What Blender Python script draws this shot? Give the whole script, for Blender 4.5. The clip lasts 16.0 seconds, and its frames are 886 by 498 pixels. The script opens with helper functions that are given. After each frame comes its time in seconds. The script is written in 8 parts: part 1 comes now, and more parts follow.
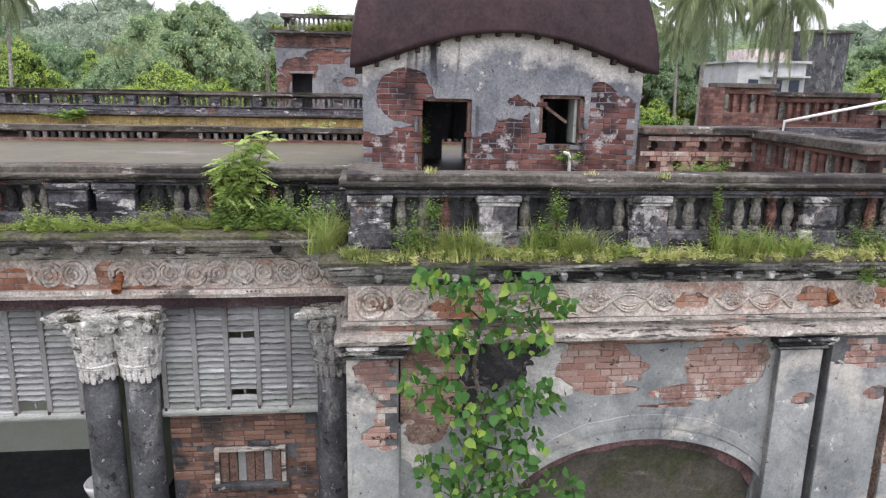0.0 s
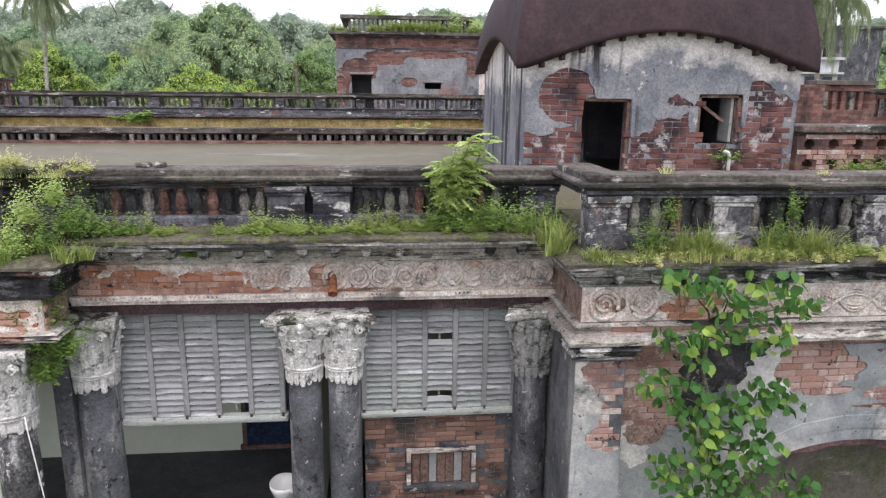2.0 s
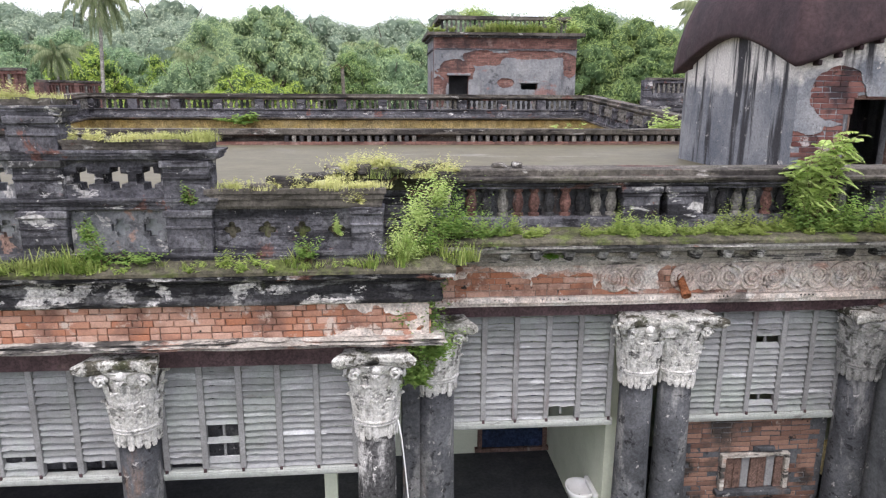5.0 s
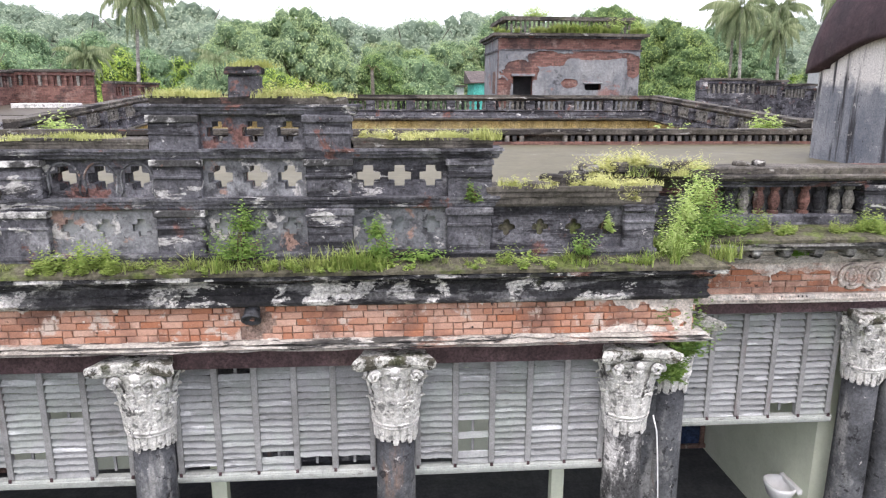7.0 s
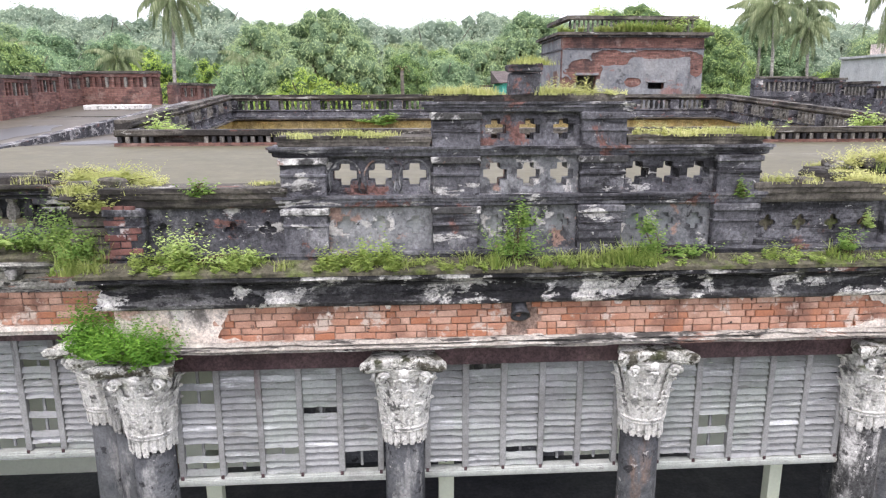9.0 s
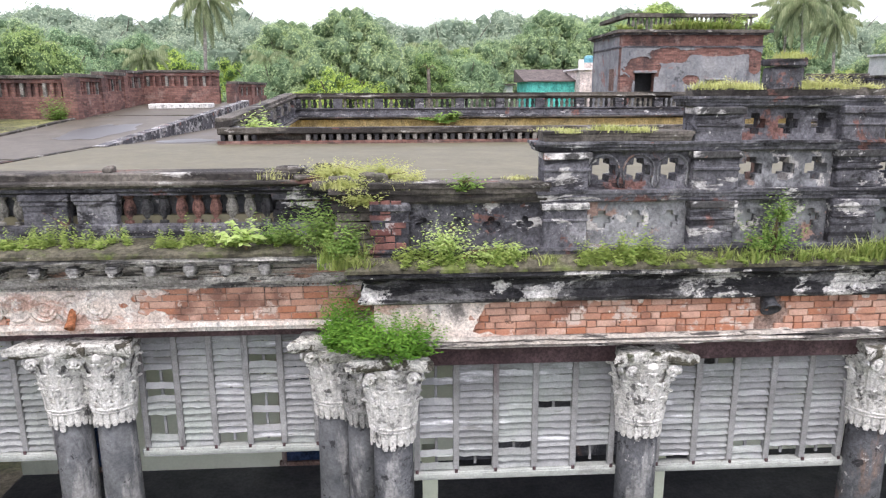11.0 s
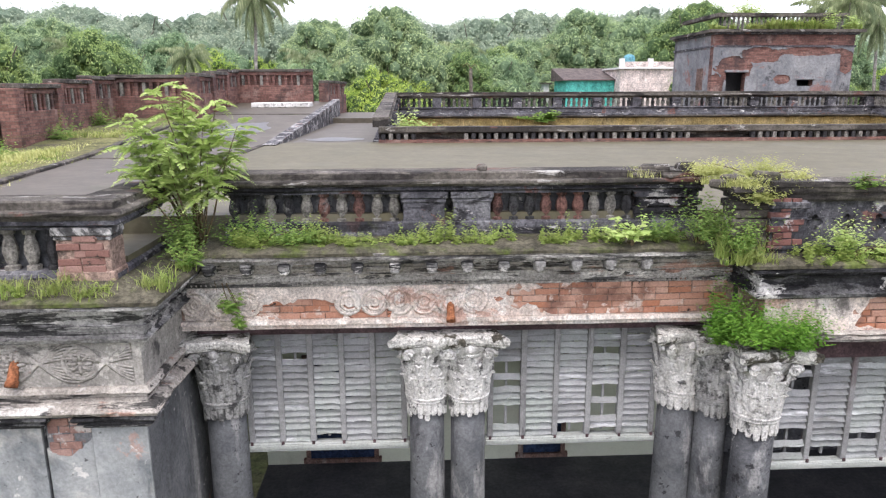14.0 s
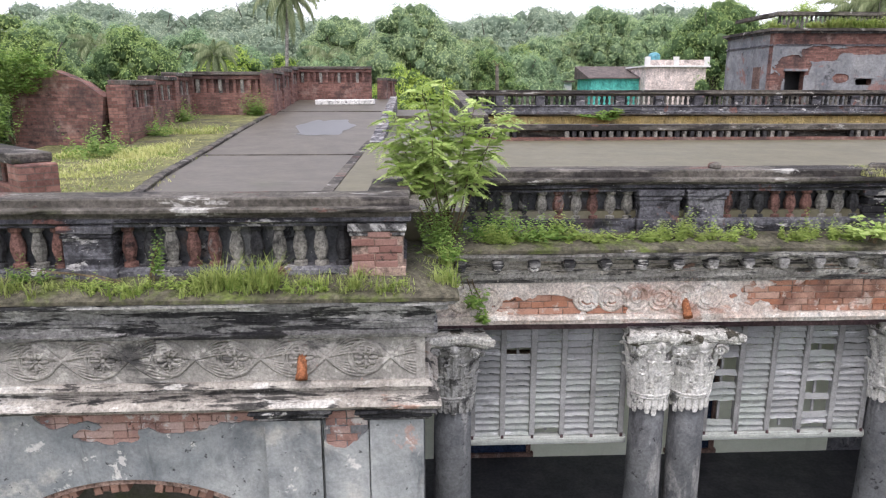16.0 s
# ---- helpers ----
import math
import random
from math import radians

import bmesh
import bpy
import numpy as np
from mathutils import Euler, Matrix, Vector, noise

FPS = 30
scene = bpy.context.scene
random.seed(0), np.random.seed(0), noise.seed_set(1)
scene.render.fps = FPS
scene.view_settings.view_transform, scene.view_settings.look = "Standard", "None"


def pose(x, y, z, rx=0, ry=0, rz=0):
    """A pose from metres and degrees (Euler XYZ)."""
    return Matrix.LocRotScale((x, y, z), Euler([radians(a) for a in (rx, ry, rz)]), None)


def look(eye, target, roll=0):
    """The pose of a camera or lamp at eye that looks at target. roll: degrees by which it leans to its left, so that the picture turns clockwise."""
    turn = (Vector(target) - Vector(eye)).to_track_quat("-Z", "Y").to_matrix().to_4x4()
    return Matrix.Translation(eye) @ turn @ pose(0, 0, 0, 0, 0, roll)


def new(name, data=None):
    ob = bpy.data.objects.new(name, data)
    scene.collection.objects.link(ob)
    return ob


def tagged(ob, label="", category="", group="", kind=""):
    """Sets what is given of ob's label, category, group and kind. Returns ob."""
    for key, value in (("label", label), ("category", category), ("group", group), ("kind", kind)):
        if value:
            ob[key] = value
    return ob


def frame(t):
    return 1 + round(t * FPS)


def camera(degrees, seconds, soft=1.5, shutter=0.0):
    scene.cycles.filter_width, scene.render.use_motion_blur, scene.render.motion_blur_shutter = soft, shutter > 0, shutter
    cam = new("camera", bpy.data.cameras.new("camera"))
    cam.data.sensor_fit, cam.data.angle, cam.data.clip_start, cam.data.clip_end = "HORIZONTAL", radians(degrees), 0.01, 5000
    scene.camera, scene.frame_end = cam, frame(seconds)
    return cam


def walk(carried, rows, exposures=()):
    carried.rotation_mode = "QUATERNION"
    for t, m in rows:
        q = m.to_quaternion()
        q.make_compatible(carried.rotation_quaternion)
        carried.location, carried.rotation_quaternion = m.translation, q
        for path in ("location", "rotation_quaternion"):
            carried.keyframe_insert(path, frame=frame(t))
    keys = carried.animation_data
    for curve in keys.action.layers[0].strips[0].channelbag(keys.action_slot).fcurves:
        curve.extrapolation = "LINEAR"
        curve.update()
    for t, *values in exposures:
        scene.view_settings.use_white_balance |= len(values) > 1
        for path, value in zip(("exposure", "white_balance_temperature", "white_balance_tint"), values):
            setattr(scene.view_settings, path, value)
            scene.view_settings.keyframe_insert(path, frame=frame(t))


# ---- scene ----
import collections

cam = camera(66.0, 16.0, 1.25)
PATH = [
    (0, (-0.749, -0.48, 10.015), (-0.53, 1.456, 9.564), 1.1),
    (0.5, (-1.244, -0.406, 10.008), (-1.028, 1.53, 9.558), 1.0),
    (1, (-1.733, -0.352, 9.993), (-1.523, 1.586, 9.544), 0.9),
    (1.5, (-2.244, -0.31, 9.994), (-2.042, 1.628, 9.544), 0.8),
    (2, (-2.773, -0.269, 10.003), (-2.577, 1.669, 9.55), 0.6),
    (2.5, (-3.311, -0.206, 9.994), (-3.12, 1.732, 9.541), 0.6),
    (3, (-3.871, -0.133, 9.986), (-3.682, 1.806, 9.534), 0.6),
    (3.5, (-4.421, -0.058, 9.978), (-4.236, 1.882, 9.527), 0.6),
    (4, (-4.965, 0.017, 9.972), (-4.788, 1.957, 9.521), 0.5),
    (6.5, (-7.787, 0.215, 9.927), (-7.637, 2.159, 9.481), 0.2),
    (7, (-8.362, 0.23, 9.924), (-8.215, 2.174, 9.478), 0.2),
    (7.5, (-8.926, 0.255, 9.916), (-8.786, 2.2, 9.471), 0.1),
    (8, (-9.474, 0.267, 9.91), (-9.34, 2.212, 9.466), 0.0),
    (8.5, (-10.01, 0.289, 9.905), (-9.881, 2.235, 9.46), -0.1),
    (9, (-10.556, 0.325, 9.896), (-10.43, 2.271, 9.451), -0.1),
    (11.5, (-13.159, 0.444, 9.868), (-13.052, 2.391, 9.42), -0.3),
    (12, (-13.694, 0.464, 9.868), (-13.592, 2.411, 9.422), -0.3),
    (12.5, (-14.249, 0.462, 9.87), (-14.15, 2.408, 9.422), -0.2),
    (13, (-14.793, 0.427, 9.884), (-14.698, 2.374, 9.435), -0.2),
    (13.5, (-15.349, 0.384, 9.905), (-15.255, 2.33, 9.454), -0.2),
    (14, (-15.901, 0.382, 9.901), (-15.811, 2.328, 9.45), -0.2),
    (14.5, (-16.446, 0.356, 9.906), (-16.359, 2.302, 9.452), -0.1),
    (15, (-16.987, 0.372, 9.909), (-16.898, 2.317, 9.453), -0.0),
    (15.5, (-17.499, 0.365, 9.907), (-17.417, 2.311, 9.452), -0.0),
    (16, (-18.048, 0.393, 9.915), (-17.967, 2.338, 9.457), -0.0),
]
walk(cam, [(t, look(eye, target, roll)) for t, eye, target, roll in PATH], [(0.0, 0.52), (4.0, 0.56), (6.5, 0.87), (12.5, 0.89), (14.5, 0.75), (16.0, 0.62)])

# ---- world, sun, exposure ----
wd = bpy.data.worlds.new("overcast")
scene.world = wd
wd.use_nodes = True
wn, wl = wd.node_tree.nodes, wd.node_tree.links
wn.clear()
sky = wn.new("ShaderNodeTexSky")
sky.sky_type, sky.sun_disc = "NISHITA", False
sky.sun_elevation, sky.sun_rotation, sky.dust_density, sky.air_density = radians(58), radians(200), 4.0, 1.0
bg1, bg2 = wn.new("ShaderNodeBackground"), wn.new("ShaderNodeBackground")
bg1.inputs["Strength"].default_value = 0.06
bg2.inputs["Color"].default_value = (0.985, 0.945, 1.09, 1)
bg2.inputs["Strength"].default_value = 0.85
add, wout = wn.new("ShaderNodeAddShader"), wn.new("ShaderNodeOutputWorld")
wl.new(sky.outputs[0], bg1.inputs["Color"])
wl.new(bg1.outputs[0], add.inputs[0])
wl.new(bg2.outputs[0], add.inputs[1])
wl.new(add.outputs[0], wout.inputs["Surface"])
sun = new("sun", bpy.data.lights.new("sun", "SUN"))
sun.data.energy, sun.data.angle, sun.data.color = 1.3, radians(25), (1.0, 0.965, 0.975)
sun.matrix_world = look((0, -6, 14), (-1.5, 0, 0))

# ---- materials ----


class Nodes:
    """A principled material with weather layers, in world metres."""

    def __init__(self, name, rough=0.85, spec=0.25):
        self.m = bpy.data.materials.new(name)
        self.m.use_nodes = True
        self.t = self.m.node_tree
        self.n, self.l = self.t.nodes, self.t.links
        self.p = self.n["Principled BSDF"]
        self.p.inputs["Roughness"].default_value = rough
        self.p.inputs["Specular IOR Level"].default_value = spec
        self.pos = self.n.new("ShaderNodeNewGeometry").outputs["Position"]

    def coords(self, stretch=(1, 1, 1), shift=(0, 0, 0)):
        mp = self.n.new("ShaderNodeMapping")
        mp.inputs["Scale"].default_value, mp.inputs["Location"].default_value = stretch, shift
        self.l.new(self.pos, mp.inputs["Vector"])
        return mp.outputs[0]

    def noise(self, scale, detail=6, rough=0.6, stretch=(1, 1, 1), shift=0.0, warp=0.0):
        nz = self.n.new("ShaderNodeTexNoise")
        nz.inputs["Scale"].default_value, nz.inputs["Detail"].default_value = scale, detail
        nz.inputs["Roughness"].default_value, nz.inputs["Distortion"].default_value = rough, warp
        self.l.new(self.coords(stretch, (shift, shift * 0.7, shift * 1.3)), nz.inputs["Vector"])
        return nz.outputs["Fac"]

    def ramp(self, fac, lo, hi):
        r = self.n.new("ShaderNodeMapRange")
        r.inputs["From Min"].default_value, r.inputs["From Max"].default_value = lo, hi
        self.l.new(fac, r.inputs["Value"])
        return r.outputs[0]

    def mix(self, fac, a, b, mode="MIX"):
        x = self.n.new("ShaderNodeMix")
        x.data_type, x.blend_type = "RGBA", mode
        for k, v in ((0, fac), (6, a), (7, b)):
            if isinstance(v, (int, float)):
                x.inputs[k].default_value = v
            elif isinstance(v, tuple):
                x.inputs[k].default_value = (*v, 1)
            else:
                self.l.new(v, x.inputs[k])
        return x.outputs[2]

    def random(self, islands=False):
        if islands:
            return self.n.new("ShaderNodeNewGeometry").outputs["Random Per Island"]
        return self.n.new("ShaderNodeObjectInfo").outputs["Random"]

    def bump(self, fac, strength, dist):
        b = self.n.new("ShaderNodeBump")
        b.inputs["Strength"].default_value, b.inputs["Distance"].default_value = strength, dist
        self.l.new(fac, b.inputs["Height"])
        self.l.new(b.outputs[0], self.p.inputs["Normal"])

    def done(self, col):
        self.l.new(col, self.p.inputs["Base Color"])
        return self.m


def weathered(name, a, b, layers=(), rough=0.88, grain=40, bump=0.7, dist=0.012, spec=0.25, speck=0.6, vary=0.0):
    """a to b by broad noise, then layers (colour, scale, low, high, stretch, amount), then fine grain."""
    w = Nodes(name, rough, spec)
    c = w.mix(w.ramp(w.noise(1.6, 8, 0.65), 0.35, 0.65), a, b)
    for i, (colour, scale, lo, hi, stretch, amount) in enumerate(layers):
        f = w.ramp(w.noise(scale, 9, 0.68, stretch, 3.7 * i + 1.3, 0.3), lo, hi)
        if amount < 1:
            g = w.n.new("ShaderNodeMath")
            g.operation = "MULTIPLY"
            g.inputs[1].default_value = amount
            w.l.new(f, g.inputs[0])
            f = g.outputs[0]
        c = w.mix(f, c, colour)
    if vary:
        c = w.mix(vary, c, w.mix(w.random(), (0.35, 0.35, 0.34), (1.5, 1.5, 1.52)), "MULTIPLY")
    fine = w.noise(grain, 5, 0.75)
    c = w.mix(speck, c, w.mix(w.ramp(fine, 0.38, 0.60), (0.12, 0.12, 0.12), (1.35, 1.35, 1.35)), "MULTIPLY")
    mid = w.noise(grain * 0.22, 6, 0.7, shift=9.1)
    c = w.mix(speck, c, w.mix(w.ramp(mid, 0.36, 0.62), (0.35, 0.35, 0.35), (1.35, 1.35, 1.35)), "MULTIPLY")
    w.bump(w.noise(grain * 0.5, 8, 0.75), bump, dist)
    return w.done(c)


S1, SV = (1, 1, 1), (1, 1, 0.18)
SX = (0.35, 1, 1)
BLACK, MOSS, WHITE = (0.014, 0.014, 0.016), (0.05, 0.06, 0.02), (0.62, 0.61, 0.57)
BRICK, GREY = (0.33, 0.10, 0.055), (0.24, 0.25, 0.25)

M_PARAPET = weathered("black_lime_plaster", (0.0624, 0.0624, 0.0718), (0.164, 0.164, 0.18), [
    ((0.24, 0.24, 0.25), 2.2, 0.55, 0.60, S1, 0.7), ((0.21, 0.105, 0.085), 2.4, 0.60, 0.63, S1, 0.85), ((0.02, 0.02, 0.023), 2.2, 0.52, 0.58, (0.25, 1, 3.0), 0.85),
    ((0.56, 0.55, 0.53), 6.0, 0.60, 0.62, SX, 0.85), ((0.02, 0.019, 0.022), 7, 0.58, 0.61, SX, 0.8), (MOSS, 2.6, 0.63, 0.70, S1, 0.5), (WHITE, 22, 0.65, 0.67, S1, 0.7)], grain=30, dist=0.02, speck=0.55)
M_PANEL = weathered("grey_panel_plaster", (0.124, 0.13, 0.143), (0.293, 0.299, 0.305), [
    ((0.04, 0.04, 0.045), 2.0, 0.50, 0.57, S1, 0.8), ((0.36, 0.23, 0.18), 3.2, 0.565, 0.60, S1, 0.8), ((0.58, 0.56, 0.53), 3.6, 0.565, 0.59, S1, 0.8), (BLACK, 8, 0.60, 0.64, S1, 0.8)], grain=30, dist=0.015, speck=0.4)
M_PEDESTAL = weathered("patchy_whitewashed_plaster", (0.05, 0.05, 0.055), (0.15, 0.15, 0.16), [
    ((0.46, 0.45, 0.44), 2.8, 0.52, 0.55, S1, 0.85), ((0.62, 0.61, 0.59), 4.5, 0.58, 0.60, SX, 0.9), ((0.30, 0.14, 0.10), 3.6, 0.61, 0.63, S1, 0.8), (BLACK, 3.0, 0.55, 0.59, (0.4, 1, 2), 0.85)], grain=32, dist=0.015, speck=0.6)
M_WHITEBAND = weathered("white_limed_band", (0.42, 0.42, 0.41), (0.62, 0.61, 0.59), [
    (BLACK, 2.4, 0.49, 0.53, (0.7, 1, 1), 0.9), ((0.20, 0.20, 0.20), 6, 0.54, 0.58, SX, 0.8), ((0.33, 0.17, 0.12), 3.0, 0.62, 0.64, S1, 0.8)], grain=40, dist=0.012, speck=0.5)
M_COPING = weathered("mossy_coping", (0.085, 0.078, 0.066), (0.17, 0.155, 0.135), [
    ((0.022, 0.02, 0.02), 1.8, 0.50, 0.55, (0.3, 0.6, 2), 0.8), (MOSS, 2.1, 0.58, 0.66, SX, 0.7), ((0.16, 0.08, 0.065), 2.6, 0.61, 0.64, SX, 0.8), ((0.46, 0.45, 0.42), 5.0, 0.61, 0.64, SX, 0.8)], grain=25, dist=0.02, speck=0.5)
M_CORNICE = weathered("stained_cornice_plaster", (0.30, 0.285, 0.265), (0.48, 0.465, 0.435), [
    ((0.06, 0.06, 0.062), 1.9, 0.54, 0.58, (0.4, 1, 2.6), 0.85), ((0.64, 0.62, 0.58), 4.0, 0.56, 0.585, (0.4, 1, 1.6), 0.8), (BLACK, 5.0, 0.58, 0.62, (0.5, 1, 1.8), 0.85), (MOSS, 1.8, 0.63, 0.72, S1, 0.5), ((0.36, 0.20, 0.15), 3, 0.64, 0.66, SX, 0.8)], grain=35, dist=0.018, speck=0.55)
M_CORNICE_E = weathered("sooty_grey_cornice_plaster", (0.17, 0.17, 0.165), (0.34, 0.335, 0.32), [
    ((0.025, 0.025, 0.028), 2.2, 0.50, 0.53, (0.3, 1, 3.5), 0.9), ((0.58, 0.57, 0.54), 3.2, 0.555, 0.575, (0.4, 1, 2.6), 0.85), (BLACK, 6, 0.57, 0.60, (0.4, 1, 2.0), 0.85), (MOSS, 1.8, 0.63, 0.72, S1, 0.5)], grain=35, dist=0.018, speck=0.5)
M_CORNICE_C = weathered("black_cornice_with_white_patches", (0.018, 0.018, 0.02), (0.06, 0.06, 0.064), [
    ((0.20, 0.20, 0.20), 3.0, 0.52, 0.56, (0.6, 1, 2), 0.75), ((0.66, 0.65, 0.62), 2.6, 0.545, 0.565, (0.75, 1, 1.0), 0.9), (BLACK, 6, 0.57, 0.60, (0.5, 1, 1.5), 0.85), ((0.08, 0.09, 0.035), 2.0, 0.62, 0.7, S1, 0.6), ((0.26, 0.13, 0.10), 3.5, 0.64, 0.66, SX, 0.8)], grain=35, dist=0.018, speck=0.62)
M_MORTAR = weathered("brick_dust_mortar", (0.25, 0.165, 0.135), (0.36, 0.27, 0.22), [(BLACK, 4, 0.56, 0.64, S1, 0.7), ((0.50, 0.42, 0.36), 3, 0.58, 0.64, S1, 0.6)], grain=35)
M_CORNICE_L = weathered("crumbling_pale_moulding", (0.34, 0.31, 0.275), (0.54, 0.51, 0.46), [
    ((0.03, 0.03, 0.03), 2.6, 0.53, 0.57, (0.35, 1, 3.2), 0.9), ((0.42, 0.24, 0.18), 2.4, 0.57, 0.61, SX, 0.8), ((0.66, 0.64, 0.60), 5, 0.58, 0.61, SX, 0.8), (BLACK, 9, 0.58, 0.61, (0.3, 1, 2), 0.85)], grain=40, dist=0.02, speck=0.42)
M_FRIEZE = weathered("pale_frieze_stucco", (0.58, 0.49, 0.43), (0.72, 0.67, 0.61), [
    ((0.50, 0.31, 0.24), 2.0, 0.56, 0.60, SX, 0.75), ((0.12, 0.115, 0.11), 1.7, 0.60, 0.65, S1, 0.8), ((0.80, 0.77, 0.72), 3.5, 0.56, 0.59, S1, 0.7), ((0.34, 0.34, 0.33), 3, 0.60, 0.64, S1, 0.6)], grain=45, dist=0.012, speck=0.45)
M_FRIEZE_E = weathered("grey_ochre_frieze_stucco", (0.28, 0.27, 0.245), (0.44, 0.42, 0.385), [
    ((0.05, 0.05, 0.05), 1.8, 0.53, 0.60, SX, 0.85), ((0.05, 0.05, 0.05), 7, 0.57, 0.63, SX, 0.7), ((0.60, 0.58, 0.53), 3.5, 0.57, 0.60, S1, 0.75), ((0.42, 0.22, 0.16), 3, 0.65, 0.67, S1, 0.7)], grain=45, dist=0.012, speck=0.35)
M_WALL = weathered("grey_streaked_plaster", (0.205, 0.225, 0.232), (0.375, 0.39, 0.385), [
    ((0.58, 0.555, 0.50), 0.75, 0.53, 0.61, S1, 0.8), ((0.145, 0.16, 0.17), 1.0, 0.53, 0.62, (1, 1, 0.6), 0.75), ((0.04, 0.04, 0.045), 0.85, 0.60, 0.66, (0.7, 1, 1.3), 0.8), ((0.44, 0.28, 0.23), 1.5, 0.65, 0.68, S1, 0.7),
    (BLACK, 3.0, 0.60, 0.70, SV, 0.6), ((0.72, 0.70, 0.66), 5, 0.63, 0.66, S1, 0.7), ((0.46, 0.22, 0.07), 1.3, 0.70, 0.75, SX, 0.8), ((0.03, 0.03, 0.032), 13, 0.635, 0.65, S1, 0.8)], grain=35, dist=0.012, speck=0.18)
M_RETURN = weathered("dark_streaked_return_plaster", (0.10, 0.105, 0.11), (0.20, 0.205, 0.21), [
    ((0.44, 0.43, 0.41), 1.4, 0.54, 0.66, (1, 1, 0.2), 0.7), ((0.03, 0.03, 0.032), 1.8, 0.54, 0.66, (1, 1, 0.22), 0.75), ((0.30, 0.17, 0.13), 1.6, 0.64, 0.68, S1, 0.7), ((0.55, 0.53, 0.50), 6, 0.63, 0.66, S1, 0.7)], grain=35, dist=0.012, speck=0.3)
# Dark column plaster; also serves where a dark colour stands in for shade.
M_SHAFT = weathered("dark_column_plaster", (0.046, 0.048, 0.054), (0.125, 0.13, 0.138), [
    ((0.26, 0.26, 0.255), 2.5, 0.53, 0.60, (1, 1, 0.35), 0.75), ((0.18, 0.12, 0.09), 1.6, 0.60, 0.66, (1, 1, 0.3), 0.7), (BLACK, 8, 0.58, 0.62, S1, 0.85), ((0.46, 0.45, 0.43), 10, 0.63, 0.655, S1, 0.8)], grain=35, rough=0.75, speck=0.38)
M_SHAFT_GREY = weathered("grey_column_plaster", (0.075, 0.08, 0.087), (0.16, 0.165, 0.17), [
    ((0.36, 0.355, 0.345), 2.2, 0.56, 0.64, (1, 1, 0.3), 0.7), ((0.04, 0.04, 0.045), 2.6, 0.54, 0.62, (1, 1, 0.35), 0.75), ((0.30, 0.19, 0.11), 1.4, 0.64, 0.70, (1, 1, 0.2), 0.7), (BLACK, 9, 0.61, 0.64, S1, 0.8)], grain=35, rough=0.75, speck=0.28)
M_SHAFT_PALE = weathered("flaking_white_column_plaster", (0.27, 0.27, 0.265), (0.46, 0.455, 0.44), [
    ((0.04, 0.04, 0.042), 2.0, 0.44, 0.50, (1, 1, 0.45), 0.9), (BLACK, 8, 0.58, 0.62, S1, 0.85), ((0.66, 0.65, 0.62), 6, 0.58, 0.61, S1, 0.8)], grain=35, speck=0.62)
M_CAPITAL = weathered("whitewashed_stucco", (0.64, 0.63, 0.60), (0.80, 0.79, 0.76), [
    ((0.20, 0.20, 0.19), 9, 0.54, 0.62, S1, 0.8), ((0.05, 0.05, 0.05), 5.0, 0.60, 0.64, S1, 0.85), ((0.46, 0.43, 0.38), 9, 0.58, 0.66, S1, 0.5)], grain=55, bump=0.9, dist=0.02, speck=0.35)
M_CAPITAL_GREY = weathered("grey_weathered_stucco", (0.30, 0.30, 0.29), (0.46, 0.455, 0.44), [
    ((0.06, 0.06, 0.06), 7, 0.53, 0.60, S1, 0.85), ((0.62, 0.61, 0.58), 8, 0.60, 0.63, S1, 0.8)], grain=55, bump=0.9, dist=0.02, speck=0.35)
M_ABACUS = weathered("mossy_chipped_stucco", (0.06, 0.055, 0.045), (0.15, 0.14, 0.11), [
    ((0.72, 0.71, 0.67), 5.0, 0.43, 0.47, S1, 0.9), (MOSS, 3.0, 0.55, 0.63, S1, 0.7), (BLACK, 7, 0.58, 0.63, SX, 0.8)], grain=45, bump=0.9, dist=0.02, speck=0.62)
M_SHUTTER = weathered("weathered_grey_wood", (0.245, 0.252, 0.252), (0.35, 0.356, 0.356), [
    ((0.62, 0.63, 0.64), 2.4, 0.58, 0.63, (0.4, 1, 4), 0.8), ((0.29, 0.33, 0.29), 1.1, 0.48, 0.62, S1, 0.6), ((0.18, 0.18, 0.17), 5, 0.60, 0.66, (0.3, 1, 1.5), 0.8), ((0.10, 0.10, 0.09), 30, 0.58, 0.66, (0.12, 1, 1), 0.6)], grain=60, rough=0.75, dist=0.004, speck=0.15, vary=0.3)
M_RAIL = weathered("pale_green_painted_wood", (0.33, 0.355, 0.33), (0.45, 0.465, 0.44), [((0.24, 0.24, 0.23), 4, 0.58, 0.66, SX, 0.7), ((0.14, 0.13, 0.12), 9, 0.62, 0.66, SX, 0.7)], grain=60, rough=0.7, dist=0.004, speck=0.2)
M_MULLION = weathered("grey_brown_wood_stile", (0.20, 0.20, 0.20), (0.33, 0.335, 0.335), [((0.145, 0.105, 0.105), 1.6, 0.58, 0.64, SV, 0.7), ((0.10, 0.10, 0.10), 7, 0.6, 0.66, SV, 0.7)], grain=60, rough=0.8, dist=0.004, speck=0.25)
M_BEAM = weathered("maroon_painted_beam", (0.060, 0.035, 0.040), (0.11, 0.07, 0.075), [((0.17, 0.12, 0.11), 3, 0.6, 0.7, SX, 0.6)], grain=40, rough=0.6, dist=0.004)
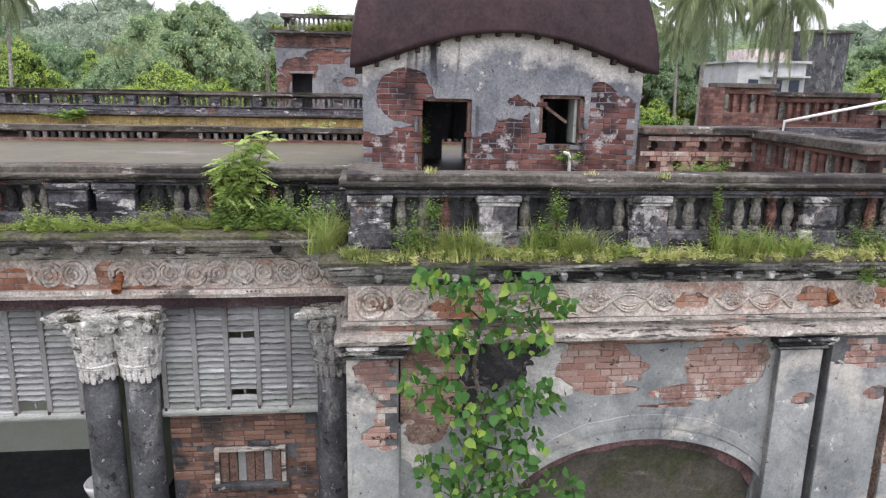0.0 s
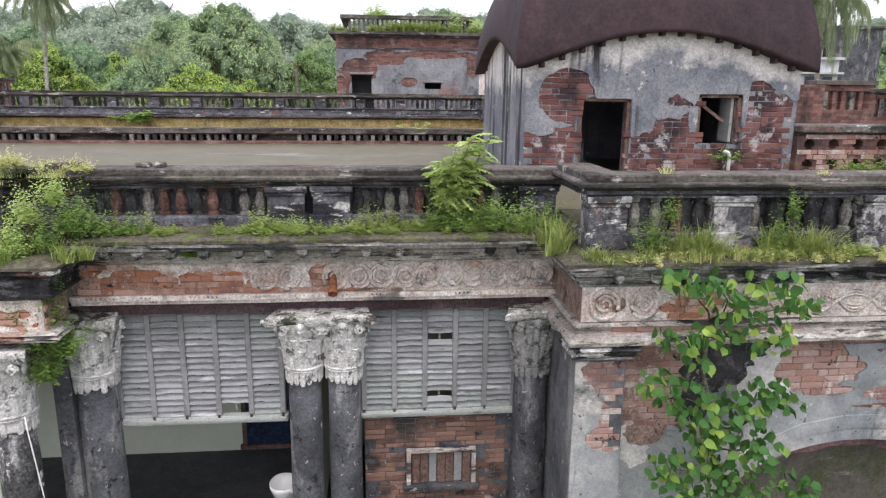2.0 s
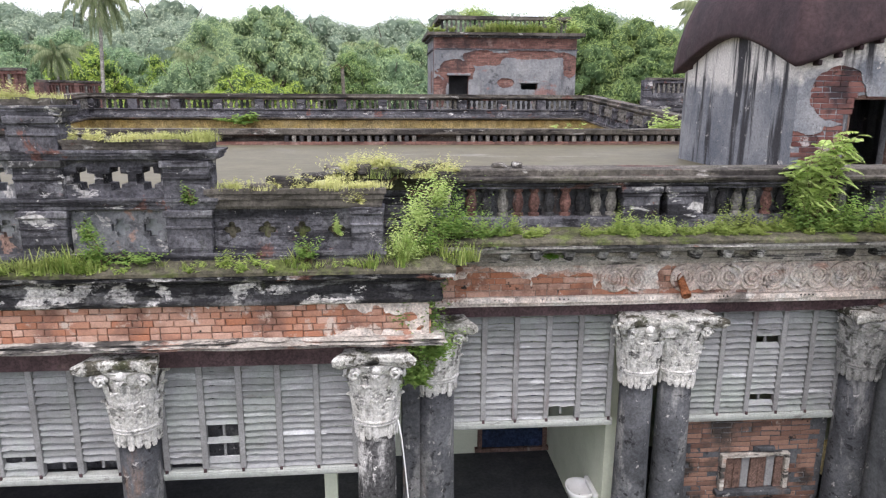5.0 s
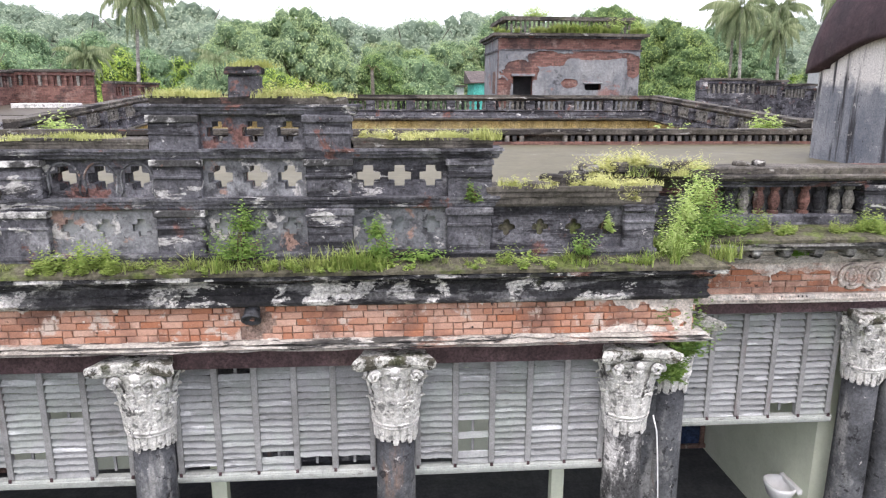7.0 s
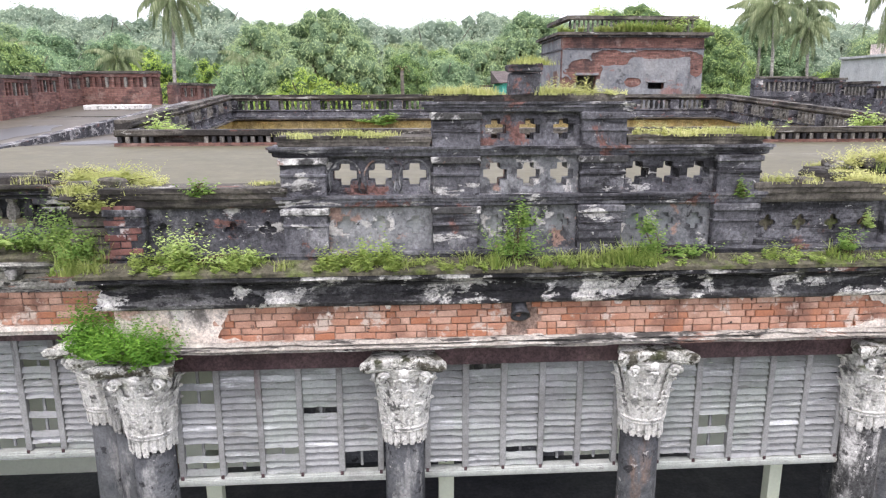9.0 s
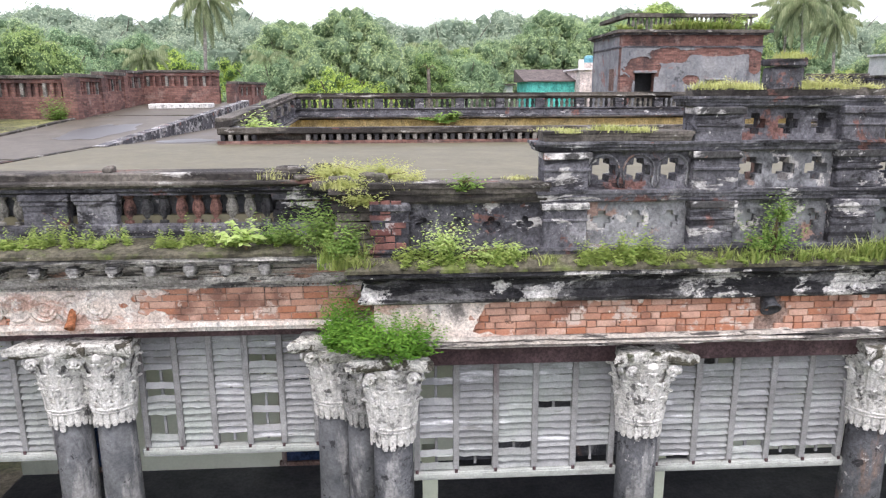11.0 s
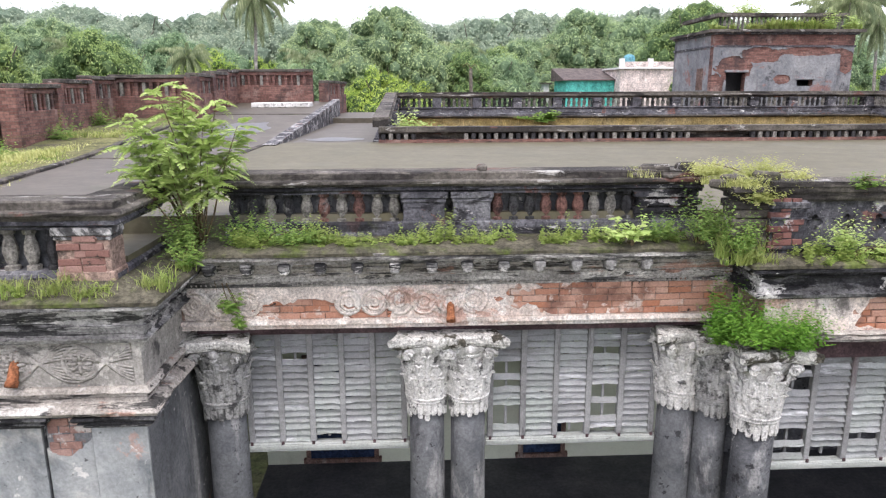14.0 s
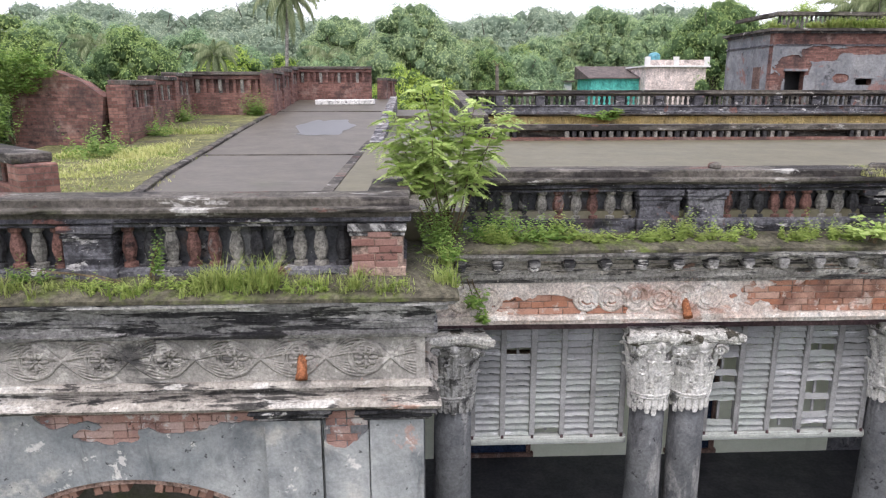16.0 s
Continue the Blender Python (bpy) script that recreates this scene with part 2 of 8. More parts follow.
M_SLAB = weathered("damp_roof_screed", (0.112, 0.103, 0.064), (0.142, 0.130, 0.084), [
    ((0.175, 0.165, 0.13), 0.35, 0.55, 0.66, S1, 0.6), ((0.10, 0.098, 0.062), 0.6, 0.56, 0.68, S1, 0.55), ((0.30, 0.29, 0.27), 0.6, 0.64, 0.66, (0.25, 1, 1), 0.45), ((0.07, 0.065, 0.05), 1.6, 0.62, 0.68, S1, 0.4)], grain=9, rough=0.58, bump=0.08, spec=0.22, speck=0.16)
M_DECK = weathered("wet_dark_screed", (0.085, 0.074, 0.056), (0.118, 0.104, 0.080), [
    (MOSS, 0.7, 0.60, 0.72, S1, 0.5), ((0.24, 0.23, 0.21), 0.6, 0.60, 0.68, (0.3, 1.6, 1), 0.5), ((0.065, 0.057, 0.048), 1.1, 0.58, 0.68, S1, 0.5)], grain=9, rough=0.52, bump=0.08, spec=0.28, speck=0.2)
M_LEDGE = weathered("earthy_moss_ledge", (0.075, 0.07, 0.05), (0.13, 0.12, 0.085), [((0.10, 0.13, 0.03), 3, 0.5, 0.62, S1, 0.9)], grain=25, dist=0.03)
M_VAULT = weathered("maroon_washed_vault", (0.034, 0.021, 0.024), (0.060, 0.036, 0.039), [((0.25, 0.10, 0.08), 2.2, 0.68, 0.75, S1, 0.7), (BLACK, 0.9, 0.5, 0.7, SV, 0.6), ((0.10, 0.09, 0.07), 1.3, 0.6, 0.7, S1, 0.5)], grain=18, rough=0.7, speck=0.3)
def limewashed():
    """Blue-grey plaster, a ragged white lime band below the eaves, black drips running down from it."""
    w = Nodes("lime_washed_wall", 0.9)
    c = w.mix(w.ramp(w.noise(1.6, 8, 0.65), 0.38, 0.62), (0.165, 0.18, 0.205), (0.30, 0.31, 0.32))
    sep = w.n.new("ShaderNodeSeparateXYZ")
    w.l.new(w.pos, sep.inputs[0])
    m = w.n.new("ShaderNodeMath")
    m.operation = "MULTIPLY_ADD"
    m.inputs[1].default_value = 0.9
    w.l.new(w.noise(2.2, 6, 0.6, shift=2), m.inputs[0])
    w.l.new(sep.outputs[2], m.inputs[2])
    off, arch = w.n.new("ShaderNodeMath"), w.n.new("ShaderNodeMath")
    off.operation, arch.operation = "ADD", "POWER"
    off.inputs[1].default_value, arch.inputs[1].default_value = -1.085, 2
    w.l.new(sep.outputs[0], off.inputs[0])
    w.l.new(off.outputs[0], arch.inputs[0])
    m2 = w.n.new("ShaderNodeMath")
    m2.operation = "MULTIPLY_ADD"
    m2.inputs[1].default_value = 0.125
    w.l.new(arch.outputs[0], m2.inputs[0])
    w.l.new(m.outputs[0], m2.inputs[2])
    m = m2
    c = w.mix(w.ramp(m.outputs[0], 10.88, 11.06), c, (0.70, 0.68, 0.63))
    c = w.mix(w.ramp(w.noise(3.0, 8, 0.6, (1, 1, 0.10), 6.0), 0.545, 0.62), c, (0.055, 0.055, 0.06))
    c = w.mix(w.ramp(w.noise(5.0, 8, 0.7, S1, 8.0), 0.62, 0.66), c, (0.55, 0.53, 0.49))
    c = w.mix(w.ramp(w.noise(18, 6, 0.7, S1, 3.0), 0.64, 0.68), c, (0.03, 0.03, 0.03))
    fine = w.noise(35, 5, 0.75)
    c = w.mix(0.6, c, w.mix(w.ramp(fine, 0.36, 0.62), (0.35, 0.35, 0.35), (1.1, 1.1, 1.1)), "MULTIPLY")
    w.bump(w.noise(20, 8, 0.75), 0.7, 0.012)
    return w.done(c)


M_SHWALL = limewashed()
M_YELLOW = weathered("faded_ochre_limewash", (0.48, 0.36, 0.13), (0.58, 0.47, 0.24), [((0.15, 0.13, 0.09), 1.2, 0.56, 0.7, SV, 0.8)], grain=20)
M_GREEN = weathered("pale_green_room_paint", (0.58, 0.63, 0.50), (0.64, 0.68, 0.56), [((0.35, 0.38, 0.30), 2, 0.6, 0.75, SV, 0.5)], grain=30, bump=0.1, speck=0.06)
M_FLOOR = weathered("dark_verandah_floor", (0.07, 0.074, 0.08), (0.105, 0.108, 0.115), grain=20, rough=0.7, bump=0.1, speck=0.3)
def coursed(name):
    """Old red masonry: soft courses of small bricks, lime bloom, soot and moss."""
    w = Nodes(name, 0.92)
    sep, sm, cb = w.n.new("ShaderNodeSeparateXYZ"), w.n.new("ShaderNodeMath"), w.n.new("ShaderNodeCombineXYZ")
    w.l.new(w.pos, sep.inputs[0])
    w.l.new(sep.outputs[0], sm.inputs[0])
    w.l.new(sep.outputs[1], sm.inputs[1])
    w.l.new(sm.outputs[0], cb.inputs[0])
    w.l.new(sep.outputs[2], cb.inputs[1])
    bk = w.n.new("ShaderNodeTexBrick")
    for k, v in (("Scale", 1.0), ("Mortar Size", 0.007), ("Mortar Smooth", 0.4), ("Brick Width", 0.23), ("Row Height", 0.07), ("Bias", 0.0)):
        bk.inputs[k].default_value = v
    bk.inputs["Color1"].default_value, bk.inputs["Color2"].default_value, bk.inputs["Mortar"].default_value = (0.135, 0.066, 0.056, 1), (0.27, 0.145, 0.118, 1), (0.135, 0.10, 0.085, 1)
    w.l.new(cb.outputs[0], bk.inputs["Vector"])
    c = bk.outputs["Color"]
    for i, (col, sc, lo, hi, st, am) in enumerate((((0.05, 0.04, 0.04), 0.9, 0.50, 0.62, S1, 0.75), ((0.40, 0.30, 0.26), 1.3, 0.56, 0.68, S1, 0.6), (MOSS, 1.4, 0.64, 0.72, S1, 0.5), (BLACK, 5, 0.60, 0.66, (0.4, 0.4, 1), 0.7))):
        m = w.n.new("ShaderNodeMath")
        m.operation = "MULTIPLY"
        m.inputs[1].default_value = am
        w.l.new(w.ramp(w.noise(sc, 8, 0.66, st, 2.9 * i), lo, hi), m.inputs[0])
        c = w.mix(m.outputs[0], c, col)
    c = w.mix(0.4, c, w.mix(w.ramp(w.noise(16, 5, 0.7), 0.36, 0.62), (0.3, 0.3, 0.3), (1.3, 1.3, 1.3)), "MULTIPLY")
    w.bump(w.noise(10, 8, 0.75), 0.7, 0.03)
    return w.done(c)


M_REDWALL = coursed("dark_red_brick_masonry")
M_INFILL = weathered("mossy_arch_infill", (0.060, 0.056, 0.046), (0.105, 0.098, 0.082), [((0.045, 0.055, 0.022), 1.4, 0.48, 0.62, S1, 0.8), ((0.20, 0.20, 0.18), 7, 0.64, 0.68, SX, 0.5), ((0.17, 0.115, 0.11), 1.2, 0.60, 0.66, S1, 0.6)], grain=30, speck=0.3)
M_GROUND = weathered("grassy_ground", (0.06, 0.08, 0.025), (0.10, 0.11, 0.045), [((0.13, 0.11, 0.08), 0.2, 0.55, 0.65, S1, 0.8)], grain=6)
M_TERRA = weathered("terracotta_pipe", (0.30, 0.11, 0.05), (0.38, 0.16, 0.08), [(BLACK, 8, 0.6, 0.7, S1, 0.6)], grain=50)
M_CERAMIC = weathered("white_glazed_ceramic", (0.75, 0.76, 0.76), (0.82, 0.82, 0.82), grain=20, rough=0.15, bump=0.02, spec=0.5, speck=0.05)
M_PVC = weathered("white_plastic_pipe", (0.72, 0.72, 0.70), (0.80, 0.80, 0.78), grain=20, rough=0.4, bump=0.05, speck=0.1)
M_TEAL = weathered("turquoise_house_paint", (0.10, 0.50, 0.43), (0.14, 0.58, 0.50), grain=8, bump=0.1)
M_PINK = weathered("pale_pink_house_paint", (0.68, 0.58, 0.53), (0.75, 0.66, 0.62), grain=8, bump=0.1)
M_TIN = weathered("rusty_tin_roof", (0.10, 0.085, 0.08), (0.16, 0.13, 0.12), grain=10)
M_BLUETANK = weathered("blue_plastic_tank", (0.10, 0.30, 0.36), (0.14, 0.36, 0.42), grain=8, rough=0.4, bump=0.05)
M_DARKGLASS = weathered("dark_blue_window", (0.015, 0.028, 0.06), (0.03, 0.05, 0.10), grain=20, rough=0.25, bump=0.05, spec=0.5)
M_DOORWOOD = weathered("old_door_timber", (0.12, 0.075, 0.06), (0.21, 0.14, 0.115), [((0.30, 0.27, 0.245), 5, 0.58, 0.66, SV, 0.7)], grain=50, dist=0.004)
M_BARK = weathered("grey_bark", (0.13, 0.11, 0.09), (0.22, 0.20, 0.17), grain=14, dist=0.03)
M_TWIG = weathered("brown_stem", (0.12, 0.09, 0.05), (0.20, 0.15, 0.09), grain=30)


def brick_mat(name, a, b, dirt, lime=(0.56, 0.50, 0.45), much=0.60):
    w = Nodes(name, 0.9)
    c = w.mix(w.random(), a, b)
    c = w.mix(w.ramp(w.noise(2.2, 8), 0.50, 0.62), c, dirt)
    c = w.mix(w.ramp(w.noise(3.4, 8, 0.7, shift=4), much, much + 0.05), c, lime)
    c = w.mix(w.ramp(w.noise(7.0, 6, 0.7, shift=8), 0.62, 0.66), c, (0.03, 0.027, 0.025))
    fine = w.noise(70, 4, 0.7)
    c = w.mix(0.6, c, w.mix(w.ramp(fine, 0.3, 0.7), (0.4, 0.4, 0.4), (1.0, 1.0, 1.0)), "MULTIPLY")
    w.bump(w.noise(45, 6, 0.7), 0.6, 0.008)
    return w.done(c)


M_BRICK_O = brick_mat("orange_brick", (0.44, 0.185, 0.105), (0.62, 0.41, 0.32), (0.25, 0.135, 0.10), (0.62, 0.51, 0.44), 0.555)
M_BRICK_D = brick_mat("sooty_brick", (0.125, 0.070, 0.054), (0.33, 0.20, 0.15), (0.055, 0.045, 0.04), (0.40, 0.34, 0.30), 0.61)
M_BRICK_R = brick_mat("pale_red_brick", (0.40, 0.23, 0.185), (0.54, 0.40, 0.35), (0.25, 0.15, 0.13), (0.60, 0.56, 0.52), 0.54)
M_BRICK_P = brick_mat("purple_red_brick", (0.125, 0.052, 0.047), (0.25, 0.125, 0.105), (0.05, 0.032, 0.034), (0.45, 0.42, 0.41), 0.58)
M_BRICK_W = brick_mat("worn_brown_brick", (0.24, 0.125, 0.105), (0.37, 0.23, 0.195), (0.12, 0.075, 0.07), (0.50, 0.43, 0.40), 0.58)


def leaf_mat(name, a, b, dark, share=0.0):
    w = Nodes(name, 0.6, 0.2)
    c = w.mix(w.ramp(w.random(True), share, 1.0), a, b)
    c = w.mix(w.ramp(w.noise(0.9, 4), 0.45, 0.68), c, dark)
    tr = w.n.new("ShaderNodeBsdfTranslucent")
    w.l.new(c, tr.inputs["Color"])
    ms = w.n.new("ShaderNodeMixShader")
    ms.inputs[0].default_value = 0.3
    out = w.n["Material Output"]
    w.l.new(w.p.outputs[0], ms.inputs[1])
    w.l.new(tr.outputs[0], ms.inputs[2])
    w.l.new(ms.outputs[0], out.inputs["Surface"])
    return w.done(c)


def tree_mat(name, a, b, bright, dark):
    """Foliage whose hue changes from tree to tree, from bough to bough and from leaf to leaf, with light through the leaves."""
    w = Nodes(name, 0.8, 0.04)
    c = w.mix(w.random(), a, b)
    c = w.mix(w.ramp(w.random(True), 0.4, 1.0), c, bright)
    c = w.mix(w.ramp(w.noise(0.3, 4), 0.50, 0.66), c, dark)
    tr = w.n.new("ShaderNodeBsdfTranslucent")
    w.l.new(c, tr.inputs["Color"])
    ms = w.n.new("ShaderNodeMixShader")
    ms.inputs[0].default_value = 0.4
    w.l.new(w.p.outputs[0], ms.inputs[1])
    w.l.new(tr.outputs[0], ms.inputs[2])
    w.l.new(ms.outputs[0], w.n["Material Output"].inputs["Surface"])
    return w.done(c)


M_GRASS = leaf_mat("fresh_grass", (0.155, 0.255, 0.05), (0.42, 0.48, 0.155), (0.30, 0.33, 0.12))
M_DRYGRASS = leaf_mat("yellow_grass", (0.421, 0.445, 0.152), (0.702, 0.69, 0.339), (0.363, 0.398, 0.129))
M_WEED = leaf_mat("green_weed", (0.11, 0.22, 0.045), (0.30, 0.42, 0.11), (0.13, 0.20, 0.05))
M_LIME = leaf_mat("lime_green_weed", (0.319, 0.462, 0.121), (0.594, 0.682, 0.286), (0.374, 0.484, 0.154))
M_LEDGEWEED = leaf_mat("ledge_weed", (0.17, 0.27, 0.055), (0.40, 0.48, 0.14), (0.22, 0.27, 0.07))
M_FIG = leaf_mat("fig_leaf", (0.07, 0.175, 0.045), (0.38, 0.52, 0.10), (0.065, 0.16, 0.042), 0.35)
M_MOSSFERN = leaf_mat("bright_fern", (0.095, 0.235, 0.028), (0.235, 0.42, 0.065), (0.07, 0.18, 0.02))
M_TREE = tree_mat("broad_foliage", (0.177, 0.31, 0.126), (0.366, 0.461, 0.164), (0.481, 0.588, 0.24), (0.126, 0.208, 0.101))
# M_MID and M_FAR carry distance haze in their base colours: paler, greyer leaves.
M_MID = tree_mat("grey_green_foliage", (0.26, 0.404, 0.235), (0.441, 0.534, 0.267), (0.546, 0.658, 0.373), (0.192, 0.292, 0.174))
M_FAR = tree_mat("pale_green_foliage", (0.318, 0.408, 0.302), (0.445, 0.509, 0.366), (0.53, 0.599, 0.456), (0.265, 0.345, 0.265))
M_MANGO = tree_mat("young_foliage", (0.295, 0.448, 0.0885), (0.448, 0.578, 0.124), (0.637, 0.732, 0.236), (0.177, 0.301, 0.059))
# Inner boughs carry crown shade in their colour; mid and far ones also haze.
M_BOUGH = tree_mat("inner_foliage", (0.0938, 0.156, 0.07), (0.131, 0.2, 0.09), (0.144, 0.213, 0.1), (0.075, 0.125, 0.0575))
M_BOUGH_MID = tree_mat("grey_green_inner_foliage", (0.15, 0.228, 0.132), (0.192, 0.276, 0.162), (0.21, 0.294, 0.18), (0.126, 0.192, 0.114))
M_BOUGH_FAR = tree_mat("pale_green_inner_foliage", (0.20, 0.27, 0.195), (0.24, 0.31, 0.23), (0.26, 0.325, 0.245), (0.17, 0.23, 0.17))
M_PALM = tree_mat("palm_foliage", (0.20, 0.255, 0.135), (0.29, 0.345, 0.185), (0.43, 0.47, 0.29), (0.14, 0.185, 0.105))
M_PALMBARK = weathered("pale_palm_bark", (0.30, 0.28, 0.25), (0.42, 0.40, 0.37), [((0.14, 0.13, 0.11), 5, 0.55, 0.62, (0.3, 0.3, 2), 0.7)], grain=14, dist=0.03, speck=0.62)

# ---- building helpers ----
S = bpy.data.objects


def finish(bm, name, material, parent=None, label="", smooth=False):
    me = bpy.data.meshes.new(name)
    bm.normal_update()
    bm.to_mesh(me)
    bm.free()
    me.materials.append(material)
    if smooth:
        me.shade_smooth()
    ob = new(name, me)
    if parent:
        ob.parent = parent
    if label:
        ob["label"] = label
    return ob


def part(name, bm, material, parent, label="", smooth=False):
    return finish(bm, name, material, parent, label, smooth)


def thing(name, label, category, group="", kind="", at=(0, 0, 0)):
    ob = new(name)
    ob.location = at
    ob.empty_display_size = 0.2
    return tagged(ob, label, category, group, kind)


def box(bm, x0, x1, y0, y1, z0, z1, bevel=0.0, jitter=0.0, rng=random):
    got = bmesh.ops.create_cube(bm, size=1)["verts"]
    for v in got:
        v.co = Vector(((x0 + x1) / 2 + v.co.x * (x1 - x0), (y0 + y1) / 2 + v.co.y * (y1 - y0), (z0 + z1) / 2 + v.co.z * (z1 - z0)))
        if jitter:
            v.co += Vector([rng.uniform(-jitter, jitter) for _ in range(3)])
    if bevel:
        bmesh.ops.bevel(bm, geom=list({e for v in got for e in v.link_edges}), offset=bevel, segments=1, affect="EDGES")


def boxed(name, dims, material, parent=None, label="", bevel=0.0, jitter=0.0):
    bm = bmesh.new()
    box(bm, *dims, bevel, jitter)
    return finish(bm, name, material, parent, label)


def sweep(bm, path, profile, step=0.12, amp=0.012, closed=True, seed=0.0):
    """A worn moulding: profile of (outward, z) run along a plan path, whose outward side is on its left hand."""
    pts = []
    for i, p in enumerate(path):
        p = Vector(p)
        d0 = (p - Vector(path[i - 1])).normalized() if i else None
        d1 = (Vector(path[i + 1]) - p).normalized() if i + 1 < len(path) else None
        a = Vector((-(d0 or d1).y, (d0 or d1).x))
        b = Vector((-(d1 or d0).y, (d1 or d0).x))
        m = (a + b) / max(0.2, 1 + a.dot(b))
        pts.append((p, m))
    rings = []
    for i in range(len(pts) - 1):
        (p, m), (q, k) = pts[i], pts[i + 1]
        n = max(1, round((q - p).length / step))
        for j in range(n + (i == len(pts) - 2)):
            f = j / n
            rings.append((p.lerp(q, f), m.lerp(k, f)))
    made = []
    for c, m in rings:
        row = []
        for d, z in profile:
            w = noise.noise_vector(Vector((c.x * 2.3 + seed, c.y * 2.3, z * 5)))
            w2 = noise.noise(Vector((c.x * 9 + seed, c.y * 9, z * 11)))
            w3 = min(0.0, 0.25 + noise.noise(Vector((c.x * 6 + seed, c.y * 6, z * 17)))) if d > 0.03 else 0.0
            o = c + m * (d + amp * (0.45 * w.x + 0.8 * w2 + 4.0 * w3))
            row.append(bm.verts.new((o.x, o.y, z + amp * (0.35 * w.z + 0.3 * w2))))
        made.append(row)
    n = len(profile)
    for a, b in zip(made, made[1:]):
        for j in range(n if closed else n - 1):
            k = (j + 1) % n
            bm.faces.new((a[j], b[j], b[k], a[k]))
    if closed:
        bm.faces.new(made[0])
        bm.faces.new(list(reversed(made[-1])))
    bmesh.ops.recalc_face_normals(bm, faces=bm.faces)


def lathe(bm, profile, at, n=20, start=0.0, wobble=0.0):
    rings = []
    for r, z in profile:
        rings.append([bm.verts.new((at[0] + r * (1 + wobble * noise.noise(Vector((math.cos(a) * 2, math.sin(a) * 2 + at[0], z * 6)))) * math.cos(a),
                                    at[1] + r * math.sin(a), at[2] + z)) for a in [start + 2 * math.pi * i / n for i in range(n)]])
    for a, b in zip(rings, rings[1:]):
        for i in range(n):
            bm.faces.new((a[i], a[(i + 1) % n], b[(i + 1) % n], b[i]))
    bm.faces.new(list(reversed(rings[0])))
    bm.faces.new(rings[-1])


def tube(bm, pts, r0, r1=None, n=6):
    r1 = r0 if r1 is None else r1
    rings = []
    for i, p in enumerate(pts):
        p = Vector(p)
        d = (Vector(pts[min(i + 1, len(pts) - 1)]) - Vector(pts[max(i - 1, 0)])).normalized()
        s = d.cross(Vector((0.3, 0.2, 1)) if abs(d.z) < 0.9 else Vector((1, 0, 0))).normalized()
        t = d.cross(s)
        r = r0 + (r1 - r0) * i / max(1, len(pts) - 1)
        rings.append([bm.verts.new(p + r * (math.cos(a) * s + math.sin(a) * t)) for a in [2 * math.pi * k / n for k in range(n)]])
    for a, b in zip(rings, rings[1:]):
        for i in range(n):
            bm.faces.new((a[i], a[(i + 1) % n], b[(i + 1) % n], b[i]))
    bm.faces.new(list(reversed(rings[0])))
    bm.faces.new(rings[-1])


def holed_panel(bm, x0, x1, z0, z1, y0, y1, holes):
    """A slab in x and z with holes, each a closed ring of (x, z) star-shaped about its middle and inside its own cell of the row."""
    edges = [x0] + [(holes[i][0] + holes[i + 1][0]) / 2 for i in range(len(holes) - 1)] + [x1]
    for i, (cx, cz, ring) in enumerate(holes):
        a, b = edges[i], edges[i + 1]
        inner, outer = [], []
        for dx, dz in ring:
            k = min(((b - cx) if dx > 0 else (cx - a)) / max(abs(dx), 1e-6), ((z1 - cz) if dz > 0 else (cz - z0)) / max(abs(dz), 1e-6))
            inner.append((cx + dx, cz + dz))
            outer.append((cx + dx * k, cz + dz * k))
        corners = [(a, z0), (b, z0), (b, z1), (a, z1)]
        for c in corners:
            j = min(range(len(outer)), key=lambda q: (outer[q][0] - c[0]) ** 2 + (outer[q][1] - c[1]) ** 2)
            outer[j] = c
        loops = [[bm.verts.new((x, y, z)) for x, z in ring2] for y in (y0, y1) for ring2 in (inner, outer)]
        n = len(ring)
        for q in range(n):
            w = (q + 1) % n
            for u, v in ((loops[0], loops[1]), (loops[2], loops[3]), (loops[0], loops[2]), (loops[1], loops[3])):
                bm.faces.new((u[q], u[w], v[w], v[q]))
    bmesh.ops.remove_doubles(bm, verts=bm.verts, dist=0.0004)
    bmesh.ops.recalc_face_normals(bm, faces=bm.faces)


def cross_ring(r, arm=0.42, lobes=False):
    if lobes:
        return [((r * (0.55 + 0.45 * abs(math.cos(2 * a)))) * math.cos(a), (r * (0.55 + 0.45 * abs(math.cos(2 * a)))) * math.sin(a)) for a in [2 * math.pi * i / 32 for i in range(32)]]
    s = r * arm
    quarter = [(r, -s), (r, s), (s * 1.1, s * 1.1)]
    ring = []
    for k in range(4):
        c, d = [(1, 0), (0, 1), (-1, 0), (0, -1)][k]
        ring += [(x * c - z * d, x * d + z * c) for x, z in quarter]
    return ring

# ---- ground and far setting ----


def flat(name, x0, x1, y0, y1, z, material, label, category, n=1):
    bm = bmesh.new()
    bmesh.ops.create_grid(bm, x_segments=n, y_segments=n, size=0.5, matrix=pose((x0 + x1) / 2, (y0 + y1) / 2, z) @ Matrix.Diagonal((x1 - x0, y1 - y0, 1, 1)))
    return tagged(finish(bm, name, material), label, category, kind="structure")


flat("ground", -900, 900, -300, 1500, 0, M_GROUND, "grassy ground round the old house", "ground")

# ---- main body of the house ----
R_Y, B_Y, C_Y, D_Y, E_Y = 5.47, 6.40, 5.83, 6.33, 5.38
ROOF = 8.80


def wall(name, dims, material, label, category="wall"):
    return tagged(boxed(name, dims, material), label, category, kind="structure")


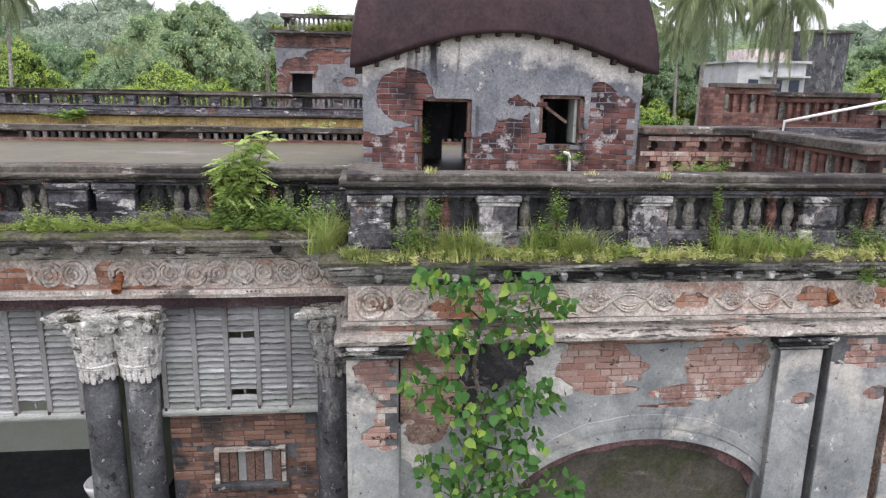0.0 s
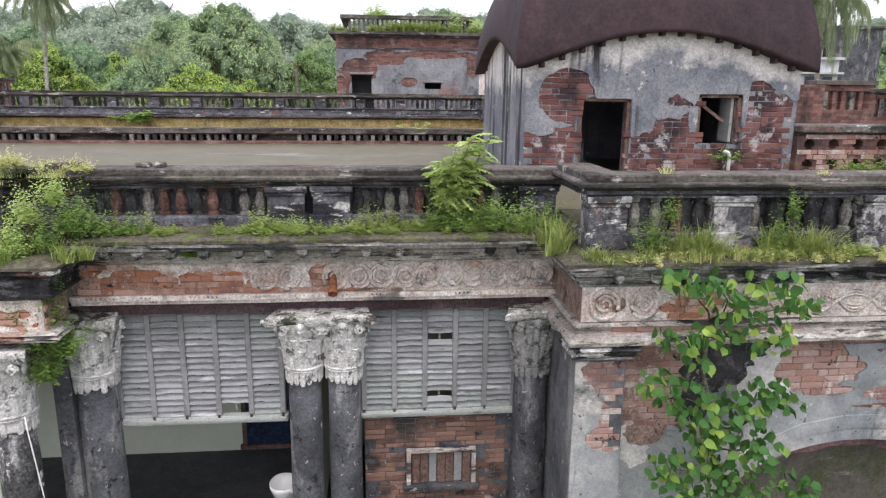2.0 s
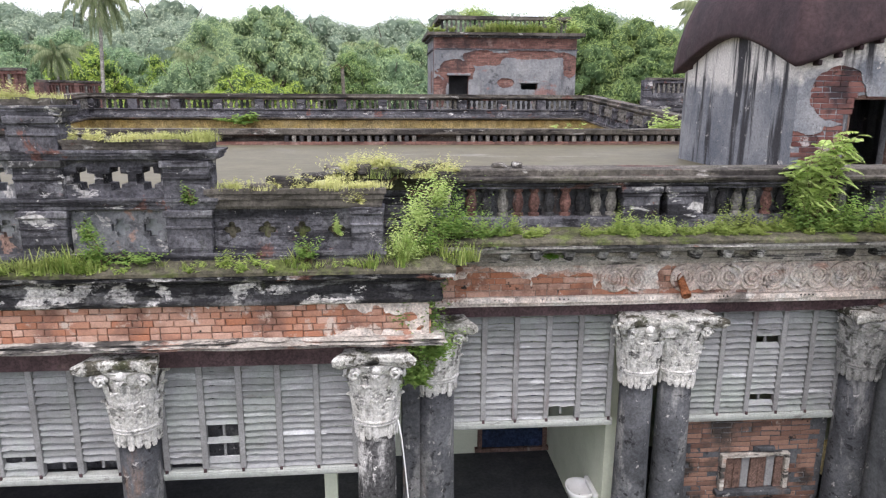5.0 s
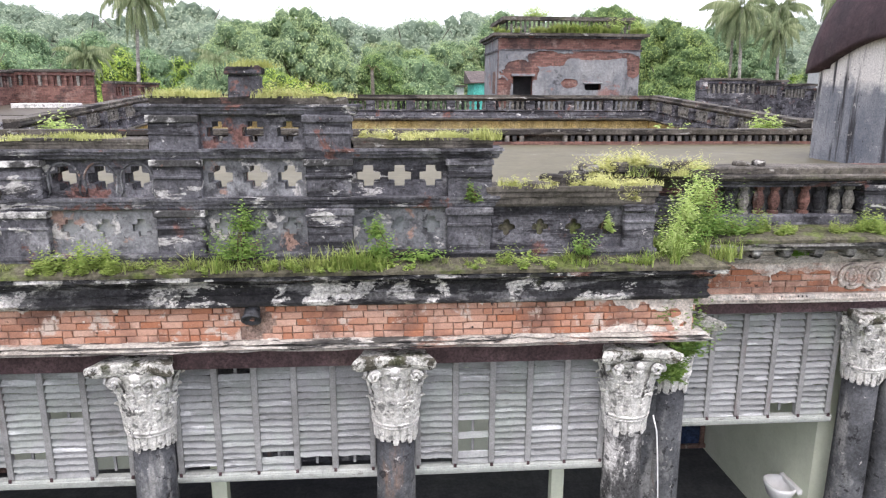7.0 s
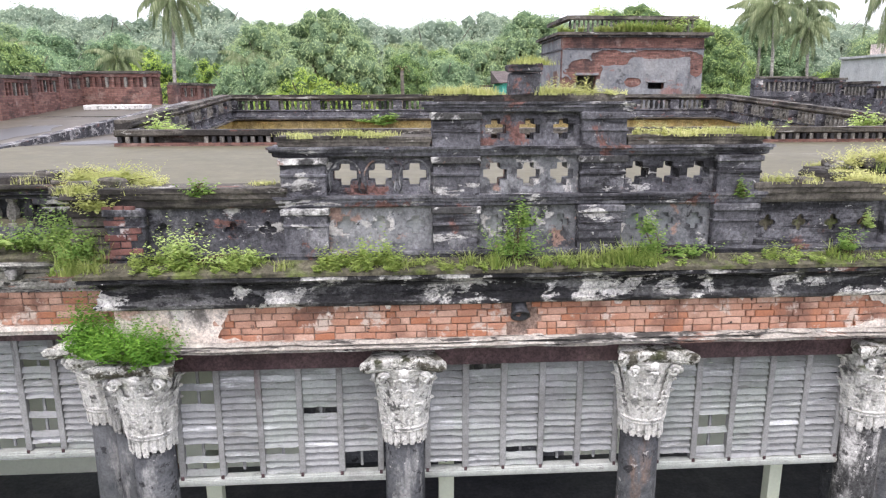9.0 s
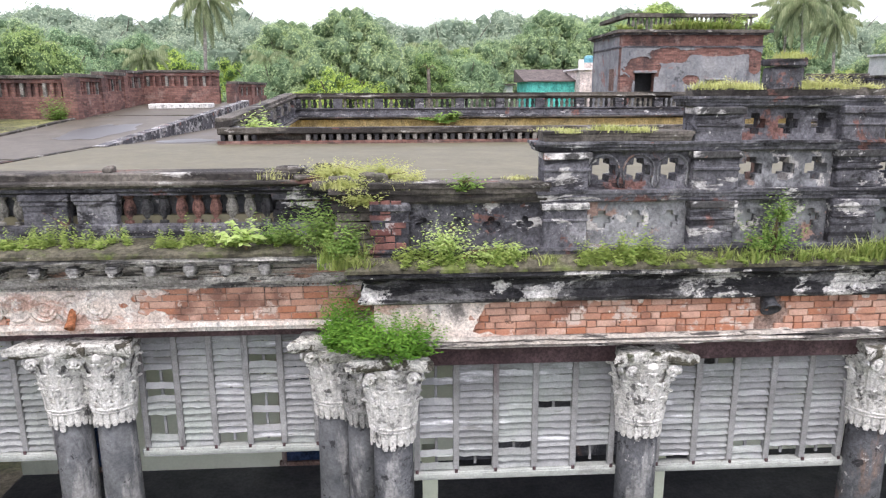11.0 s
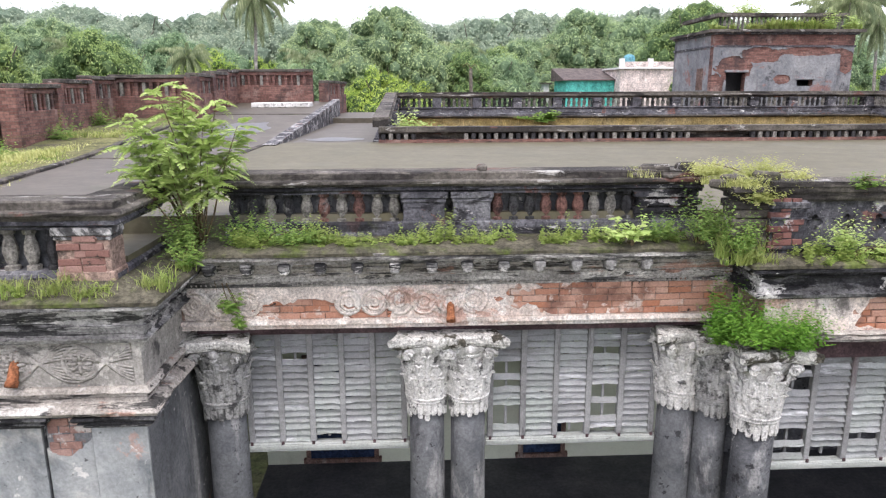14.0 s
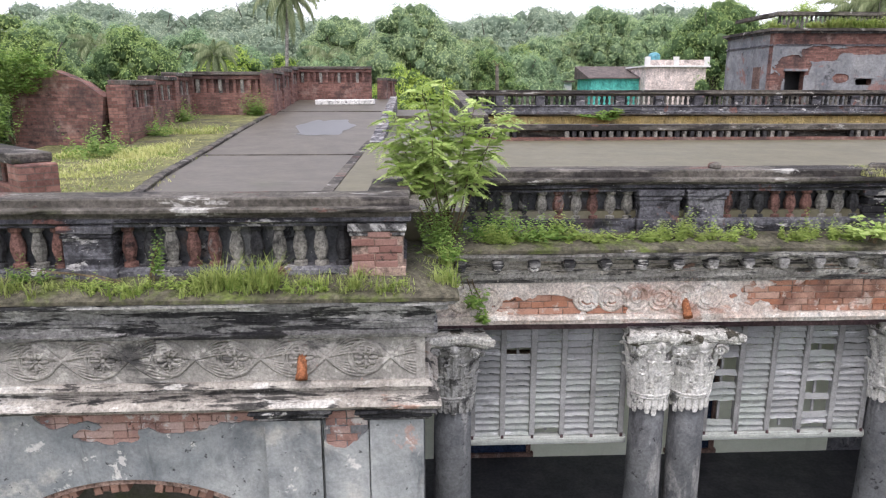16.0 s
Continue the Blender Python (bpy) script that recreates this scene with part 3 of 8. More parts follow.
tagged(boxed("roof_slab", (-19.0, 9.0, 6.62, 15.75, 8.52, ROOF), M_SLAB), "wet brown flat roof screed behind the parapets", "roof", kind="structure")
wall("roof_edge_east", (-0.85, 9.0, 5.78, 6.62, 8.5, 8.795), M_SLAB, "wet brown roof screed behind the pavilion balustrade", "roof")
wall("roof_edge_west", (-19.0, -18.15, 5.74, 6.62, 8.4, 8.64), M_SLAB, "wet brown roof screed behind the pavilion balustrade", "roof")
wall("wall_lower", (-27, 9, 6.45, 6.85, 0, 4.45), M_WALL, "grey plaster wall of the lower storey")
wall("wall_back_east", (-8.2, 9, 9.3, 9.6, 4.7, 8.5), M_GREEN, "pale green plastered back wall of the verandah")
wall("wall_back_west", (-18.0, -12.0, 9.3, 9.6, 4.7, 8.5), M_GREEN, "pale green plastered back wall of the verandah")
# The dark colour stands in for the shade of the central verandah.
wall("wall_back_middle", (-12.0, -8.2, 9.3, 9.6, 4.7, 8.5), M_SHAFT, "back wall of the central verandah, its shade put into the colour")
wall("floor_verandah", (-18.0, 0.0, 6.0, 9.3, 4.45, 4.7), M_FLOOR, "dark cement verandah floor", "floor")
wall("wall_partition", (-3.72, -3.46, 6.80, 9.3, 4.7, 8.5), M_GREEN, "pale green partition wall beside the basin")


def room_window(x0, x1, z0, z1, y, name):
    w = tagged(new(name), "dark blue shuttered window in the green wall", "window", kind="structure")
    part("pane", boxm((x0, x1, y - 0.03, y, z0, z1)), M_DARKGLASS, w)
    for d in ((x0 - 0.06, x0, z0, z1), (x1, x1 + 0.06, z0, z1), (x0 - 0.06, x1 + 0.06, z1, z1 + 0.06), (x0 - 0.1, x1 + 0.1, z0 - 0.06, z0)):
        part("window_frame", boxm((d[0], d[1], y - 0.07, y, d[2], d[3])), M_DOORWOOD, w)
    return w


def boxm(dims, bevel=0.0, jitter=0.0):
    bm = bmesh.new()
    box(bm, *dims, bevel, jitter)
    return bm


for i, (a, b) in enumerate(((-4.72, -3.81), (-17.38, -16.48), (-14.35, -13.80))):
    room_window(a, b, 4.80, 6.3, 9.3, "window_%d" % (i + 1))

# entablatures: cornice over frieze over lower moulding, one mesh each


def lined(profile):
    """The profile with a fine groove cut into each tall fillet and a bead on each sloping member."""
    out = []
    for (a, b), (c, d) in zip(profile, profile[1:] + profile[:1]):
        out.append((a, b))
        if a > -0.2 and c > -0.2 and b - d > 0.05:
            for f, o in ((0.38, 0.0), (0.40, -0.012), (0.52, -0.012), (0.54, 0.008), (0.62, 0.008), (0.64, 0.0)):
                out.append((a + (c - a) * f + o, b + (d - b) * f))
    return out


def entablature(name, path, profile, material, label, amp=0.014, seed=0.0):
    bm = bmesh.new()
    sweep(bm, path, profile if name.startswith("frieze") else lined(profile), 0.07, amp, True, seed)
    return tagged(finish(bm, name, material), label, "cornice", kind="structure")


R_PATH = [(9.0, R_Y), (-0.93, R_Y), (-0.93, 6.75)]
B_PATH = [(-0.93, B_Y), (-5.72, B_Y)]
C_PATH = [(-5.68, 6.75), (-5.68, C_Y), (-12.93, C_Y), (-12.93, 6.75)]
D_PATH = [(-12.93, D_Y), (-17.98, D_Y)]
E_PATH = [(-17.98, 6.75), (-17.98, E_Y), (-27.0, E_Y)]
entablature("cornice_r", R_PATH, [(-0.5, 8.60), (0.05, 8.60), (0.23, 8.555), (0.23, 8.505), (0.17, 8.49), (0.16, 8.45), (0.10, 8.44), (0.09, 8.375), (0.04, 8.36), (0.03, 8.30), (-0.5, 8.30)], M_CORNICE_E, "black-stained plaster cornice with worn edges")
entablature("frieze_r", R_PATH, [(-0.5, 8.30), (0.0, 8.30), (0.0, 7.965), (-0.5, 7.965)], M_MORTAR, "pale stucco frieze with scrolls and bare brick", 0.006)
entablature("architrave_r", R_PATH, [(-0.5, 7.965), (0.03, 7.96), (0.06, 7.93), (0.02, 7.915), (0.02, 7.86), (0.09, 7.845), (0.13, 7.80), (0.12, 7.765), (0.05, 7.74), (-0.5, 7.74)], M_CORNICE_L, "stained lower moulding of pale plaster")
entablature("cornice_b", B_PATH, [(-0.4, 8.66), (0.0, 8.66), (0.36, 8.625), (0.36, 8.57), (0.29, 8.56), (0.28, 8.52), (0.10, 8.50), (0.09, 8.38), (0.05, 8.375), (0.05, 8.345), (0.02, 8.335), (-0.4, 8.335)], M_CORNICE, "projecting plaster cornice stained black")
entablature("frieze_b", B_PATH, [(-0.4, 8.335), (0.0, 8.335), (0.0, 8.02), (-0.4, 8.02)], M_MORTAR, "pale stucco frieze with carved scrolls", 0.005)
entablature("architrave_b", B_PATH, [(-0.4, 8.02), (0.05, 8.02), (0.06, 7.97), (0.02, 7.965), (0.02, 7.925), (-0.4, 7.925)], M_FRIEZE, "beaded plaster strip below the frieze")
entablature("cornice_c", C_PATH, [(-0.7, 8.53), (0.02, 8.53), (0.17, 8.49), (0.17, 8.43), (0.11, 8.41), (0.08, 8.36), (0.06, 8.35), (0.06, 8.23), (0.09, 8.22), (0.08, 8.19), (0.02, 8.165), (-0.7, 8.165)], M_CORNICE_C, "black and white stained cornice below the stepped parapet", 0.02)
entablature("architrave_c", C_PATH, [(-0.5, 7.865), (0.04, 7.868), (0.085, 7.85), (0.05, 7.835), (0.11, 7.82), (0.06, 7.805), (0.09, 7.79), (0.03, 7.775), (-0.5, 7.77)], M_CORNICE_L, "crumbling plaster moulding below the brick frieze", 0.03)
entablature("cornice_d", D_PATH, [(-0.4, 8.58), (0.0, 8.58), (0.25, 8.55), (0.25, 8.49), (0.19, 8.48), (0.18, 8.44), (0.08, 8.42), (0.07, 8.26), (0.04, 8.25), (0.03, 8.20), (-0.4, 8.20)], M_CORNICE, "projecting plaster cornice stained black")
entablature("frieze_d", D_PATH, [(-0.4, 8.20), (0.0, 8.20), (0.0, 7.89), (-0.4, 7.89)], M_MORTAR, "peeling stucco frieze over bare brick", 0.006)
entablature("architrave_d", D_PATH, [(-0.4, 7.89), (0.05, 7.89), (0.06, 7.85), (0.02, 7.845), (0.02, 7.80), (-0.4, 7.80)], M_FRIEZE, "plaster strip below the frieze")
entablature("cornice_e", E_PATH, [(-0.5, 8.50), (0.0, 8.50), (0.24, 8.43), (0.24, 8.375), (0.18, 8.365), (0.17, 8.32), (0.08, 8.30), (0.07, 8.12), (0.10, 8.11), (0.08, 8.075), (-0.5, 8.075)], M_CORNICE_E, "black-stained plaster cornice with worn edges")
entablature("frieze_e", E_PATH, [(-0.5, 8.075), (0.0, 8.075), (0.0, 7.70), (-0.5, 7.70)], M_FRIEZE_E, "grey stucco frieze with rosettes and waves", 0.005)
entablature("architrave_e", E_PATH, [(-0.5, 7.70), (0.03, 7.70), (0.06, 7.66), (0.02, 7.645), (0.02, 7.58), (0.08, 7.565), (0.12, 7.52), (0.10, 7.49), (0.04, 7.47), (-0.5, 7.47)], M_CORNICE_L, "stained lower moulding of pale plaster")
for nm, path, o0, z0, o1, z1 in (("r", R_PATH, 0.05, 8.60, 0.23, 8.555), ("b", B_PATH, 0.0, 8.66, 0.36, 8.625), ("c", C_PATH, 0.02, 8.53, 0.17, 8.49), ("d", D_PATH, 0.0, 8.58, 0.25, 8.55), ("e", E_PATH, 0.0, 8.50, 0.24, 8.43)):
    bm = bmesh.new()
    sweep(bm, path, [(-0.2, z0 - 0.03), (-0.2, z0 + 0.03), (o0, z0 + 0.03), (o1 - 0.02, z1 + 0.022), (o1 + 0.012, z1 + 0.006), (o1 + 0.012, z1 - 0.022), (o1 - 0.03, z1 - 0.03)], 0.08, 0.010, True, z0)
    tagged(finish(bm, "ledge_soil_" + nm, M_LEDGE), "thin brown soil and moss on the cornice ledge", "soil", kind="structure")
wall("wall_frieze_core", (-12.9, -5.71, C_Y + 0.010, 6.3, 7.86, 8.165), M_MORTAR, "mortar core behind the bare brick frieze")

for nm, path, z0, z1, o in (("b", B_PATH, 8.345, 8.498, 0.106), ("d", D_PATH, 8.262, 8.418, 0.084)):
    entablature("bed_moulding_" + nm, path, [(-0.1, z1), (o, z1), (o, z1 - 0.06), (o - 0.012, z1 - 0.07), (o - 0.018, z0 + 0.03), (o - 0.03, z0), (-0.1, z0)], M_CORNICE_L, "pale plaster band between the brackets", 0.006, z0)
# beams over the shutters
for nm, d in (("beam_b", (-5.6, -1.0, B_Y + 0.08, 6.85, 7.79, 7.925)), ("beam_c", (-12.85, -5.75, C_Y + 0.10, 6.3, 7.57, 7.77)), ("beam_d", (-17.9, -13.0, D_Y + 0.12, 6.85, 7.70, 7.80))):
    wall(nm, d, M_BEAM, "maroon painted timber beam over the shutters", "beam")


# walls of the two corner pavilions, with arched recesses


def sheet_wall(bm, p, q, bottom, top, openings, thick, parts=24):
    """A wall from plan point p to q, its outer face on the right hand; top(u) gives its height u metres along.
    Openings are (from, to, sill, head), the head a height or a function of u."""
    p, q = Vector(p), Vector(q)
    ln, d = (q - p).length, (q - p).normalized()
    cuts = {0.0, ln, *[ln * i / parts for i in range(parts + 1)]}
    for o in openings:
        cuts |= {o[0] + (o[1] - o[0]) * i / (20 if callable(o[3]) else 1) for i in range(21 if callable(o[3]) else 2)}
    cuts = sorted(cuts)
    cuts = [c for i, c in enumerate(cuts) if i == 0 or c - cuts[i - 1] > 1e-4]
    levels = sorted({bottom, *[o[2] for o in openings], *[o[3] for o in openings if not callable(o[3])]})
    for a, b in zip(cuts, cuts[1:]):
        mid = (a + b) / 2
        hit = [o for o in openings if o[0] < mid < o[1]]
        spans = []
        lo = [(z, z) for z in levels] + [(top(a), top(b))]
        if hit:
            o = hit[0]
            head = (o[3](a), o[3](b)) if callable(o[3]) else (o[3], o[3])
            below = [z for z in lo if z[0] <= o[2] + 1e-6]
            above = [head] + [z for z in lo if min(z) > max(head) + 1e-6]
            spans = list(zip(below, below[1:])) + list(zip(above, above[1:]))
        else:
            spans = list(zip(lo, lo[1:]))
        for (z0, z1), (z2, z3) in spans:
            if z2 - z0 < 1e-4 and z3 - z1 < 1e-4:
                continue
            bm.faces.new([bm.verts.new((*(p + d * u), z)) for u, z in ((a, z0), (b, z1), (b, z3), (a, z2))])
    bmesh.ops.remove_doubles(bm, verts=bm.verts, dist=0.0005)
    bmesh.ops.recalc_face_normals(bm, faces=bm.faces)
    side = Vector((d.y, -d.x, 0))
    for f in bm.faces:
        if f.normal.dot(side) < 0:
            f.normal_flip()
    got = bmesh.ops.extrude_face_region(bm, geom=list(bm.faces))
    for v in got["geom"]:
        if isinstance(v, bmesh.types.BMVert):
            v.co -= side * thick
    bmesh.ops.recalc_face_normals(bm, faces=bm.faces)


def ragged(blobs, seed, fine=1.0):
    """How far plaster is gone at (x, z): above 0 within patches (x, z, half width, half height) with crumbling edges."""
    def gone(x, z):
        j = 0.7 * noise.noise(Vector((x * 2.6 + seed, z * 3.4, seed * 1.7))) + fine * 0.45 * noise.noise(Vector((x * 9 + seed, z * 11, seed))) + fine * 0.25 * noise.noise(Vector((x * 24, z * 24, seed)))
        return max(1 - ((x - a) / c) ** 2 - ((z - b) / d) ** 2 for a, b, c, d in blobs) + j if blobs else -1.0
    return gone


def plaster_skin(parent, x0, x1, z0, z1, y, gone, material, thick=0.022, cell=0.03, name="plaster"):
    """A coat of plaster on a wall face at y, broken away with ragged edges where gone(x, z) is above 0."""
    nx, nz = max(1, round((x1 - x0) / cell)), max(1, round((z1 - z0) / cell))
    px, pz = [x0 + (x1 - x0) * i / nx for i in range(nx + 1)], [z0 + (z1 - z0) * i / nz for i in range(nz + 1)]
    val = [[gone(a, b) for b in pz] for a in px]
    verts, faces, seen = [], [], {}

    def at(x, z):
        key = (round(x, 5), round(z, 5))
        if key not in seen:
            seen[key] = len(verts)
            verts.append((x, y - thick - 0.005 * noise.noise(Vector((x * 4, z * 4, y))), z))
        return seen[key]

    for i in range(nx):
        for k in range(nz):
            ring = [(i, k), (i + 1, k), (i + 1, k + 1), (i, k + 1)]
            if all(val[a][b] > 0 for a, b in ring):
                continue
            loop = []
            for (a, b), (c, d) in zip(ring, ring[1:] + ring[:1]):
                u, v = val[a][b], val[c][d]
                if u <= 0:
                    loop.append(at(px[a], pz[b]))
                if (u <= 0) != (v <= 0):
                    if (a, b) > (c, d):
                        f = v / (v - u)
                        loop.append(at(px[c] + f * (px[a] - px[c]), pz[d] + f * (pz[b] - pz[d])))
                    else:
                        f = u / (u - v)
                        loop.append(at(px[a] + f * (px[c] - px[a]), pz[b] + f * (pz[d] - pz[b])))
            loop = [q for j, q in enumerate(loop) if q != loop[j - 1]]
            if len(loop) > 2:
                faces.append(loop)
    rim = collections.Counter(tuple(sorted((f[j - 1], f[j]))) for f in faces for j in range(len(f)))
    for f in list(faces):
        for j in range(len(f)):
            a, b = f[j - 1], f[j]
            if rim[tuple(sorted((a, b)))] == 1:
                k = len(verts)
                verts.extend([(verts[a][0], y + 0.004, verts[a][2]), (verts[b][0], y + 0.004, verts[b][2])])
                faces.append([b, a, k, k + 1])
    me = bpy.data.meshes.new(name)
    me.from_pydata(verts, [], faces)
    me.materials.append(material)
    ob = new(name, me)
    ob.parent = parent
    return ob


def bared(gone, margin=0.9):
    """Where bricks are laid: the broken patches and a margin below the plaster's edge."""
    return lambda x, z: gone(x, z) > -margin


def arch_gone(gone, cx, half, spring, rise):
    def f(x, z):
        return max(gone(x, z), 4 * (1 - ((x - cx) / half) ** 2 - (max(0.0, z - spring) / rise) ** 2))
    return f


def pilaster(name, x0, x1, y, z1, label, gone=None, cap=0.0, foot=5.6, seed=1, behind=0.4):
    """A pilaster: masonry core, plaster coat with broken patches over bricks, and a stepped moulding at its head."""
    p = wall(name, (x0, x1, y, y + behind, 0, z1), M_RETURN, label, "pilaster")
    plaster_skin(p, x0 - 0.004, x1 + 0.004, foot, z1 - cap, y, gone or (lambda x, z: -1.0), M_WALL, 0.018)
    if cap:
        for k, (a, b, o) in enumerate(((0.0, 0.28, 0.035), (0.30, 0.62, 0.065), (0.64, 1.0, 0.10))):
            bm = bmesh.new()
            sweep(bm, [(x1, y + 0.2), (x1, y), (x0, y), (x0, y + 0.2)][::1], [(-0.1, z1 - cap + a * cap), (-0.1, z1 - cap + b * cap), (o, z1 - cap + b * cap), (o + 0.012, z1 - cap + (a + b) * cap / 2), (o - 0.012, z1 - cap + a * cap)], 0.06, 0.010, True, seed + k)
            part("cap_moulding", bm, M_CORNICE_C if k else M_CORNICE_E, p)
    return p


def arch_wall(name, x0, x1, y, z1, cx, half, spring, rise, material, label):
    bm = bmesh.new()
    sheet_wall(bm, (x0, y), (x1, y), 0.0, lambda u: z1, [(cx - half - x0, cx + half - x0, 3.0, lambda u: spring + rise * math.sqrt(max(0.0, 1 - ((x0 + u - cx) / half) ** 2)))], 0.4)
    return tagged(finish(bm, name, material), label, "wall", kind="structure")


arch_wall("wall_pavilion_east", -0.45, 3.30, R_Y + 0.10, 7.74, 2.02, 1.46, 5.72, 0.90, M_MORTAR, "grey streaked plaster wall with a blocked arch")
wall("wall_arch_infill_east", (0.53, 3.29, R_Y + 0.22, R_Y + 0.49, 2.9, 6.66), M_INFILL, "mossy brown infill of the blocked arch")
wall("wall_pavilion_side_east", (-0.93, -0.46, R_Y + 0.30, 6.85, 0, 7.74), M_RETURN, "dark streaked plaster return of the pavilion")
wall("wall_east_groove", (3.30, 9.0, R_Y + 0.16, R_Y + 0.5, 0, 7.74), M_WALL, "grey streaked plaster wall")
wall("pilaster_east_far", (4.62, 8.0, R_Y + 0.02, R_Y + 0.4, 0, 7.74), M_MORTAR, "grey plaster wall pier", "pilaster")
pilaster("pilaster_corner_east", -0.95, -0.47, R_Y, 7.74, "corner pilaster of grey plaster and bare brick", ragged([(-0.55, 7.48, 0.34, 0.30), (-0.48, 7.05, 0.20, 0.35), (-0.60, 6.78, 0.22, 0.12)], 7.0), 0.15, 5.4, 3, 0.299)
pilaster("pilaster_east", 3.31, 3.74, R_Y + 0.0, 7.74, "grey plaster pilaster with a dark moulded head", ragged([(3.60, 7.06, 0.13, 0.08)], 3.0), 0.15, 5.4, 4)
pilaster("pilaster_east_outer", 3.83, 4.46, R_Y - 0.04, 7.74, "grey plaster pilaster broken to the brick at its head", ragged([(4.2, 7.62, 0.5, 0.22), (4.36, 7.12, 0.15, 0.08)], 4.0), 0.0, 5.4, 5)
arch_wall("wall_pavilion_west", -26.9, -18.9, E_Y + 0.10, 7.47, -20.38, 1.1, 6.14, 0.63, M_MORTAR, "blue-grey streaked plaster wall with a blocked arch")
wall("wall_arch_infill_west", (-22.0, -19.0, E_Y + 0.52, E_Y + 0.64, 0, 7.0), M_INFILL, "mossy brown infill of the blocked arch")
wall("wall_pavilion_side_west", (-18.42, -17.98, E_Y + 0.32, 6.85, 0, 7.47), M_RETURN, "dark streaked plaster return of the pavilion")
wall("wall_west_groove", (-18.92, -18.40, E_Y + 0.10, E_Y + 0.5, 0, 7.47), M_WALL, "grey streaked plaster wall")
pilaster("pilaster_corner_west", -18.42, -18.0, E_Y + 0.02, 7.47, "corner pilaster of grey plaster with a dark moulded head", None, 0.12, 5.4, 6, 0.299)
pilaster("pilaster_west", -18.79, -18.44, E_Y + 0.04, 7.47, "grey plaster pilaster with bare brick at its head", ragged([(-18.62, 7.36, 0.20, 0.30)], 8.0, 0.6), 0.0, 5.4, 7)
pilaster("pilaster_west_outer", -19.25, -18.82, E_Y + 0.03, 7.47, "grey plaster pilaster with a dark moulded head", None, 0.12, 5.4, 8)
GONE_B = ragged([(-5.1, 8.04, 0.85, 0.20), (-4.45, 8.08, 0.45, 0.16), (-5.7, 8.2, 0.3, 0.3), (-3.3, 8.15, 0.12, 0.14), (-3.7, 8.03, 1.2, 0.05)], 5.0, 1.5)
GONE_D = ragged([(-13.6, 8.03, 1.15, 0.30), (-14.6, 8.06, 0.35, 0.10), (-16.85, 7.97, 0.42, 0.10), (-16.3, 7.93, 0.2, 0.07)], 11.0, 1.7)
GONE_R = ragged([(-0.62, 8.12, 0.10, 0.07), (0.1, 8.1, 0.30, 0.12), (2.30, 8.10, 0.20, 0.09), (3.62, 8.14, 0.18, 0.10), (4.35, 8.15, 0.18, 0.14)], 12.0, 1.7)
GONE_C = ragged([(-9.0, 8.01, 3.3, 0.22), (-6.6, 8.01, 0.7, 0.12), (-11.6, 7.95, 0.6, 0.08)], 14.0, 1.2)
plaster_skin(S["frieze_b"], -5.66, -0.96, 8.022, 8.335, B_Y, GONE_B, M_FRIEZE, 0.016, 0.022)
plaster_skin(S["frieze_d"], -17.95, -12.96, 7.892, 8.20, D_Y, GONE_D, M_FRIEZE, 0.016, 0.022)
plaster_skin(S["frieze_r"], -0.93, 7.0, 7.967, 8.30, R_Y, GONE_R, M_FRIEZE, 0.016, 0.025)
plaster_skin(S["wall_frieze_core"], -12.9, -5.72, 7.868, 8.165, C_Y + 0.004, GONE_C, M_FRIEZE, 0.020, 0.025)
M_LIMEWASH = weathered("old_whitewash", (0.50, 0.49, 0.46), (0.68, 0.67, 0.64), [((0.27, 0.275, 0.275), 3.0, 0.54, 0.62, S1, 0.7), ((0.50, 0.27, 0.13), 2.0, 0.64, 0.70, SX, 0.7), (BLACK, 9, 0.64, 0.67, S1, 0.7)], grain=35, dist=0.01, speck=0.3)
KEPT_E = ragged([(0.90, 7.52, 0.40, 0.28), (1.02, 7.28, 0.30, 0.18), (-0.14, 7.02, 0.26, 0.16), (-0.30, 6.66, 0.16, 0.24)], 21.0, 1.2)
GONE_E = ragged([(1.50, 7.44, 0.42, 0.28), (2.78, 7.40, 0.42, 0.34), (2.1, 7.70, 1.1, 0.06), (1.65, 7.16, 0.26, 0.06), (2.35, 7.12, 0.30, 0.09), (-0.15, 7.35, 0.50, 0.48), (0.3, 7.6, 0.35, 0.2), (-0.2, 6.8, 0.2, 0.16), (2.2, 6.98, 0.3, 0.03)], 2.0)
plaster_skin(S["wall_pavilion_east"], -0.47, 3.31, 5.4, 7.74, R_Y + 0.10, arch_gone(GONE_E, 2.02, 1.46, 5.72, 0.90), M_WALL)
plaster_skin(S["wall_pavilion_east"], -0.44, 1.6, 6.3, 7.72, R_Y + 0.08, lambda x, z: max(-KEPT_E(x, z), GONE_E(x, z)), M_LIMEWASH, 0.008)


def crust(parent, x0, x1, z0, z1, y, blobs, seed, thick):
    """A thin black crust of soot and algae with ragged edges, on top of the plaster."""
    f = ragged(blobs, seed, 2.4)
    return plaster_skin(parent, x0, x1, z0, z1, y, lambda x, z: -f(x, z), M_CRUST, thick, 0.025, "algae_crust")


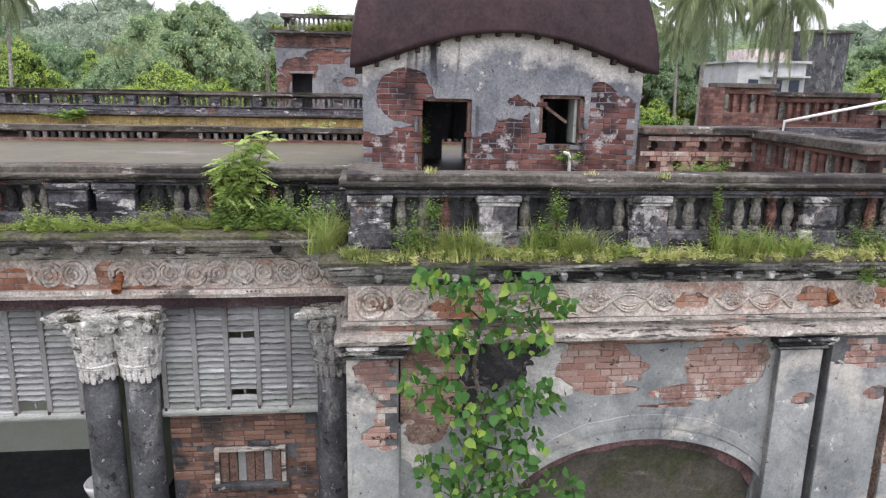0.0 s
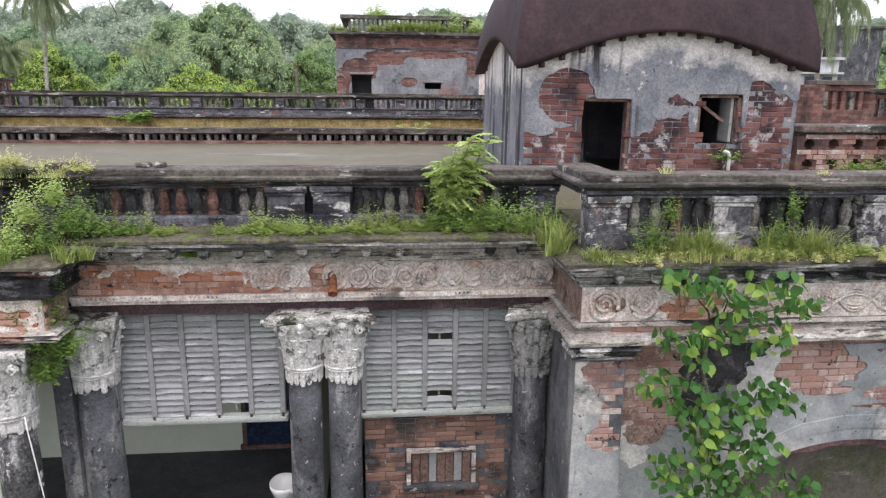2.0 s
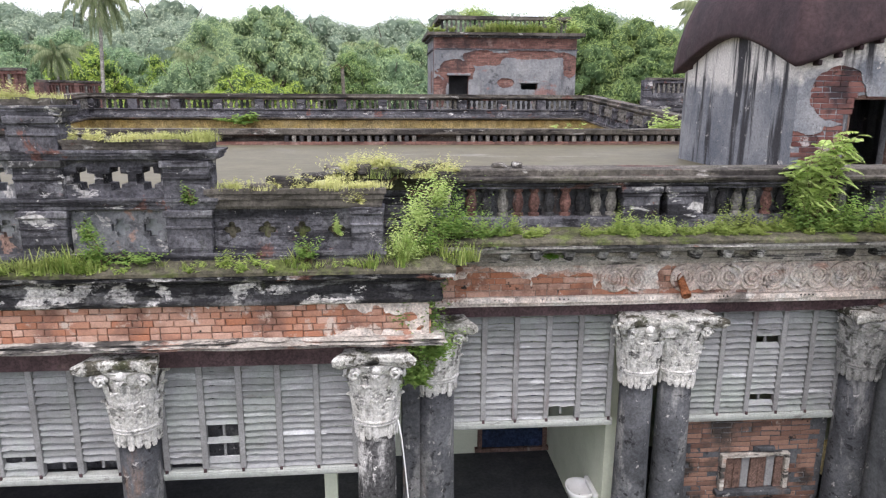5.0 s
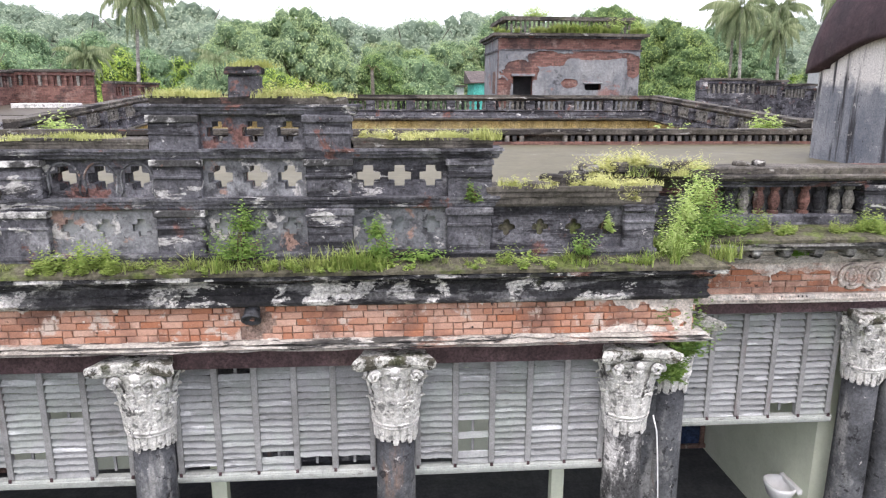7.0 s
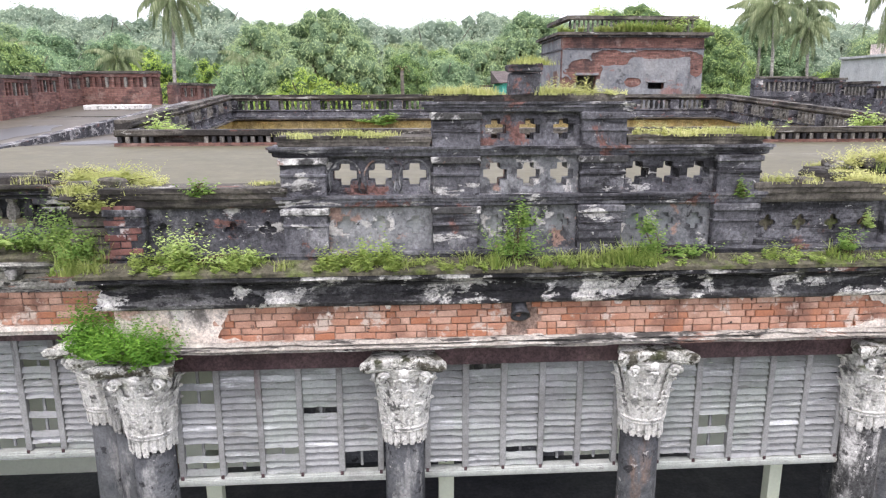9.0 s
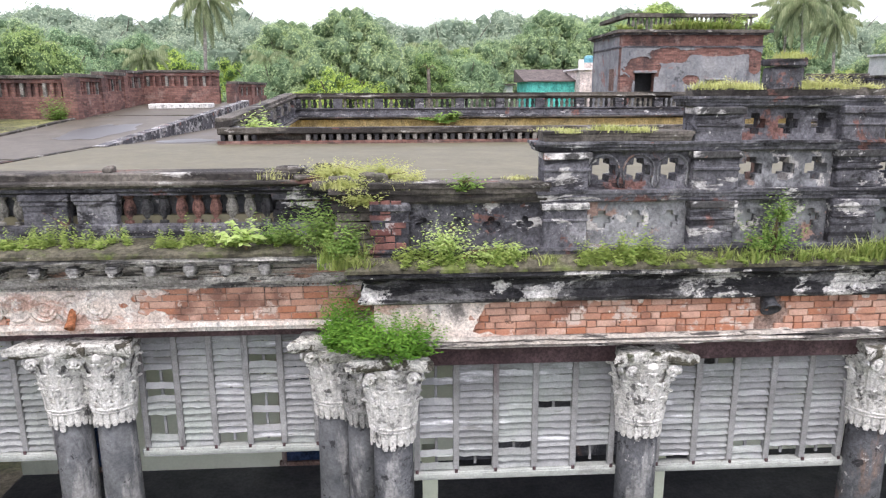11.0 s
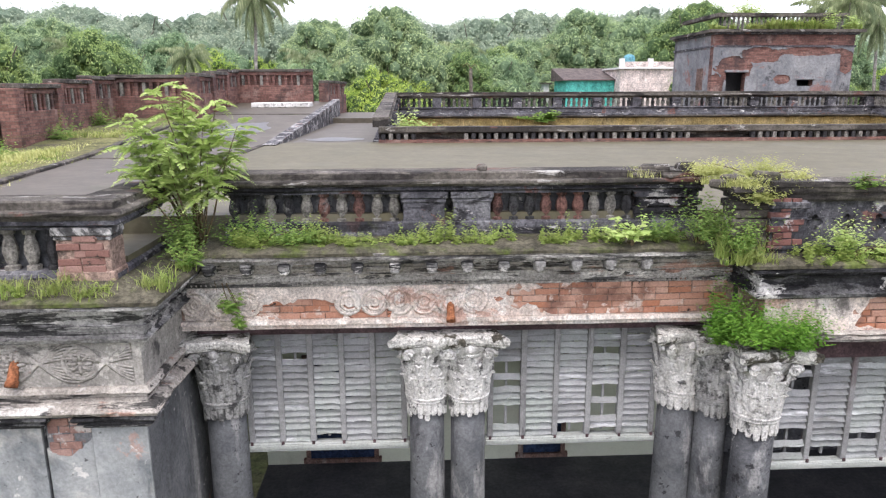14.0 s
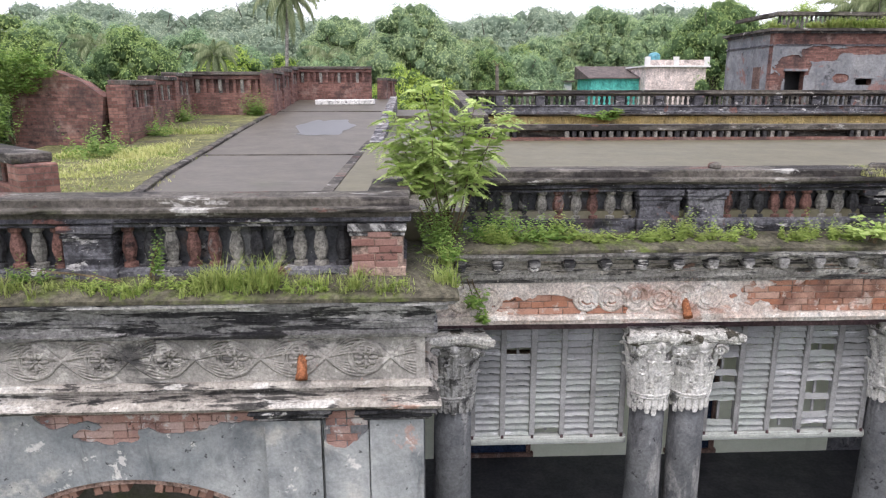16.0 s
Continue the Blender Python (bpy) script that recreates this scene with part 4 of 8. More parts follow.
M_CRUST = weathered("black_algae_crust", (0.022, 0.022, 0.024), (0.07, 0.07, 0.072), [((0.24, 0.24, 0.23), 6, 0.60, 0.64, S1, 0.8), ((0.16, 0.15, 0.14), 2.5, 0.55, 0.62, S1, 0.7)], grain=35, dist=0.012, speck=0.4)
crust(S["wall_pavilion_east"], -0.1, 1.0, 6.9, 7.74, R_Y + 0.10, [(0.45, 7.45, 0.36, 0.24), (0.25, 7.0, 0.16, 0.4), (0.75, 7.62, 0.2, 0.1)], 31.0, 0.030)
GONE_W = ragged([(-20.1, 7.40, 0.80, 0.17), (-20.5, 7.22, 0.28, 0.09), (-21.9, 7.3, 0.4, 0.1)], 6.0)
plaster_skin(S["wall_pavilion_west"], -23.4, -18.9, 5.6, 7.47, E_Y + 0.10, arch_gone(GONE_W, -20.38, 1.16, 6.14, 0.68), M_WALL)
GONE_FAR = ragged([(5.2, 7.5, 0.6, 0.30), (5.0, 6.4, 0.4, 0.5)], 5.0)
plaster_skin(S["pilaster_east_far"], 4.62, 6.8, 5.6, 7.74, R_Y + 0.02, GONE_FAR, M_WALL)
# raised plaster hood over the blocked arch
bm = bmesh.new()
rows = []
for i in range(41):
    a = math.pi * (0.10 + 0.80 * i / 40)
    c, d = math.cos(a), math.sin(a)
    wob = 0.02 * noise.noise(Vector((i * 0.4, 3, 1)))
    rows.append([bm.verts.new((2.02 + p * c, yy, 5.72 + q * d)) for p, q, yy in ((1.62 + wob, 1.18 + wob, R_Y + 0.085), (1.61 + wob, 1.17 + wob, R_Y + 0.070), (1.55, 1.09, R_Y + 0.066), (1.52, 1.03, R_Y + 0.070), (1.51, 1.02, R_Y + 0.085))])
for a, b in zip(rows, rows[1:]):
    for k in range(4):
        bm.faces.new((a[k], b[k], b[k + 1], a[k + 1]))
bmesh.ops.recalc_face_normals(bm, faces=bm.faces)
tagged(finish(bm, "arch_hood", M_WALL), "thin raised plaster hood over the blocked arch", "moulding", kind="structure")

# ---- balustrades ----


def baluster_mesh(name, h, r, material, sharp=False):
    bm = bmesh.new()
    prof = [(0.95, 0), (0.95, 0.10), (0.55, 0.13), (0.70, 0.20), (0.98, 0.42), (0.92, 0.58), (0.62, 0.78), (0.55, 0.84), (0.85, 0.88), (0.85, 1.0)]
    lathe(bm, [(r * a, h * b) for a, b in prof], (0, 0, 0), 8, math.pi / 8)
    ob = finish(bm, name, material)
    me = ob.data
    bpy.data.objects.remove(ob)
    return me


M_BALUSTER = [weathered("baluster_plaster_%s" % k, a, b, [(BLACK, 6, 0.52, 0.64, S1, 0.85), ((0.30, 0.30, 0.28), 5, 0.60, 0.68, S1, 0.7)], grain=40)
              for k, a, b in (("black", (0.03, 0.03, 0.033), (0.08, 0.08, 0.08)), ("brick", (0.255, 0.135, 0.11), (0.14, 0.08, 0.068)), ("grey", (0.20, 0.195, 0.175), (0.31, 0.295, 0.26)))]


def balustrade(name, label, x0, x1, y, z_base, z_foot, z_head, z_top, peds, pitch, skip=(), ret=None, mats=(5, 2, 3), seed=1, r=0.058, backed=True, limed=False, bare=None):
    """Plinth, pedestals, balusters, and a two-slab coping along x; the front face is at y."""
    rng = random.Random(seed)
    top = thing(name, label, "balustrade")
    path = [(x1, y), (x0, y)] if not ret else ret
    bm = bmesh.new()
    sweep(bm, path, [(-0.26, z_base - 0.08), (-0.26, z_foot - 0.03), (-0.03, z_foot - 0.03), (0.0, z_foot - 0.05), (0.0, z_base - 0.08)], 0.12, 0.012, True, seed)
    part("plinth", bm, M_PARAPET, top)
    bm = bmesh.new()
    sweep(bm, path, [(-0.28, z_head + 0.0), (-0.28, z_head + 0.07), (0.02, z_head + 0.07), (0.04, z_head + 0.04), (0.0, z_head + 0.02), (0.0, z_head)], 0.12, 0.010, True, seed + 5)
    part("rail", bm, M_PARAPET, top)
    bm = bmesh.new()
    s = z_top - 0.065
    sweep(bm, path, [(-0.30, z_head + 0.07), (-0.30, z_top), (0.015, z_top), (0.03, z_top - 0.012), (0.03, s), (0.095, s - 0.004), (0.105, s - 0.012), (0.105, s - 0.034), (0.07, s - 0.040), (0.065, s - 0.058), (0.03, s - 0.064), (0.03, z_head + 0.07)], 0.08, 0.012, True, seed + 9)
    part("coping", bm, M_COPING, top, "mossy grey stone coping")
    # Added dark sheet behind the balusters stands in for shade in the gaps.
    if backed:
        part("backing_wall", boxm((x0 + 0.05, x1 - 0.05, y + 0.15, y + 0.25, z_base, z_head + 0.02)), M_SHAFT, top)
    h = z_head - z_foot + 0.03
    meshes = [baluster_mesh("baluster", h, r, m) for m in M_BALUSTER]
    for a, b in peds:
        bm = bmesh.new()
        box(bm, a, b, y - 0.035, y + 0.22, z_base - 0.05, z_head + 0.01, 0.008)
        box(bm, a - 0.02, b + 0.02, y - 0.05, y + 0.2, z_base - 0.05, z_foot - 0.02, 0.008)
        pd = part("pedestal", bm, M_MORTAR if a == bare else M_PEDESTAL if limed else M_PARAPET, top)
        bm = bmesh.new()
        box(bm, a - 0.025, b + 0.025, y - 0.058, y + 0.2, z_head - 0.04, z_head + 0.02, 0.008, 0.003)
        box(bm, a - 0.012, b + 0.012, y - 0.046, y + 0.2, z_head - 0.075, z_head - 0.045, 0.006, 0.003)
        part("pedestal_head", bm, M_WHITEBAND if limed or a == bare else M_PARAPET, pd, "chipped white lime moulding" if limed or a == bare else "")
    spans, at = [], x0
    for a, b in sorted(peds):
        spans.append((at, a))
        at = b
    spans.append((at, x1))
    for a, b in spans:
        n = int((b - a) / pitch)
        for i in range(n):
            x = a + (i + 0.5) * (b - a) / n
            if any(u < x < v for u, v in skip):
                continue
            ob = new("baluster", rng.choices(meshes, mats)[0])
            ob.parent = top
            ob.location = (x, y + 0.09, z_foot - 0.03)
            ob.rotation_euler = (rng.uniform(-0.03, 0.03), rng.uniform(-0.03, 0.03), rng.uniform(0, 6))
    return top


balustrade("balustrade", "blackened plaster balustrade with mossy coping and pale pedestal heads", -0.93, 9.0, 5.52, 8.60, 8.80, 9.09, 9.30,
           [(-0.90, -0.55), (0.25, 0.60), (1.68, 2.02), (3.36, 3.70), (4.9, 5.25)], 0.165, ret=[(9.0, 5.52), (-0.90, 5.52), (-0.90, 6.5)], seed=2, limed=True, mats=(6, 1, 3))
balustrade("balustrade", "blackened plaster balustrade with some bare red brick balusters", -5.5, -0.9, 6.46, 8.64, 8.82, 9.06, 9.25,
           [(-3.82, -3.46), (-3.38, -3.02), (-1.32, -0.95)], 0.15, seed=3, mats=(6, 2, 2))
balustrade("balustrade", "blackened plaster balustrade with grey and red balusters", -17.6, -13.2, 6.56, 8.57, 8.76, 8.99, 9.19,
           [(-15.98, -15.60), (-15.52, -15.18)], 0.15, seed=4, mats=(3, 5, 4))
balustrade("balustrade", "mossy plaster balustrade with dark pedestals and a bare brick end pier", -27.0, -18.12, 5.46, 8.46, 8.62, 8.91, 9.13,
           [(-18.53, -18.14), (-20.66, -20.30), (-22.6, -22.2)], 0.15, bare=-18.53, ret=[(-18.12, 6.5), (-18.12, 5.46), (-27.0, 5.46)], seed=5, mats=(2, 3, 6))

# ---- stepped parapet over the middle ----
ped = thing("stepped_parapet", "tall stepped parapet of blackened plaster pierced with cross openings", "parapet")
PY = 5.88


def panel_row(x0, x1, z0, z1, n, r, lobes=False, cz=None, material=M_PARAPET):
    bm = bmesh.new()
    w = (x1 - x0) / n
    holed_panel(bm, x0, x1, z0, z1, PY + 0.05, PY + 0.24, [(x0 + (i + 0.5) * w, (z0 + z1) / 2 if cz is None else cz, cross_ring(r, 0.42, lobes)) for i in range(n)])
    part("pierced_panel", bm, material, ped, "patchy grey plaster panel" if material is M_PANEL else "")


def band(x0, x1, z0, z1, out, material=M_PARAPET, name="moulding", amp=0.014):
    bm = bmesh.new()
    h = z1 - z0
    sweep(bm, [(x1, PY + 0.3), (x1, PY), (x0, PY), (x0, PY + 0.3)], [(-0.28, z0), (-0.28, z1), (out, z1), (out, z1 - 0.24 * h), (out * 0.72, z1 - 0.27 * h), (out * 0.72, z1 - 0.52 * h), (out * 0.38, z1 - 0.56 * h), (out * 0.32, z0 + 0.14 * h), (0.0, z0)], 0.09, amp, True, x0)
    part(name, bm, material, ped)


def pier(x0, x1, z0, z1, out=0.03):
    bm = bmesh.new()
    box(bm, x0, x1, PY - out, PY + 0.27, z0, z1, 0.01, 0.006)
    p = part("pier", bm, M_PARAPET, ped)
    for k in range(2):
        bm = bmesh.new()
        box(bm, x0 - 0.015 + 0.008 * k, x1 + 0.015 - 0.008 * k, PY - out - 0.022 + 0.012 * k, PY + 0.2, z1 - 0.06 - 0.10 * k, z1 - 0.005 - 0.13 * k, 0.006, 0.004)
        white = k == 0 and ((x0 < -9.5 and x0 > -12) or (x0 > -9.2 and x0 < -9 and 9.1 < z1 < 9.5))
        part("pier_moulding", bm, M_WHITEBAND if white else M_PARAPET, p, "chipped white lime band" if white else "")


band(-12.87, -6.13, 8.50, 8.62, 0.05)
PIERS = [(-11.50, -11.14), (-10.28, -9.90), (-9.06, -8.69), (-7.90, -7.53)]
for a, b in PIERS:
    pier(a, b, 8.60, 8.99)
    pier(a, b, 9.08, 9.40)
for a, b in ((-11.14, -10.28), (-9.90, -9.06), (-8.69, -7.90)):
    panel_row(a, b, 8.60, 8.99, 3, 0.075, cz=8.83, material=M_PANEL)
    panel_row(a, b, 9.08, 9.40, 3, 0.098, material=M_PANEL if -9.95 < a < -9.0 else M_PARAPET)
    for i in range(3 if a < -11 else 0):
        xc = a + (i + 0.5) * (b - a) / 3
        bm = bmesh.new()
        tube(bm, [(xc + 0.128 * math.cos(q), PY + 0.045, 9.235 + 0.135 * math.sin(q)) for q in [math.pi * (1.18 - 1.36 * j / 12) for j in range(13)]], 0.009, 0.009, 5)
        for sg in (-1, 1):
            tube(bm, [(xc + sg * 0.125, PY + 0.045, 9.20), (xc + sg * 0.115, PY + 0.042, 9.13), (xc + sg * 0.135, PY + 0.045, 9.095)], 0.009, 0.006, 5)
        part("carved_arch", bm, M_PANEL, ped, "worn grey carved arch round the cross", True)
    part("niche_back", boxm((a, b, PY + 0.10, PY + 0.14, 8.66, 8.98)), M_WALL, ped, "grey plaster filling behind the blind crosses")
for a, b in ((-12.62, -11.50), (-7.53, -6.36)):
    panel_row(a, b, 8.60, 9.00, 4, 0.075, True)
    part("niche_back", boxm((a, b, PY + 0.09, PY + 0.13, 8.66, 8.98)), M_LEDGE if a > -9 else M_PARAPET, ped, "mossy filling behind the lobed crosses" if a > -9 else "")
band(-11.52, -7.51, 8.985, 9.085, 0.05)
band(-11.54, -7.49, 9.395, 9.48, 0.06)
band(-12.87, -11.5, 8.99, 9.16, 0.05, M_COPING, "coping")
band(-7.53, -6.13, 8.99, 9.16, 0.05, M_COPING, "coping")
pier(-12.90, -12.60, 8.60, 9.0)
pier(-6.38, -6.11, 8.60, 9.0)
band(-11.5, -10.30, 9.475, 9.56, 0.02, M_COPING, "coping", 0.02)
band(-8.67, -7.53, 9.475, 9.56, 0.02, M_COPING, "coping", 0.02)
for a, b in PIERS[1:3]:
    pier(a, b, 9.47, 9.75)
panel_row(-9.90, -9.06, 9.47, 9.75, 3, 0.085)
band(-10.32, -8.66, 9.745, 9.83, 0.05)
band(-10.25, -8.72, 9.825, 9.89, 0.0, M_COPING, "coping", 0.03)
bm = bmesh.new()
box(bm, -9.65, -9.41, PY + 0.02, PY + 0.24, 9.88, 10.06, 0.012, 0.012)
box(bm, -9.67, -9.39, PY, PY + 0.26, 10.06, 10.13, 0.015, 0.01)
part("finial", bm, M_PARAPET, ped, "square plastered finial block")

# ---- columns ----


def leaf_bm(w, h, curl):
    """A carved acanthus leaf standing on z = 0, its back on y = 0: a ribbed blade with notched lobes, its tip curling over to -y."""
    bm = bmesh.new()
    rows = []
    vs = [0.0, 0.20, 0.25, 0.44, 0.50, 0.66, 0.72, 0.82, 0.91, 1.0]
    wide = [0.80, 1.06, 0.72, 1.12, 0.74, 1.05, 0.66, 0.80, 0.52, 0.14]
    for v, k in zip(vs, wide):
        bent = max(0.0, v - 0.70) / 0.30 * 2.3
        y = -0.006 - curl * 0.45 * min(v, 0.7) ** 1.6 - curl * 0.55 * (1 - math.cos(bent))
        z = h * min(v, 0.70) + curl * 0.75 * math.sin(bent)
        row = []
        for u in (-1, -0.55, -0.14, 0.14, 0.55, 1):
            ridge = -0.012 if abs(u) == 0.14 else 0.006 if abs(u) == 0.55 else -0.004
            row.append(bm.verts.new((u * k * w * 0.5, y + ridge + 0.10 * w * u * u, z - 0.05 * h * abs(u))))
        rows.append(row)
    for a, b in zip(rows, rows[1:]):
        for i in range(5):
            bm.faces.new((a[i], a[i + 1], b[i + 1], b[i]))
    bmesh.ops.recalc_face_normals(bm, faces=bm.faces)
    bmesh.ops.solidify(bm, geom=list(bm.faces), thickness=0.012)
    return bm


def mesh_only(bm, name, material, smooth=False):
    ob = finish(bm, name, material, smooth=smooth)
    me = ob.data
    bpy.data.objects.remove(ob)
    return me




def spiral_bm(r, turns, tubeR, depth=0.0):
    bm = bmesh.new()
    pts = []
    for i in range(int(16 * turns) + 1):
        a = 2 * math.pi * i / 16
        q = r * (1 - 0.85 * i / (16 * turns))
        pts.append((q * math.cos(a), depth * i / (16 * turns), q * math.sin(a)))
    tube(bm, pts, tubeR, tubeR * 0.7, 6)
    return bm



CAPITAL_SETS = {}


def capital_set(material):
    """The carved pieces that capitals of one stucco share: lower and upper leaf, volute, rosette."""
    if material.name not in CAPITAL_SETS:
        knob = bmesh.new()
        lathe(knob, [(0.045, 0), (0.05, 0.015), (0.03, 0.03), (0.012, 0.045)], (0, 0, 0), 8)
        CAPITAL_SETS[material.name] = (mesh_only(leaf_bm(0.125, 0.24, 0.060), "leaf", material), mesh_only(leaf_bm(0.135, 0.40, 0.085), "leaf", material),
                                       mesh_only(spiral_bm(0.055, 1.7, 0.019, -0.02), "volute", material, True), mesh_only(knob, "rosette", material))
    return CAPITAL_SETS[material.name]


def column(x, y, r, z_cap0, z_top, label, shaft=M_SHAFT, stucco=M_CAPITAL):
    """A Corinthian column: z_cap0 is the foot of the white necking, z_top the top of the abacus."""
    top = thing("column", label, "column", "columns of the verandah")
    h = z_top - z_cap0
    bm = bmesh.new()
    lathe(bm, [(r * 1.25, 4.7), (r * 1.25, 4.85), (r * 1.06, 4.92), (r * 1.04, 5.6), (r, 6.3), (r * 0.97, z_cap0 + 0.1)], (x, y, 0), 28, 0, 0.02)
    part("shaft", bm, shaft, top, "blackened plaster shaft" if shaft is M_SHAFT else "streaked grey plaster shaft" if shaft is M_SHAFT_GREY else "flaking white and black plaster shaft", True)
    zc = z_cap0 + 0.24 * h
    bm = bmesh.new()
    prof = [(1.0, -0.19), (1.06, -0.18), (1.06, -0.08), (0.99, -0.07), (1.16, -0.06), (1.20, -0.045), (1.13, -0.03), (1.22, -0.02), (1.24, -0.005), (1.16, 0.01), (1.0, 0.02)] + [(1.08 + 0.05 * k / 22 + 0.42 * max(0, (k - 9) / 13) ** 1.8, 0.025 + 0.0275 * k) for k in range(23)]
    lathe(bm, [(r * a, zc + h * b) for a, b in prof], (x, y, 0), 48, 0, 0.0)
    for v in bm.verts:
        d = Vector((v.co.x - x, v.co.y - y, 0))
        if d.length < 0.01 or v.co.z < zc + 0.03 * h or v.co.z > zc + 0.62 * h:
            continue
        q = Vector((d.x * 26, d.y * 26, v.co.z * 30 + x * 3))
        v.co += d.normalized() * 0.020 * (0.6 * noise.noise(q) + 0.5 * noise.noise(q * 2.3) - 0.1)
    cap = part("capital", bm, stucco, top, "chipped whitewashed Corinthian capital" if stucco is M_CAPITAL else "grey weathered Corinthian capital")
    leaf1, leaf2, volute, knob = capital_set(stucco)
    n = 18
    for i in range(n):
        a = 2 * math.pi * i / n
        chip = noise.noise(Vector((x * 7, i * 1.7, 0)))
        if chip < -0.42:
            continue
        bm = bmesh.new()
        w = r * 0.150
        hh = 0.15 * h * (0.85 + 0.45 * chip)
        box(bm, -w, w, -0.020, 0.0, 0, 0.19 * h, 0.006)
        bmesh.ops.translate(bm, verts=bm.verts, vec=(0, 0, -0.02))
        box(bm, -w * 0.75, w * 0.75, -0.018, 0.0, -0.034, -0.02, 0.005)
        t = part("necking_tongue", bm, stucco, cap)
        t.matrix_local = Matrix.Translation((x, y, z_cap0 + 0.19 * h - hh)) @ Matrix.Rotation(a, 4, "Z") @ Matrix.Translation((0, -r * 1.03, 0))
    s = h / 0.80
    for row, me, zz, out, tilt, k in ((0, leaf1, zc + 0.015 * h, 1.09, 0.04, 1.0), (1, leaf1, zc + 0.17 * h, 1.12, 0.09, 1.05), (2, leaf2, zc + 0.22 * h, 1.10, 0.16, 0.86)):
        for i in range(10 - 2 * (row == 2)):
            if noise.noise(Vector((x * 3.3 + row, i * 2.1, 4))) < -0.45:
                continue
            a = 2 * math.pi * (i + 0.5 * (row % 2)) / (10 - 2 * (row == 2))
            ob = new("leaf", me)
            ob.parent = cap
            ob.matrix_local = Matrix.Translation((x, y, zz)) @ Matrix.Rotation(a, 4, "Z") @ Matrix.Translation((0, -r * out, 0)) @ Matrix.Rotation(tilt, 4, "X") @ Matrix.Diagonal((k * s * r / 0.18, k * s * 0.8, k * s, 1))
    for i in range(4):
        a = math.pi / 4 + i * math.pi / 2
        for sgn in (-1, 1):
            ob = new("volute", volute)
            ob.parent = cap
            ob.matrix_local = Matrix.Translation((x, y, zc + 0.545 * h)) @ Matrix.Rotation(a + sgn * 0.14, 4, "Z") @ Matrix.Translation((0, -r * 1.70, 0)) @ Matrix.Rotation(sgn * 0.9, 4, "Z")
        ob = new("rosette", knob)
        ob.parent = cap
        ob.matrix_local = Matrix.Translation((x, y, zc + 0.60 * h)) @ Matrix.Rotation(i * math.pi / 2, 4, "Z") @ Matrix.Translation((0, -r * 1.42, 0)) @ Matrix.Rotation(radians(90), 4, "X")
    bm = bmesh.new()
    half = 0.125 + r * 1.2
    ring = []
    for i in range(4):
        c, s = math.cos(i * math.pi / 2), math.sin(i * math.pi / 2)
        for f in (-1, -0.9, -0.5, 0, 0.5, 0.9):
            px, py = half * f, -half * (1 - 0.27 * (1 - f * f)) * (0.97 if abs(f) == 1 else 1)
            ring.append((px * c - py * s, px * s + py * c))
    z0 = zc + 0.625 * h
    rows = []
    for k, z in ((0.88, z0), (0.98, z0 + 0.025 * h), (0.98, z0 + 0.04 * h), (1.06, z0 + 0.055 * h), (1.08, z_top - 0.02 * h), (1.05, z_top)):
        rows.append([bm.verts.new((x + px * k + 0.022 * noise.noise(Vector((px * 30, py * 30, z * 9 + x))), y + py * k, z + 0.012 * noise.noise(Vector((px * 12 + x, py * 12, z))))) for px, py in ring])
    for a, b in zip(rows, rows[1:]):
        for i in range(24):
            bm.faces.new((a[i], a[(i + 1) % 24], b[(i + 1) % 24], b[i]))
    bm.faces.new(list(reversed(rows[0])))
    bm.faces.new(rows[-1])
    part("abacus", bm, M_ABACUS, cap, "chipped square top slab with mossy edge")
    return top


for x in (-3.53, -3.12):
    column(x, 6.50, 0.172, 7.04, 7.82, "twin Corinthian column with black shaft and whitewashed capital")
column(-1.12, 6.50, 0.185, 7.04, 7.82, "Corinthian column beside the pavilion wall, capital weathered grey", M_SHAFT, M_CAPITAL_GREY)
column(-5.62, 6.50, 0.200, 7.04, 7.82, "Corinthian column half hidden by creeper, black shaft")
for x in (-12.77, -10.54, -8.355):
    column(x, 6.02, 0.180, 6.83, 7.71, "free-standing Corinthian column with black shaft and bright white capital")
column(-6.20, 6.02, 0.180, 6.83, 7.71, "free-standing Corinthian column with flaking white and black shaft", M_SHAFT_PALE)
for x in (-15.78, -15.38):
    column(x, 6.50, 0.170, 6.87, 7.72, "twin Corinthian column with grey shaft and whitewashed capital", M_SHAFT_GREY)
column(-17.70, 6.50, 0.185, 6.89, 7.72, "Corinthian column beside the pavilion wall, grey shaft", M_SHAFT_GREY, M_CAPITAL_GREY)
column(-13.31, 6.50, 0.19, 6.89, 7.72, "Corinthian column with grey shaft at the corner", M_SHAFT_GREY)
column(-13.05, 6.30, 0.15, 6.89, 7.66, "slim engaged Corinthian column with grey shaft at the corner", M_SHAFT_GREY, M_CAPITAL_GREY)
wall("pier_corner_west", (-13.12, -12.93, 6.25, 6.85, 4.7, 7.8), M_RETURN, "streaked plaster pier behind the corner columns", "pier")
wall("pier_corner_east", (-5.95, -5.78, 6.3, 6.85, 4.7, 7.8), M_SHAFT, "dark plaster pier behind the corner columns", "pier")

# ---- louvred shutters ----
slat_meshes = {}


